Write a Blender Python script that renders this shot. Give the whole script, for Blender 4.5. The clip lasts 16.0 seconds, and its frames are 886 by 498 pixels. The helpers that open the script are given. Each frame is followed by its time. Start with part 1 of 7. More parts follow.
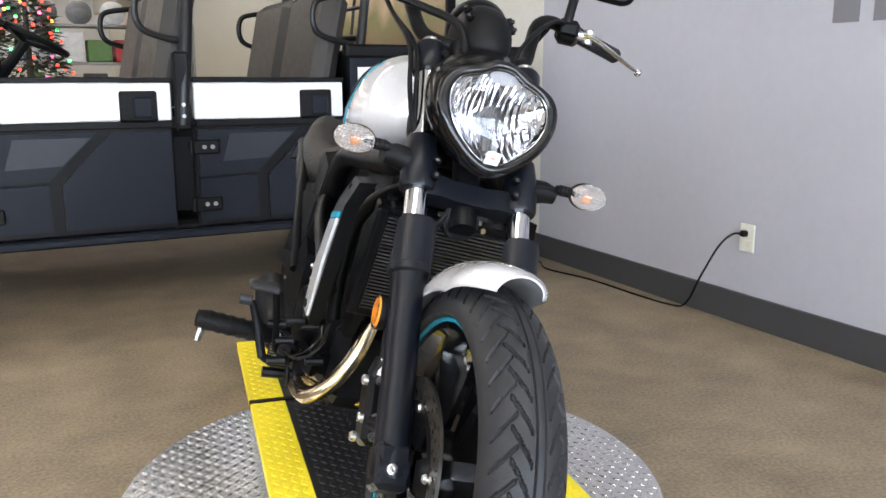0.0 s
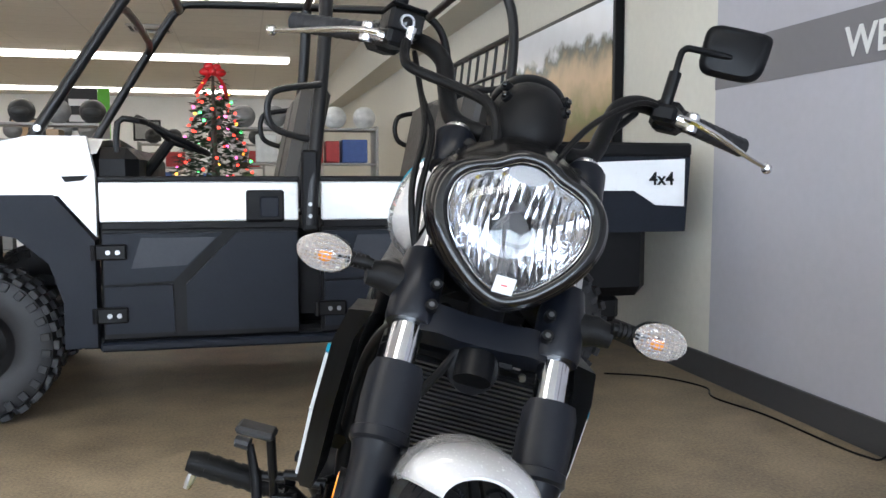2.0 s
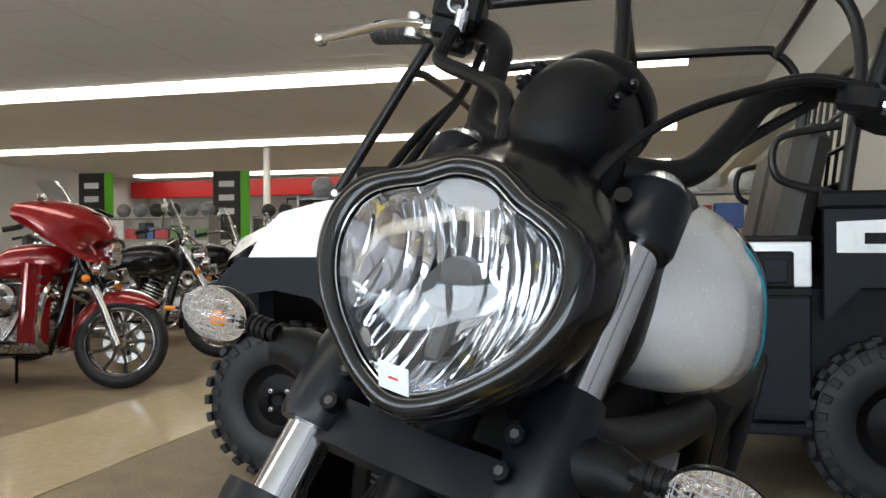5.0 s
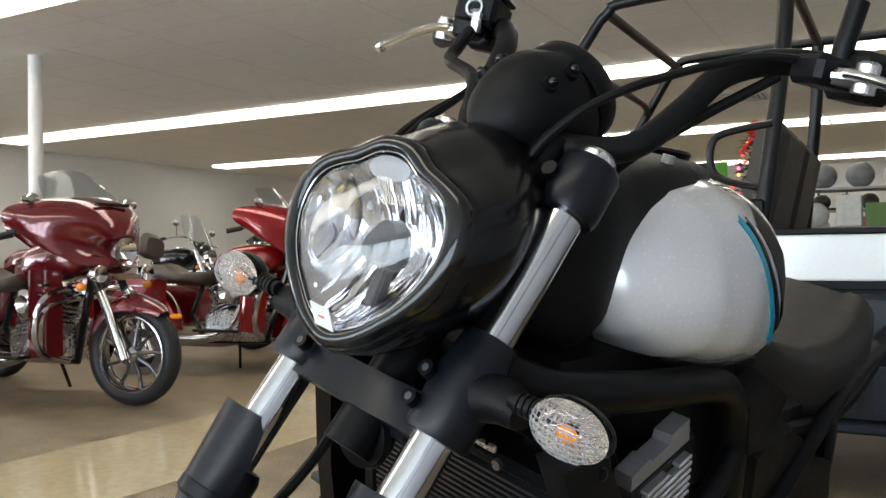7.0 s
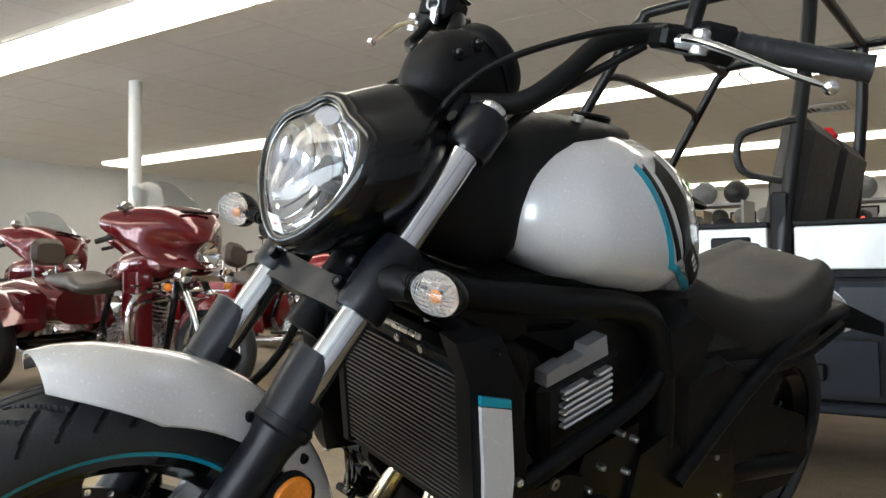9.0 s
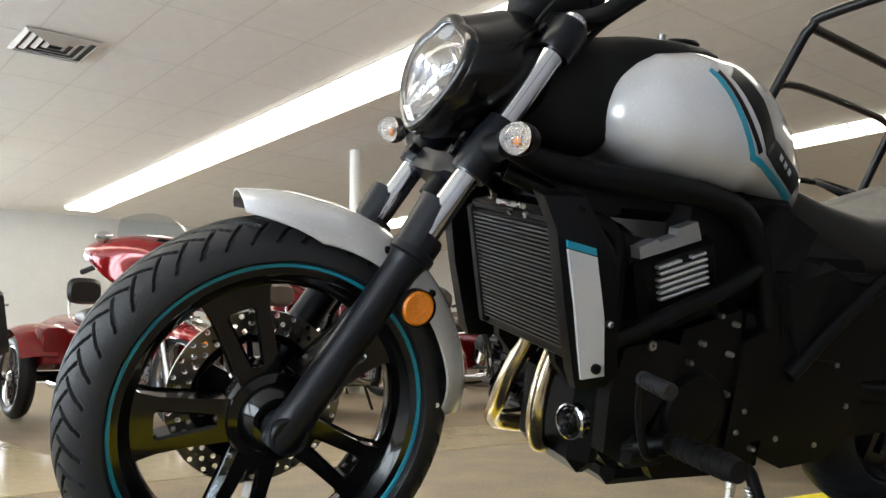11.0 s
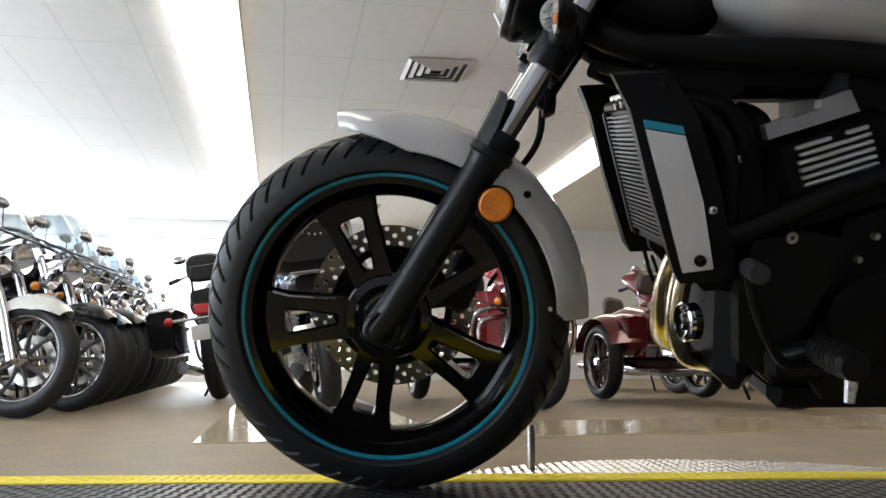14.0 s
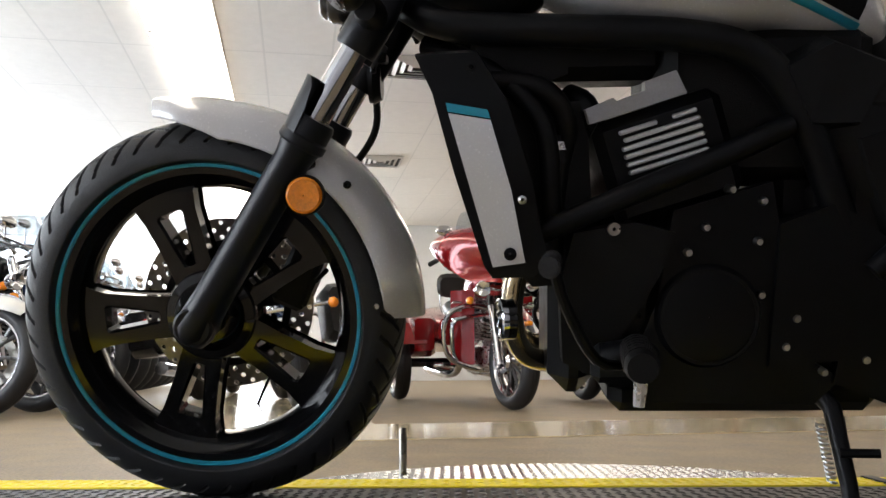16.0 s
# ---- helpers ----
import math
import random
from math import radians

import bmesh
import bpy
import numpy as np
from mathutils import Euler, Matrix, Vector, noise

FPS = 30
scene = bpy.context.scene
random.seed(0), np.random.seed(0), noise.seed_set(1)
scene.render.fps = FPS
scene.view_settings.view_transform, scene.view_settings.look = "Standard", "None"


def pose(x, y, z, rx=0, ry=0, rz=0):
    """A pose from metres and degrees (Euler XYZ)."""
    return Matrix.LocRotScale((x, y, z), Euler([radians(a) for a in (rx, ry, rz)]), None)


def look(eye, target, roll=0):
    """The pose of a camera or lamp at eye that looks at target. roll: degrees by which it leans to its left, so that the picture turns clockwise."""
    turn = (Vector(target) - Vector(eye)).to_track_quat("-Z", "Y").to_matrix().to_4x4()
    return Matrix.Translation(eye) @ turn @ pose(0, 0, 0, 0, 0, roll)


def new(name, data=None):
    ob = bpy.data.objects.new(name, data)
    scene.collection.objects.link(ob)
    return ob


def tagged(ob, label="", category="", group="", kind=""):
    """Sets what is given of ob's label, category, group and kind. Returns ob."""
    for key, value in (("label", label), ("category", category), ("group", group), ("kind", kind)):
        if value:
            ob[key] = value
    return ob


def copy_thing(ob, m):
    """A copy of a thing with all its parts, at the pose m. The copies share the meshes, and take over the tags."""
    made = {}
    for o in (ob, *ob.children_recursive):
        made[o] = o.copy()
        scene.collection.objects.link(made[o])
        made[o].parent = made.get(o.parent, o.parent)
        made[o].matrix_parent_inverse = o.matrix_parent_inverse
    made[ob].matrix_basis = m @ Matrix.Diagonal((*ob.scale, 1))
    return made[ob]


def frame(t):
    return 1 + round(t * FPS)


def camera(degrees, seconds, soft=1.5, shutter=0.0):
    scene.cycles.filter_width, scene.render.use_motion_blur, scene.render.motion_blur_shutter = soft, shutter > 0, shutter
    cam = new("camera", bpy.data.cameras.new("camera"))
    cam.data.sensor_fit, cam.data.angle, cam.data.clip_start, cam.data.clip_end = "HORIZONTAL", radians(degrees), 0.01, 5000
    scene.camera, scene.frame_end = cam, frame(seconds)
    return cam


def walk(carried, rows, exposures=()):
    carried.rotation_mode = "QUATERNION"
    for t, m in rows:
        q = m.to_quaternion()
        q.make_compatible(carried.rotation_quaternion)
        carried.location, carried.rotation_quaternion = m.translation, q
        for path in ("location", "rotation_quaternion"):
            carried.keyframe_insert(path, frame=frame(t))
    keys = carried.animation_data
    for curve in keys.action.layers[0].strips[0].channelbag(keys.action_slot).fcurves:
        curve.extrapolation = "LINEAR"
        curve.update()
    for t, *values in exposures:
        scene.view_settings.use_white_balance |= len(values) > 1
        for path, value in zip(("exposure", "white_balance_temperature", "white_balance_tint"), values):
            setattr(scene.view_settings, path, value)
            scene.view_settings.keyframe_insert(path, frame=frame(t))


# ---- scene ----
cam = camera(55.8, 16.0)
METRES, EYE, TILT, LEAN, TURN = 3.18, 1.02, -11.77, 0.0, 0.0
ROWS = [
    (0.0, 0.0, 0.0, 0.0, -0.0, 0.0, 0.0),
    (0.5, 0.0234, 0.0312, 0.0048, 5.29, -0.26, -1.05),
    (1.0, 0.0479, 0.0683, 0.0122, 8.66, 1.05, -1.61),
    (1.5, 0.0723, 0.0996, 0.0181, 11.69, 3.51, -2.27),
    (2.0, 0.0818, 0.1344, 0.0259, 13.7, 6.38, -2.82),
    (2.5, 0.093, 0.1736, 0.0352, 14.38, 8.35, -3.0),
    (3.0, 0.0969, 0.2083, 0.039, 15.44, 10.13, -3.24),
    (3.5, 0.1082, 0.2415, 0.0428, 19.35, 10.42, -3.88),
    (4.0, 0.1327, 0.2676, 0.046, 26.76, 10.19, -5.14),
    (4.5, 0.1507, 0.2899, 0.0467, 34.66, 9.38, -6.4),
    (5.0, 0.1625, 0.316, 0.0506, 41.14, 8.72, -7.46),
    (7.5, 0.2699, 0.3545, 0.0425, 57.51, 6.46, -9.47),
    (8.0, 0.2949, 0.3602, 0.0384, 58.35, 6.34, -9.61),
    (10.5, 0.4206, 0.3878, -0.0636, 72.64, 9.46, -10.81),
    (11.0, 0.4429, 0.4055, -0.0878, 77.19, 9.67, -11.04),
    (11.5, 0.451, 0.4361, -0.1047, 84.2, 8.63, -11.33),
    (12.0, 0.4514, 0.4727, -0.1132, 90.76, 7.42, -11.4),
    (12.5, 0.4504, 0.5038, -0.1189, 95.66, 6.54, -11.41),
    (13.0, 0.4521, 0.5347, -0.1169, 100.51, 5.69, -11.3),
    (13.5, 0.4505, 0.5562, -0.1148, 105.06, 4.8, -11.15),
    (14.0, 0.4404, 0.5803, -0.1093, 106.76, 4.51, -11.05),
    (14.5, 0.4267, 0.603, -0.1041, 107.11, 4.41, -10.97),
    (15.0, 0.4143, 0.6246, -0.0988, 107.45, 4.24, -11.0),
    (15.5, 0.4028, 0.6462, -0.0958, 107.64, 4.2, -11.06),
    (16.0, 0.388, 0.6654, -0.0918, 107.9, 4.3, -10.96),
]
EXPOSURES = [(0.0, 0.56, 6450, 14), (2.0, 0.34, 6250, 12), (3.5, 0.06, 6200, 10), (5.0, -0.08, 6600, 9), (8.0, 0.12, 6550, 8), (11.0, 0.25, 6700, 9), (12.5, 0.40, 6450, 11), (13.5, -0.33, 6600, 11), (14.5, -0.28, 6750, 12), (16.0, 0.02, 6900, 14)]
walk(cam, [(t, pose(0, 0, EYE, TILT, LEAN, TURN) @ pose(METRES * x, METRES * y, METRES * z, 90 + pitch, roll, yaw)) for t, x, y, z, yaw, pitch, roll in ROWS], EXPOSURES)

# ---- light ----
ROOM = 27.45                     # the room's turn about z, in degrees
RM = pose(0, 0, 0, 0, 0, ROOM)   # room axes: u along the vehicle, v towards the back of the shop

world = bpy.data.worlds.new("sky")
scene.world = world
world.use_nodes = True
wn = world.node_tree.nodes
sky = wn.new("ShaderNodeTexSky")
sky.sky_type, sky.sun_disc = "NISHITA", False
sky.sun_elevation, sky.sun_rotation = radians(38), radians(200)
world.node_tree.links.new(sky.outputs[0], wn["Background"].inputs[0])
wn["Background"].inputs[1].default_value = 0.12
sun = new("sun", bpy.data.lights.new("sun", "SUN"))
sun.data.energy, sun.data.angle, sun.data.color = 2.5, radians(0.5), (1.0, 0.95, 0.88)
sun.matrix_world = look((0, 0, 10), (2.2, 9, 3.2))


# ---- mesh helpers ----
class Geo:
    """Vertices and faces of one mesh, with a material slot per face."""

    def __init__(self):
        self.v, self.f, self.m = [], [], []

    def add(self, verts, faces, slot=0, mat=None):
        base = len(self.v)
        if mat is not None:
            verts = [mat @ Vector(p) for p in verts]
        self.v.extend([tuple(p) for p in verts])
        self.f.extend([tuple(i + base for i in fc) for fc in faces])
        self.m.extend([slot] * len(faces))
        return self

    def box(self, lo, hi, bevel=0.0, slot=0, mat=None):
        (x0, y0, z0), (x1, y1, z1) = lo, hi
        b = min(bevel, 0.49 * (x1 - x0), 0.49 * (y1 - y0), 0.49 * (z1 - z0))
        if b <= 0:
            vs = [(x, y, z) for x in (x0, x1) for y in (y0, y1) for z in (z0, z1)]
            fs = [(0, 1, 3, 2), (4, 6, 7, 5), (0, 4, 5, 1), (2, 3, 7, 6), (0, 2, 6, 4), (1, 5, 7, 3)]
            return self.add(vs, fs, slot, mat)
        bm = bmesh.new()
        vs = []
        for sx in (0, 1):
            for sy in (0, 1):
                for sz in (0, 1):
                    x, y, z = (x0, x1)[sx], (y0, y1)[sy], (z0, z1)[sz]
                    ix, iy, iz = (x0 + b, x1 - b)[sx], (y0 + b, y1 - b)[sy], (z0 + b, z1 - b)[sz]
                    vs += [(x, iy, iz), (ix, y, iz), (ix, iy, z)]
        bmv = [bm.verts.new(p) for p in vs]
        hull = bmesh.ops.convex_hull(bm, input=bmv)
        bmesh.ops.dissolve_limit(bm, angle_limit=0.01, verts=bm.verts, edges=bm.edges)
        bm.verts.index_update()
        self.add([p.co for p in bm.verts], [[q.index for q in fc.verts] for fc in bm.faces], slot, mat)
        bm.free()
        return self

    def tube(self, path, r, seg=10, caps=True, slot=0, mat=None, smooth=0, flat=1.0):
        pts = [Vector(p) for p in path]
        rad = list(r) if isinstance(r, (list, tuple)) else [r] * len(pts)
        if smooth:
            q, rr = [], []
            for i in range(len(pts) - 1):
                p0, p1, p2, p3 = pts[max(i - 1, 0)], pts[i], pts[i + 1], pts[min(i + 2, len(pts) - 1)]
                for k in range(smooth):
                    t = k / smooth
                    q.append(0.5 * ((2 * p1) + (p2 - p0) * t + (2 * p0 - 5 * p1 + 4 * p2 - p3) * t * t + (3 * p1 - p0 - 3 * p2 + p3) * t ** 3))
                    rr.append(rad[i] * (1 - t) + rad[i + 1] * t)
            pts, rad = q + [pts[-1]], rr + [rad[-1]]
        vs, fs, up = [], [], None
        for i, p in enumerate(pts):
            d = (pts[min(i + 1, len(pts) - 1)] - pts[max(i - 1, 0)]).normalized()
            if up is None:
                up = Vector((0, 0, 1)) if abs(d.z) < 0.9 else Vector((1, 0, 0))
            a = d.cross(up).normalized()
            up = a.cross(d).normalized()
            for k in range(seg):
                t = 2 * math.pi * k / seg
                vs.append(p + rad[i] * (math.cos(t) * a + flat * math.sin(t) * up))
        n = len(pts)
        for i in range(n - 1):
            for k in range(seg):
                fs.append((i * seg + k, i * seg + (k + 1) % seg, (i + 1) * seg + (k + 1) % seg, (i + 1) * seg + k))
        if caps:
            fs.append(tuple(range(seg - 1, -1, -1)))
            fs.append(tuple((n - 1) * seg + k for k in range(seg)))
        return self.add(vs, fs, slot, mat)

    def lathe(self, prof, seg=32, axis="y", slot=0, mat=None, close=False, arc=None):
        """prof: (along the axis, radius). Turned about the axis through the origin."""
        vs, fs, n = [], [], len(prof)
        full = arc is None
        a0, a1 = (0, 2 * math.pi) if full else (radians(arc[0]), radians(arc[1]))
        cols = seg if full else seg + 1
        for k in range(cols):
            t = a0 + (a1 - a0) * k / seg
            c, s = math.cos(t), math.sin(t)
            for a, r in prof:
                vs.append({"y": (r * c, a, r * s), "z": (r * c, r * s, a), "x": (a, r * c, r * s)}[axis])
        for k in range(seg):
            k2 = (k + 1) % cols
            for i in range(n if close else n - 1):
                j = (i + 1) % n
                fs.append((k * n + i, k * n + j, k2 * n + j, k2 * n + i))
        return self.add(vs, fs, slot, mat)

    def loft(self, rings, caps=True, slot=0, mat=None, closed=True):
        n = len(rings[0])
        vs = [p for r in rings for p in r]
        fs = []
        for i in range(len(rings) - 1):
            for k in range(n if closed else n - 1):
                fs.append((i * n + k, i * n + (k + 1) % n, (i + 1) * n + (k + 1) % n, (i + 1) * n + k))
        if caps and closed:
            fs.append(tuple(range(n - 1, -1, -1)))
            fs.append(tuple((len(rings) - 1) * n + k for k in range(n)))
        return self.add(vs, fs, slot, mat)

    def prism(self, outline, d0, d1, plane="xz", slot=0, mat=None):
        """A flat outline given thickness from d0 to d1 across its plane."""
        def put(p, d):
            return {"xz": (p[0], d, p[1]), "xy": (p[0], p[1], d), "yz": (d, p[0], p[1])}[plane]
        n = len(outline)
        vs = [put(p, d0) for p in outline] + [put(p, d1) for p in outline]
        fs = [tuple(range(n)), tuple(range(2 * n - 1, n - 1, -1))] + [(k, n + k, n + (k + 1) % n, (k + 1) % n) for k in range(n)]
        return self.add(vs, fs, slot, mat)

    def ball(self, c, r, seg=16, rings=10, slot=0, mat=None):
        rx, ry, rz = r if isinstance(r, (list, tuple)) else (r, r, r)
        rr = []
        for i in range(1, rings):
            t = math.pi * i / rings
            rr.append([(c[0] + rx * math.sin(t) * math.cos(2 * math.pi * k / seg), c[1] + ry * math.sin(t) * math.sin(2 * math.pi * k / seg), c[2] + rz * math.cos(t)) for k in range(seg)])
        return self.loft(rr, True, slot, mat)


def mesh(name, geo, mats, angle=35):
    me = bpy.data.meshes.new(name)
    me.from_pydata(geo.v, [], geo.f)
    for m in (mats if isinstance(mats, (list, tuple)) else [mats]):
        me.materials.append(m)
    me.polygons.foreach_set("material_index", geo.m)
    bm = bmesh.new()
    bm.from_mesh(me)
    bmesh.ops.recalc_face_normals(bm, faces=bm.faces)
    bm.to_mesh(me)
    bm.free()
    me.polygons.foreach_set("use_smooth", [True] * len(me.polygons))
    me.set_sharp_from_angle(angle=radians(angle))
    return me


def part(name, geo, mats, parent, label="", angle=35, kind=""):
    ob = new(name, mesh(name, geo, mats, angle))
    ob.parent = parent
    return tagged(ob, label, kind=kind)


def thing(name, m, label, category, group=""):
    ob = new(name)
    ob.matrix_world = m
    ob.empty_display_size = 0.1
    return tagged(ob, label, category, group)


def solid(name, geo, mats, label, category, m=None, kind="", group="", angle=35):
    ob = new(name, mesh(name, geo, mats, angle))
    if m is not None:
        ob.matrix_world = m
    return tagged(ob, label, category, group, kind)


# ---- materials ----
def mat(name, base, rough=0.5, metal=0.0, scale=40.0, var=0.15, bump=0.0, coat=0.0, base2=None, fine=6.0, spec=0.5, rvar=0.12):
    m = bpy.data.materials.new(name)
    m.use_nodes = True
    n, l = m.node_tree.nodes, m.node_tree.links
    p = n["Principled BSDF"]
    p.inputs["Metallic"].default_value = metal
    p.inputs["Specular IOR Level"].default_value = spec
    p.inputs["Coat Weight"].default_value = coat
    p.inputs["Coat Roughness"].default_value = 0.04
    tc = n.new("ShaderNodeTexCoord")
    a = n.new("ShaderNodeTexNoise")
    a.inputs["Scale"].default_value, a.inputs["Detail"].default_value = scale, 4
    b = n.new("ShaderNodeTexNoise")
    b.inputs["Scale"].default_value, b.inputs["Detail"].default_value = scale * fine, 3
    l.new(tc.outputs["Object"], a.inputs["Vector"])
    l.new(tc.outputs["Object"], b.inputs["Vector"])
    mix = n.new("ShaderNodeMath")
    mix.operation = "ADD"
    l.new(a.outputs["Fac"], mix.inputs[0])
    l.new(b.outputs["Fac"], mix.inputs[1])
    ramp = n.new("ShaderNodeValToRGB")
    c2 = base2 or base
    ramp.color_ramp.elements[0].position, ramp.color_ramp.elements[1].position = 0.30, 0.70
    ramp.color_ramp.elements[0].color = tuple(max(c * (1 - var), 0) for c in base) + (1,)
    ramp.color_ramp.elements[1].color = tuple(min(c * (1 + var), 1) for c in c2) + (1,)
    half = n.new("ShaderNodeMath")
    half.operation = "MULTIPLY"
    half.inputs[1].default_value = 0.5
    l.new(mix.outputs[0], half.inputs[0])
    l.new(half.outputs[0], ramp.inputs["Fac"])
    l.new(ramp.outputs["Color"], p.inputs["Base Color"])
    r = n.new("ShaderNodeMapRange")
    r.inputs["From Min"].default_value, r.inputs["From Max"].default_value = 0.3, 0.7
    r.inputs["To Min"].default_value, r.inputs["To Max"].default_value = max(rough * (1 - rvar), 0), min(rough * (1 + rvar), 1)
    l.new(a.outputs["Fac"], r.inputs["Value"])
    l.new(r.outputs["Result"], p.inputs["Roughness"])
    if bump:
        bp = n.new("ShaderNodeBump")
        bp.inputs["Strength"].default_value, bp.inputs["Distance"].default_value = bump, 0.002
        l.new(b.outputs["Fac"], bp.inputs["Height"])
        l.new(bp.outputs["Normal"], p.inputs["Normal"])
    return m


def glow(name, colour, strength):
    m = bpy.data.materials.new(name)
    m.use_nodes = True
    p = m.node_tree.nodes["Principled BSDF"]
    p.inputs["Base Color"].default_value = colour + (1,)
    p.inputs["Emission Color"].default_value = colour + (1,)
    p.inputs["Emission Strength"].default_value = strength
    return m


def glass(name, tint=(1, 1, 1), rough=0.0, ior=1.45):
    """Thin clear sheet: see-through, with a mirror gloss that grows at grazing angles."""
    m = bpy.data.materials.new(name)
    m.use_nodes = True
    n, l = m.node_tree.nodes, m.node_tree.links
    n.remove(n["Principled BSDF"])
    tr, gl, fr, mx = n.new("ShaderNodeBsdfTransparent"), n.new("ShaderNodeBsdfGlossy"), n.new("ShaderNodeLayerWeight"), n.new("ShaderNodeMixShader")
    tr.inputs["Color"].default_value = tint + (1,)
    gl.inputs["Roughness"].default_value = rough
    fr.inputs["Blend"].default_value = 0.5
    pw, ad = n.new("ShaderNodeMath"), n.new("ShaderNodeMath")
    pw.operation, pw.inputs[1].default_value = "POWER", 4.0
    ad.operation, ad.inputs[1].default_value, ad.inputs[2].default_value = "MULTIPLY_ADD", 0.5, 0.09 * (ior - 1)
    l.new(fr.outputs["Facing"], pw.inputs[0])
    l.new(pw.outputs[0], ad.inputs[0])
    l.new(ad.outputs[0], mx.inputs[0])
    l.new(tr.outputs[0], mx.inputs[1])
    l.new(gl.outputs[0], mx.inputs[2])
    l.new(mx.outputs[0], n["Material Output"].inputs["Surface"])
    return m


BLACK = mat("satin_black_paint", (0.003, 0.0032, 0.004), 0.36, 0, 60, 0.25, 0.05, spec=0.14)
MATTE = mat("matte_black_plastic", (0.005, 0.005, 0.0054), 0.46, 0, 80, 0.2, 0.25, spec=0.13)
GLOSSB = mat("gloss_black_paint", (0.003, 0.003, 0.0035), 0.12, 0, 20, 0.2, 0, 0.30, spec=0.3)
RUBBER = mat("tyre_rubber", (0.015, 0.0155, 0.018), 0.5, 0, 50, 0.3, 0.2, spec=0.35)
FORKB = mat("fork_black", (0.004, 0.005, 0.008), 0.33, 0.0, 60, 0.12, 0.015, spec=0.24)
CHROME = mat("chrome", (0.52, 0.53, 0.55), 0.10, 1.0, 20, 0.05, 0)
ALU = mat("brushed_aluminium", (0.62, 0.62, 0.63), 0.28, 1.0, 60, 0.12, 0.05)
STEEL = mat("steel_disc", (0.24, 0.225, 0.205), 0.30, 1.0, 90, 0.15, 0.05)
PIPE = mat("heated_header_pipe", (0.55, 0.44, 0.27), 0.22, 1.0, 25, 0.25, 0, base2=(0.62, 0.54, 0.40))
PEARL = mat("pearl_white_paint", (0.59, 0.59, 0.60), 0.25, 0.1, 300, 0.04, 0, 1.0)
TEAL = mat("teal_stripe", (0.005, 0.26, 0.38), 0.35, 0, 40, 0.1, 0)
AMBER = mat("amber_reflector", (0.75, 0.22, 0.01), 0.2, 0, 200, 0.25, 0.3, 0.6)
AMBERG = glass("amber_bulb", (1.0, 0.45, 0.08), 0.1)
CLEAR = glass("clear_lens")
SEATM = mat("seat_vinyl", (0.009, 0.008, 0.0072), 0.44, 0, 120, 0.25, 0.4, spec=0.35)
BOLT = mat("bolt_steel", (0.45, 0.45, 0.45), 0.3, 1.0, 50, 0.1)
MIRROR = mat("reflector_chrome", (0.66, 0.67, 0.70), 0.04, 1.0, 30, 0.02)
WHITEP = mat("white_plastic", (0.76, 0.77, 0.78), 0.4, 0, 30, 0.04)
REDINK = mat("red_ink", (0.6, 0.03, 0.03), 0.5)
YELLOW = mat("yellow_tread_paint", (0.90, 0.72, 0.02), 0.5, 0, 25, 0.12, 0.2)
PLATE = mat("aluminium_tread_plate", (0.84, 0.84, 0.85), 0.24, 1.0, 30, 0.15, 0.1)
PLATEB = mat("black_tread_plate", (0.03, 0.03, 0.032), 0.4, 0.5, 30, 0.3, 0.1)

# ---- the showroom ----
CEIL = 3.10
CONCRETE = mat("brown_carpet_concrete", (0.190, 0.146, 0.094), 0.55, 0, 5.0, 0.42, 0.8, base2=(0.255, 0.198, 0.130), fine=18)
POLISHED = mat("polished_beige_floor", (0.52, 0.425, 0.265), 0.13, 0, 1.5, 0.10, 0.03, base2=(0.58, 0.485, 0.32), fine=14)
GREYWALL = mat("lilac_grey_wall_paint", (0.40, 0.395, 0.43), 0.55, 0, 4, 0.04, 0.15)
CREAM = mat("cream_wall_paint", (0.62, 0.60, 0.53), 0.6, 0, 4, 0.05, 0.15)
BANDM = mat("dark_grey_wall_band", (0.16, 0.155, 0.165), 0.55, 0, 4, 0.04, 0.1)
BASEB = mat("charcoal_baseboard", (0.045, 0.045, 0.048), 0.45, 0, 20, 0.1)
TILEM = mat("ceiling_tile", (0.86, 0.84, 0.80), 0.9, 0, 9, 0.05, 0.7, fine=25)
GRIDM = mat("ceiling_grid", (0.76, 0.745, 0.71), 0.7, 0, 20, 0.04)
WALLW = mat("white_wall_paint", (0.66, 0.66, 0.65), 0.6, 0, 3, 0.05, 0.1)
TUBE = glow("fluorescent_diffuser", (1.0, 0.95, 0.84), 5.6)

U0, U1, V0, V1 = -14.5, 2.66, -4.2, 24.0
solid("floor", Geo().box((U0, V0, -0.1), (U1, V1, 0)), CONCRETE, "brown speckled concrete showroom floor, dull and worn", "floor", RM, "structure")
solid("walkway", Geo().box((-2.35, 1.62, 0), (-1.44, 20, 0.004)).box((-13, 0.57, 0), (-1.44, 1.62, 0.004)), POLISHED,
      "polished beige walkway strip with soft reflections", "floor", RM, "structure")

g = Geo().box((U0, V0, CEIL), (U1 + 0.2, V1, CEIL + 0.1))
for i in range(17):
    u = U0 + 0.6 + 1.22 * i
    g.box((u - 0.009, V0, CEIL - 0.0012), (u + 0.009, V1, CEIL), 0, 1)
for j in range(50):
    v = V0 + 0.2 + 0.61 * j
    g.box((U0, v - 0.009, CEIL - 0.0010), (U1, v + 0.009, CEIL), 0, 1)
solid("ceiling", g, [TILEM, GRIDM], "white lay-in tile ceiling on a metal grid", "ceiling", RM, "structure")

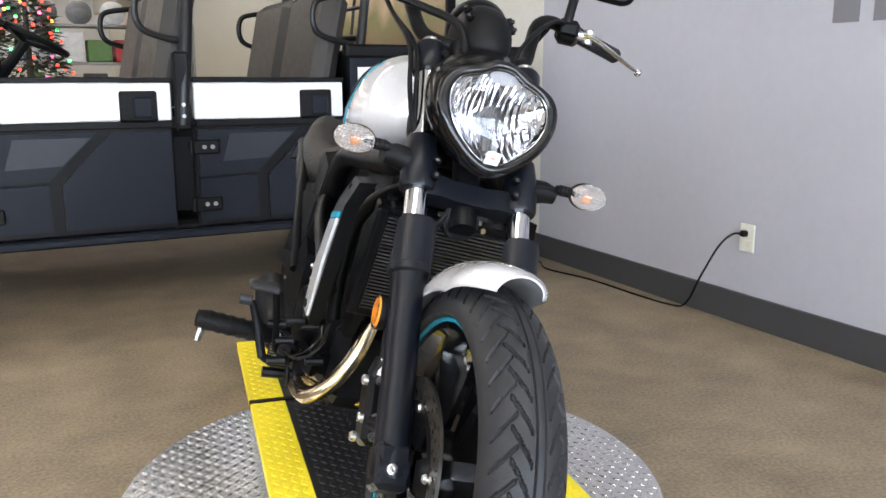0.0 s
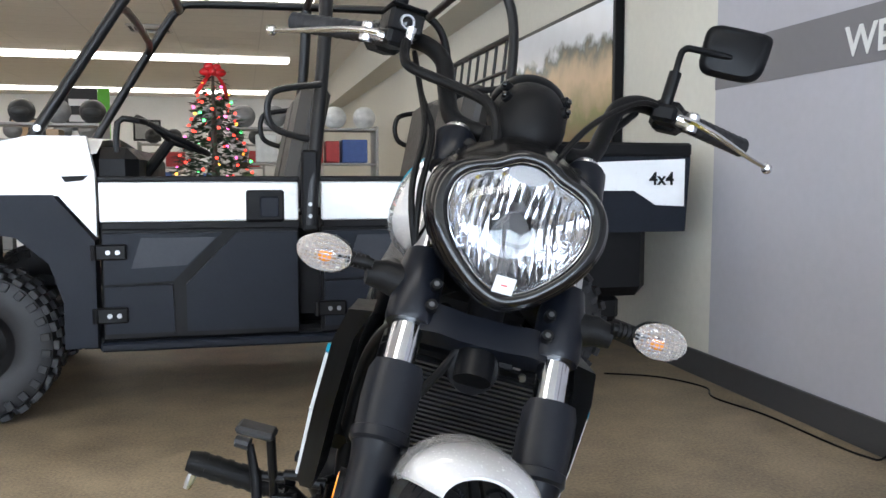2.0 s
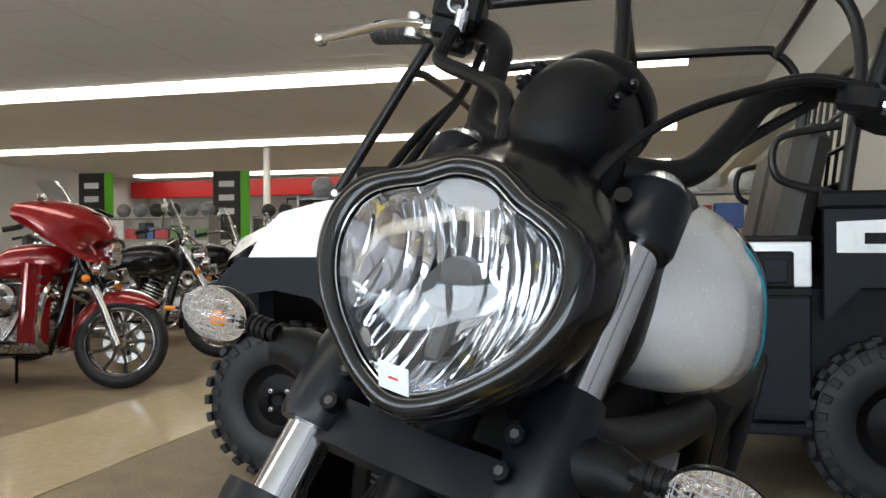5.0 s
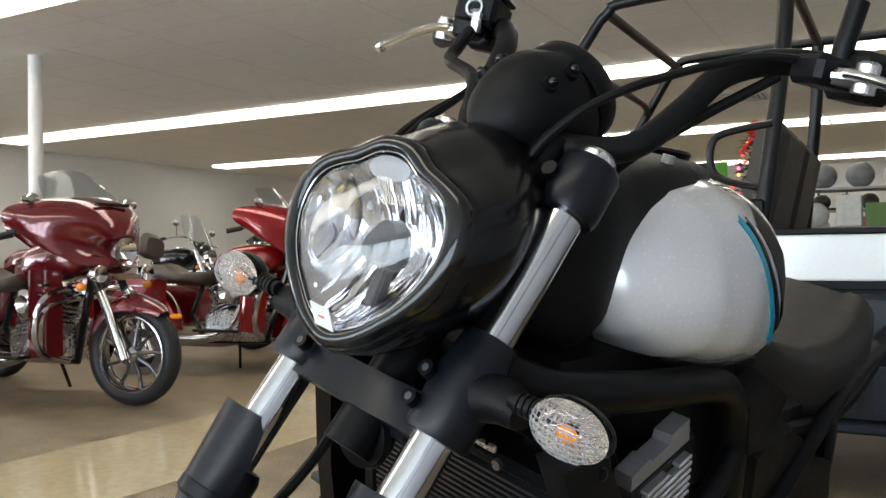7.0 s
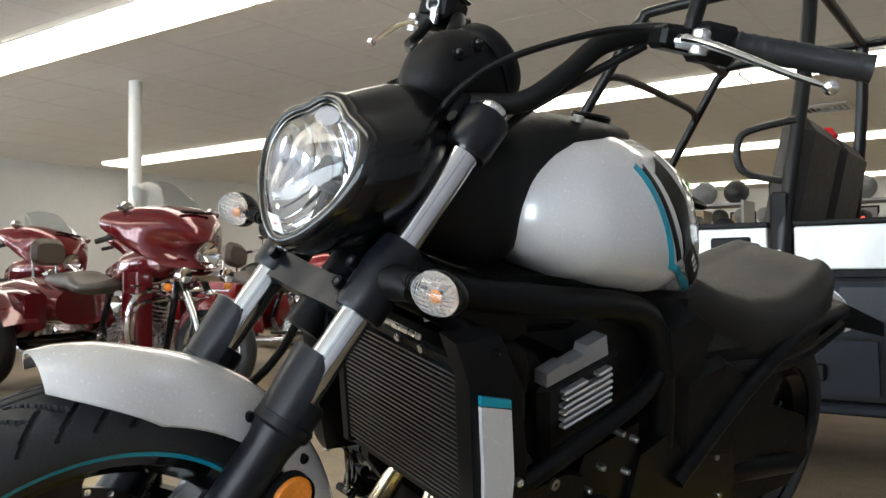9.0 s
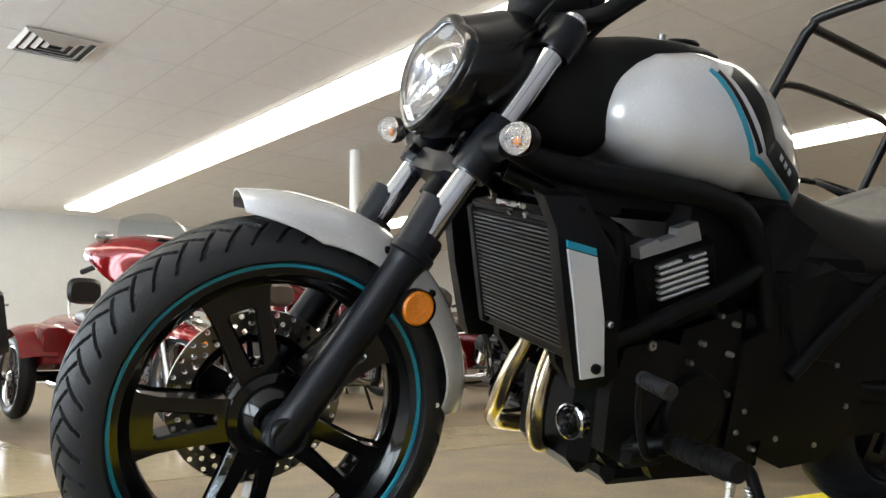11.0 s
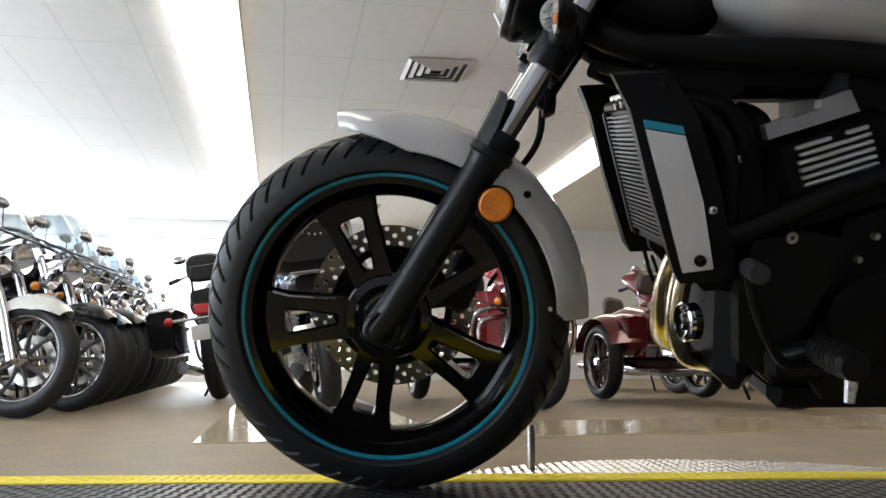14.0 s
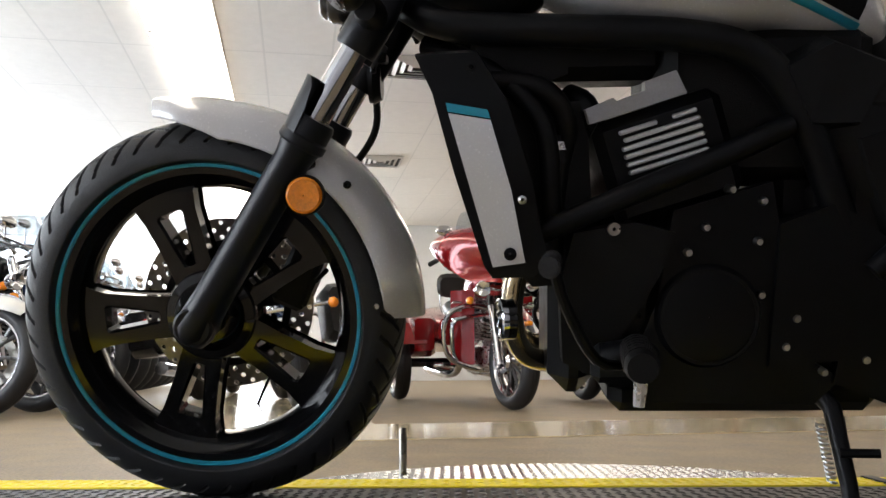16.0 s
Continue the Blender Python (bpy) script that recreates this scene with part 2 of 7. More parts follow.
solid("wall_east", Geo().box((U1, V0, 0), (U1 + 0.2, 3.93, CEIL), 0, 0).box((U1 + 0.004, 3.93, 0), (U1 + 0.2, V1, CEIL), 0, 1), [GREYWALL, CREAM],
      "lilac grey wall that turns cream beside the vehicle", "wall", RM, "structure")
solid("trim", Geo().box((U1 - 0.004, V0, 1.42), (U1 + 0.01, 3.93, 1.63)), BANDM, "dark grey painted band along the wall", "trim", RM, "structure")
solid("baseboard", Geo().box((U1 - 0.012, V0, 0), (U1 + 0.004, V1, 0.13), 0.003), BASEB, "charcoal rubber baseboard", "baseboard", RM, "structure")
solid("soffit", Geo().box((U1 - 0.35, 4.4, 2.52), (U1 + 0.003, V1, CEIL)), CREAM, "cream boxed soffit under the ceiling", "soffit", RM, "structure")
solid("wall_north", Geo().box((U0, V1, 0), (U1 + 0.2, V1 + 0.2, CEIL)), WALLW, "white back wall of the shop", "wall", RM, "structure")
WEST = 0.9                       # where the side windows end
solid("wall_west", Geo().box((U0 - 0.2, WEST, 0), (U0, V1 + 0.2, CEIL)).box((U0 - 0.2, V0, 0), (U0, WEST, 0.35)).box((U0 - 0.2, V0, 2.75), (U0, WEST, CEIL)).box((U0 - 0.14, -1.95, 0.35), (U0 - 0.06, -1.87, 2.75)), WALLW, "white side wall of the shop", "wall", RM, "structure")

# the shop front: a low wall, posts and a head over a row of panes
g = Geo().box((U0 - 0.2, V0 - 0.2, 0), (U1 + 0.2, V0, 0.35)).box((U0 - 0.2, V0 - 0.2, 2.75), (U1 + 0.2, V0, CEIL))
NW = 10
PW = (U1 - U0) / NW
for i in range(NW + 1):
    u = U0 + PW * i
    g.box((u - 0.09, V0 - 0.2, 0.35), (u + 0.09, V0, 2.75))
solid("wall_south", g, WALLW, "shop front wall with a long row of windows", "wall", RM, "structure")
PANE = glass("window_glass", (0.97, 0.99, 1.0), 0.0, 1.1)
FRAMEM = mat("window_frame_aluminium", (0.35, 0.34, 0.33), 0.4, 0.8, 20, 0.1)
for i in range(NW):
    a, b = U0 + PW * i + 0.09, U0 + PW * (i + 1) - 0.09
    w = tagged(new("window_%d" % (i + 1)), "tall shop window in a grey metal frame", "window", "shop front windows", "structure")
    w.matrix_world = RM
    y = V0 - 0.12
    fr = Geo().box((a, y, 0.35), (a + 0.05, y + 0.06, 2.75)).box((b - 0.05, y, 0.35), (b, y + 0.06, 2.75)).box((a + 0.05, y, 0.35), (b - 0.05, y + 0.06, 0.40)).box((a + 0.05, y, 2.70), (b - 0.05, y + 0.06, 2.75))
    part("window_frame", fr, FRAMEM, w)
    pn = part("pane", Geo().box((a + 0.05, y + 0.025, 0.40), (b - 0.05, y + 0.031, 2.70)), PANE, w)
    pn.visible_shadow = False
ASPHALT = mat("car_park_asphalt", (0.22, 0.22, 0.22), 0.85, 0, 4, 0.2, 0.6)
solid("ground", Geo().box((-400, -400, -0.25), (400, 400, -0.11)), ASPHALT, "pale car park and ground outside the shop", "ground", RM, "structure")
# glowing sheets added outside: they whiten the panes and light the room
BACKGLOW = glow("glowing_white_backdrop", (0.92, 0.96, 1.0), 2.6)
solid("backdrop", Geo().box((-40, -24.2, -0.105), (30, -24, 14)).box((-40.2, -24, -0.105), (-40, 20, 14)), BACKGLOW, "plain white glowing backdrop added outside the windows", "backdrop", RM, "structure")
wl_ = new("window_daylight", bpy.data.lights.new("window_daylight", "AREA"))
wl_.data.shape, wl_.data.size, wl_.data.size_y, wl_.data.energy, wl_.data.color = "RECTANGLE", 4.6, 2.3, 420, (0.80, 0.90, 1.0)
wl_.matrix_world = RM @ look((U0 - 0.05, -1.65, 1.55), (0, -1.65, 1.9))
for i in range(3):
    a = U0 + 0.1 + 5.7 * i
    lamp = new("window_daylight", bpy.data.lights.new("window_daylight", "AREA"))
    lamp.data.shape, lamp.data.size, lamp.data.size_y, lamp.data.energy, lamp.data.color = "RECTANGLE", 5.5, 2.3, 290, (0.76, 0.88, 1.0)
    lamp.matrix_world = RM @ look((a + 2.8, V0 - 0.05, 1.55), (a + 2.8, 5, 2.3))

# rows of fluorescent fixtures
first = None
for v in (0.23, 4.95, 10.4, 15.9, 22.0):
    for i in range(12):
        u = -12.95 + 1.24 * i
        m = RM @ pose(u, v, CEIL)
        if first is None:
            first = thing("ceiling_light", m, "long white fluorescent ceiling fixture, switched on", "ceiling light", "rows of ceiling lights")
            part("frame", Geo().box((-0.615, -0.30, -0.012), (0.615, 0.30, -0.002), 0.002).box((-0.615, -0.27, -0.062), (-0.604, 0.27, -0.012), 0.003).box((0.604, -0.27, -0.062), (0.615, 0.27, -0.012), 0.003), GRIDM, first)
            part("diffuser", Geo().prism([(-0.29, -0.0125), (-0.275, -0.045), (-0.22, -0.062), (0.22, -0.062), (0.275, -0.045), (0.29, -0.0125)], -0.603, 0.603, "yz"), TUBE, first, "glowing white diffuser")
        else:
            copy_thing(first, m)

# air vents
VENTM = mat("vent_white_metal", (0.62, 0.60, 0.57), 0.4, 0.2, 30, 0.06)
VDARK = mat("vent_dark_gap", (0.05, 0.05, 0.05), 0.7)
vent0 = None
for u, v in ((-5.5, 2.3), (-9.2, 2.3), (-12.6, 2.3), (-0.8, 13.0)):
    m = RM @ pose(u, v, CEIL - 0.006)
    if vent0 is None:
        vent0 = thing("ceiling_vent", m, "square louvred white metal ceiling vent", "vent", "ceiling vents")
        part("backing", Geo().box((-0.29, -0.29, -0.005), (0.29, 0.29, -0.001)), VDARK, vent0)
        for k in range(4):
            r = 0.30 - 0.07 * k
            fr = Geo()
            for c in range(4):
                fr.add([(-r, -r, -0.012), (r, -r, -0.012), (r - 0.035, -r + 0.035, -0.03), (-r + 0.035, -r + 0.035, -0.03), (-r, -r, -0.006), (r, -r, -0.006), (r - 0.035, -r + 0.035, -0.024), (-r + 0.035, -r + 0.035, -0.024)],
                       [(0, 1, 2, 3), (7, 6, 5, 4), (0, 4, 5, 1), (2, 6, 7, 3)], 0, pose(0, 0, 0, 0, 0, 90 * c))
            part("slat", fr, VENTM, vent0)
    else:
        copy_thing(vent0, m)

# turntable: round tread plate with a runway across it
DX, DY, DR, DZ, LZ = -0.115, 1.83, 0.625, 0.078, 0.086
table = thing("turntable", pose(DX, DY, 0), "round aluminium tread-plate display turntable with black and yellow runway", "turntable")
part("base", Geo().lathe([(0.0, 0.001), (0.0, 0.45), (0.055, 0.45), (0.055, 0.001)], 48, "z"), BLACK, table)
part("disc", Geo().lathe([(0.058, 0.001), (0.058, DR - 0.004), (0.062, DR), (0.074, DR), (DZ, DR - 0.004), (DZ, 0.001)], 96, "z"), PLATE, table, "silver tread plate disc")
LANE = pose(-DX, -DY, 0) @ pose(0.075, 1.40, 0, 0, 0, 17.2)   # runway axis: local -y is forward
lane_h = 0.345
part("runway", Geo().box((-lane_h + 0.05, -0.93, LZ - 0.03), (lane_h - 0.05, 1.62, LZ), 0.002, 0, LANE), PLATEB, table, "black tread plate runway")
for s in (-1, 1):
    part("yellow_edge", Geo().box((min(s * lane_h, s * (lane_h - 0.10)), -0.93, LZ - 0.028), (max(s * lane_h, s * (lane_h - 0.10)), 1.62, LZ + 0.003), 0.002, 0, LANE), YELLOW, table, "worn yellow painted edge")


def lozenges(inside, top, angle, pitch, size, turn):
    """Raised tread lozenges, alternately turned, wherever inside(x, y) holds."""
    g = Geo()
    n = int(1.8 / pitch)
    for i in range(-n, n + 1):
        for j in range(-n, n + 1):
            x, y = i * pitch, j * pitch
            p = pose(0, 0, 0, 0, 0, turn) @ Vector((x, y, 0))
            if inside(p.x, p.y):
                a = angle + (90 if (i + j) % 2 else 0) + turn
                m = pose(p.x, p.y, top, 0, 0, a)
                l, w, h = size
                g.add([(-l, 0, 0), (0, -w, 0), (l, 0, 0), (0, w, 0), (-l * 0.45, 0, h), (l * 0.45, 0, h)], [(0, 1, 4), (1, 5, 4), (1, 2, 5), (2, 3, 5), (3, 4, 5), (3, 0, 4)], 0, m)
    return g


inv = LANE.inverted()


def on_disc(x, y):
    q = inv @ Vector((x, y, 0))
    return math.hypot(x, y) < DR - 0.012 and abs(q.x) > lane_h + 0.006


def on_lane(x, y):
    q = inv @ Vector((x, y, 0))
    return abs(q.x) < lane_h - 0.11 and -0.92 < q.y < 1.61


def on_edge(x, y):
    q = inv @ Vector((x, y, 0))
    return lane_h - 0.095 < abs(q.x) < lane_h - 0.008 and -0.92 < q.y < 1.61


part("tread_pattern", lozenges(on_disc, DZ, 45, 0.021, (0.0105, 0.0032, 0.0018), 17), PLATE, table, kind="stuff")
part("tread_pattern", lozenges(on_lane, LZ, 45, 0.021, (0.0105, 0.0034, 0.0018), 17), PLATEB, table, kind="stuff")
part("tread_pattern", lozenges(on_edge, LZ + 0.003, 45, 0.021, (0.0105, 0.0034, 0.0018), 17), YELLOW, table, kind="stuff")
part("cross_joint", Geo().box((-lane_h - 0.002, 1.02, LZ - 0.02), (lane_h + 0.002, 1.045, LZ + 0.006), 0.002, 0, LANE), BLACK, table)
part("pin", Geo().lathe([(DZ - 0.01, 0.001), (DZ - 0.01, 0.0085), (0.168, 0.0085), (0.172, 0.006), (0.172, 0.001)], 14, "z", 0, pose(-0.45 - DX, 1.39 - DY, 0)), STEEL, table, "upright steel locking pin")

# ---- the motorcycle on the turntable ----
# its own axes: x forward, y to its left, z up; the front tyre touches the runway at the origin
BIKE = pose(-0.0704, 1.2047, 0.0885, 0, 0, -74.52) @ pose(0, 0, 0, -15.3, 0, 0)
bike = thing("motorcycle", BIKE, "pearl white and black cruiser motorcycle leaning on its kickstand", "motorcycle")
AX = 0.316


def place(x, z, y=0.0):
    return pose(x, y, z)


def tyre_geo(R, half, bead, seg=920, rows=118, grooves=46, depth=0.0042):
    rc = R - half
    vs, fs = [], []
    for k in range(seg):
        t = 2 * math.pi * k / seg
        for i in range(rows + 1):
            ph = radians(-118 + 236 * i / rows)
            d, a = 0.0, abs(math.degrees(ph))
            q = t / (2 * math.pi) * grooves + (0.0 if ph > 0 else 0.5)
            if 10 < a < 37:          # inner stroke, from the crown up to the shoulder
                x1 = (q - 1.24 * ((a - 10) / 26) ** 0.85) % 1.0
                if min(x1, 1 - x1) < 0.095:
                    d = depth
            if 29 < a < 66:          # outer stroke, falling back towards the wall
                x2 = (q - 1.64 + 0.75 * (a - 30) / 32) % 1.0
                if min(x2, 1 - x2) < 0.080:
                    d = depth
            if 5 < a < 7:
                d = depth * 0.8
            rr = half - d
            y, r = rr * math.sin(ph), rc + rr * math.cos(ph)
            if a > 90:
                r = rc - (rc - bead) * (a - 90) / 28 * 1.0
                y = math.copysign(half * (1 - 0.22 * ((a - 90) / 28) ** 2), ph)
            vs.append((r * math.cos(t), y, r * math.sin(t)))
    n = rows + 1
    for k in range(seg):
        k2 = (k + 1) % seg
        for i in range(rows):
            fs.append((k * n + i, k * n + i + 1, k2 * n + i + 1, k2 * n + i))
    return Geo().add(vs, fs)


def rim_geo(rb, half):
    """Rim barrel with rolled edges, radius rb at the bead."""
    return Geo().lathe([(-half, rb + 0.008), (-half - 0.003, rb + 0.004), (-half - 0.002, rb - 0.008), (-half + 0.010, rb - 0.016), (-half + 0.022, rb - 0.028), (0, rb - 0.032),
                        (half - 0.022, rb - 0.028), (half - 0.010, rb - 0.016), (half + 0.002, rb - 0.008), (half + 0.003, rb + 0.004), (half, rb + 0.008), (0, rb - 0.004)], 96, "y", close=True)


def spoke_geo(a, r0, r1, wide):
    """One broad forked spoke with a tapered window; a in degrees, wide: half its width at the rim."""
    half = [(r0, 0.0), (r0, 0.60), (r0 + 0.38 * (r1 - r0), 0.68), (r0 + 0.72 * (r1 - r0), 0.82), (r0 + 0.88 * (r1 - r0), 0.98), (r1, 1.30), (r1 + 0.002, 0.0)]
    hole = [(r0 + 0.20 * (r1 - r0), 0.0), (r0 + 0.21 * (r1 - r0), 0.13), (r0 + 0.40 * (r1 - r0), 0.24), (r0 + 0.60 * (r1 - r0), 0.34), (r0 + 0.72 * (r1 - r0), 0.41), (r0 + 0.755 * (r1 - r0), 0.33), (r0 + 0.76 * (r1 - r0), 0.0)]
    outer = [(r, w * wide) for r, w in half] + [(r, -w * wide) for r, w in half[-2:0:-1]]
    inner = [(r, w * wide) for r, w in hole] + [(r, -w * wide) for r, w in hole[-2:0:-1]]
    ca, sa = math.cos(radians(a)), math.sin(radians(a))

    def ring(loop, grow, depth):
        out = []
        for r, w in loop:
            d = depth * (1.0 - 0.22 * (r - r0) / (r1 - r0))
            ww = w + math.copysign(grow, w) if abs(w) > 1e-6 else 0.0
            out.append((r * ca - ww * sa, d, r * sa + ww * ca))
        return out

    c = 0.004
    loops = [ring(outer, 0, -0.024), ring(outer, -c, -0.029), ring(inner, c, -0.029), ring(inner, 0, -0.024), ring(inner, 0, 0.024), ring(inner, c, 0.029), ring(outer, -c, 0.029), ring(outer, 0, 0.024)]
    return Geo().loft(loops + [loops[0]], False)


def disc_geo(ro, ri, y, cells=60, rows=3, th=0.0025, hole=0.0046):
    """Brake disc with bored holes: a ring of cells, every other one pierced."""
    vs, fs = [], []

    def pt(r, t, yy):
        vs.append((r * math.cos(t), yy, r * math.sin(t)))
        return len(vs) - 1

    dr, dt = (ro - ri) / rows, 2 * math.pi / cells
    for i in range(cells):
        for j in range(rows):
            r0, t0 = ri + dr * j, dt * i
            rc, tc_ = r0 + dr / 2, t0 + dt / 2
            rim = [(0, 0), (0, .5), (0, 1), (.5, 1), (1, 1), (1, .5), (1, 0), (.5, 0)]
            ang = [math.atan2((b - .5), (a - .5)) for a, b in rim]
            sheets = []
            for yy in (y - th, y + th):
                o = [pt(r0 + dr * a, t0 + dt * b, yy) for a, b in rim]
                if (i + j) % 2 == 0:
                    n = [pt(rc + hole * math.cos(g_), tc_ + hole * math.sin(g_) / rc, yy) for g_ in ang]
                    fs.extend([(o[k], o[(k + 1) % 8], n[(k + 1) % 8], n[k]) for k in range(8)])
                    sheets.append(n)
                else:
                    fs.append(tuple(o))
            if sheets:
                fs.extend([(sheets[0][k], sheets[0][(k + 1) % 8], sheets[1][(k + 1) % 8], sheets[1][k]) for k in range(8)])
    g = Geo().add(vs, fs)
    g.lathe([(y - th, ro), (y + th, ro)], 120, "y")
    g.lathe([(y - th, ri), (y + th, ri)], 120, "y")
    return g


fw = part("front_wheel", Geo().lathe([(-0.065, 0.012), (-0.065, 0.050), (-0.045, 0.074), (0.026, 0.076), (0.034, 0.072), (0.038, 0.058), (0.050, 0.050), (0.060, 0.040), (0.062, 0.012)], 40, "y"), GLOSSB, bike, "gloss black cast front wheel with teal pinstripe")
fw.matrix_local = place(0, AX)
part("tyre", tyre_geo(0.318, 0.062, 0.2495), RUBBER, fw, "black road tyre with sweeping grooves")
part("rim", rim_geo(0.240, 0.044), GLOSSB, fw)
for k in range(5):
    part("spoke", spoke_geo(-74.5 + 72 * k, 0.052, 0.220, 0.049), GLOSSB, fw)
for s in (-1, 1):
    part("pinstripe", Geo().lathe([(s * 0.0480, 0.2500), (s * 0.0510, 0.2490), (s * 0.0505, 0.2440), (s * 0.0470, 0.2430)], 120, "y", close=True), TEAL, fw, "teal rim pinstripe")
part("brake_disc", disc_geo(0.150, 0.111, -0.072), STEEL, fw, "drilled steel brake disc")
part("disc_ring", Geo().lathe([(-0.0755, 0.098), (-0.0755, 0.112), (-0.0695, 0.112), (-0.0695, 0.098)], 72, "y", close=True), BLACK, fw, "black inner carrier ring")
for k in range(5):
    t = 72 * k + 20
    q = [(0.050, -26), (0.100, -17), (0.106, 0), (0.100, 17), (0.050, 26)]
    part("disc_carrier", Geo().prism([(r * math.cos(radians(t + d)), r * math.sin(radians(t + d))) for r, d in q], -0.074, -0.066), BLACK, fw)
    part("carrier_rivet", Geo().lathe([(-0.081, 0.001), (-0.081, 0.005), (-0.078, 0.0075), (-0.072, 0.0075)], 12, "y", 0, pose(0.105 * math.cos(radians(t)), 0, 0.105 * math.sin(radians(t)))), ALU, fw, "bright disc rivet")
part("valve_cap", Geo().lathe([(0.0605, 0.0001), (0.0605, 0.004), (0.058, 0.005), (0.055, 0.005)], 10, "y", 0, pose(-0.276, 0, 0.018)), ALU, fw)
part("balance_weight", Geo().tube([(-0.20 * math.cos(radians(20)), 0, 0.20 * math.sin(radians(20))), (-0.175, 0.03, 0.055)], 0.004, 8), MATTE, fw, "rubber tyre valve stem")

FD = Vector((-0.530, 0, 0.848)).normalized()


def on_fork(s, y, off=0.0):
    """A point s metres up the fork from the axle, off metres in front of it."""
    p = Vector((0, y, AX)) + FD * s
    return p + Vector((FD.z, 0, -FD.x)) * off


INDREF = mat("indicator_silvering", (0.62, 0.56, 0.50), 0.22, 0.95, 250, 0.3, 0.8)
for s, side in ((1, "left"), (-1, "right")):
    y = 0.1 * s
    leg = part("fork_leg", Geo().tube([on_fork(-0.028, y), on_fork(-0.01, y), on_fork(0.05, y), on_fork(0.30, y), on_fork(0.315, y), on_fork(0.33, y), on_fork(0.362, y), on_fork(0.370, y)],
                                      [0.026, 0.033, 0.029, 0.0285, 0.031, 0.0345, 0.0345, 0.031], 24), FORKB, bike, "satin black lower fork leg")
    part("axle_clamp", Geo().lathe([(-0.030, 0.001), (-0.030, 0.026), (-0.026, 0.031), (0.022, 0.031), (0.026, 0.027), (0.026, 0.001)], 28, "y", 0, pose(0, y, AX)), FORKB, leg)
    part("axle_bolt", Geo().lathe([(0, 0.003), (0.004, 0.003), (0.004, 0.009), (0.003, 0.011), (0, 0.011)], 16, "y", 0, pose(0, y + s * 0.026, AX, 0, 0, 0 if s > 0 else 180)), ALU, leg, "aluminium axle end")
    part("dust_collar", Geo().tube([on_fork(0.322, y), on_fork(0.326, y), on_fork(0.338, y), on_fork(0.342, y)], [0.034, 0.0375, 0.0375, 0.034], 24), FORKB, leg)
    part("stanchion", Geo().tube([on_fork(0.365, y), on_fork(0.80, y)], 0.0215, 24), CHROME, bike, "polished chrome fork tube")
    g = Geo()
    rings = []
    for st, op in ((0.33, 1.0), (0.375, 0.95), (0.41, 0.8), (0.422, 0.6)):
        ring = []
        for k in range(9):
            a = radians(-72 * op + 144 * op * k / 8)
            for rr in (0.036 + 0.075 * (st - 0.33),):
                ring.append(on_fork(st, y) + rr * (math.cos(a) * Vector((FD.z, 0, -FD.x)) + math.sin(a) * Vector((0, 1, 0))))
        for k in range(8, -1, -1):
            a = radians(-72 * op + 144 * op * k / 8)
            ring.append(on_fork(st, y) + (0.0315 + 0.075 * (st - 0.33)) * (math.cos(a) * Vector((FD.z, 0, -FD.x)) + math.sin(a) * Vector((0, 1, 0))))
        rings.append(ring)
    part("fork_guard", Geo().loft(rings), FORKB, leg, "curved black stone guard")
    part("reflector", Geo().lathe([(0, 0.001), (0.006, 0.001), (0.008, 0.0235), (0.004, 0.0275), (-0.006, 0.0275), (-0.006, 0.001)], 32, "y", 0, pose(-0.181, s * 0.130, 0.517, 0, 0, 0 if s > 0 else 180)), AMBER, bike, "round amber side reflector")
    part("reflector_rim", Geo().lathe([(-0.008, 0.024), (0.006, 0.030), (-0.008, 0.0305)], 32, "y", 0, pose(-0.181, s * 0.130, 0.517, 0, 0, 0 if s > 0 else 180), True), MATTE, bike)
    # lower clamp, pinch bolts and upper clamp
    cl = part("fork_clamp", Geo().tube([on_fork(0.486, y), on_fork(0.492, y), on_fork(0.555, y), on_fork(0.565, y), on_fork(0.592, y)], [0.030, 0.033, 0.033, 0.031, 0.027], 24), FORKB, bike, "satin black lower fork clamp")
    for d in (0.507, 0.537):
        part("pinch_bolt", Geo().tube([on_fork(d, y - s * 0.022, 0.026), on_fork(d, y - s * 0.022, 0.038)], [0.0085, 0.0078], 12), BLACK, cl)
        part("bolt_socket", Geo().tube([on_fork(d, y - s * 0.022, 0.0375), on_fork(d, y - s * 0.022, 0.0384)], [0.0042, 0.0040], 6), VDARK, cl)
    tc_ = part("top_clamp", Geo().tube([on_fork(0.735, y), on_fork(0.742, y), on_fork(0.790, y), on_fork(0.797, y)], [0.029, 0.032, 0.032, 0.028], 24), FORKB, bike, "satin black upper fork clamp")
    part("pinch_bolt", Geo().tube([on_fork(0.766, y - s * 0.02, 0.024), on_fork(0.766, y - s * 0.02, 0.036)], 0.008, 12), BLACK, tc_)
    part("fork_cap", Geo().tube([on_fork(0.797, y), on_fork(0.806, y), on_fork(0.811, y)], [0.021, 0.021, 0.017], 20), ALU, tc_, "bright fork cap")
    # indicators
    base = on_fork(0.545, s * 0.125)
    ind = part("indicator", Geo().tube([on_fork(0.54, s * 0.11), (base.x + 0.002, s * 0.150, base.z + 0.002), (base.x + 0.006, s * 0.172, base.z)], [0.026, 0.021, 0.016], 16), MATTE, bike, "front indicator on a ribbed rubber stalk")
    ix, iz = -0.270, 0.792
    for k in range(5):
        part("stalk_rib", Geo().lathe([(-0.002, 0.006), (-0.0022, 0.0105), (0.0022, 0.0105), (0.002, 0.006)], 18, "y", 0, pose(ix, s * (0.174 + 0.0062 * k), iz), True), MATTE, ind)
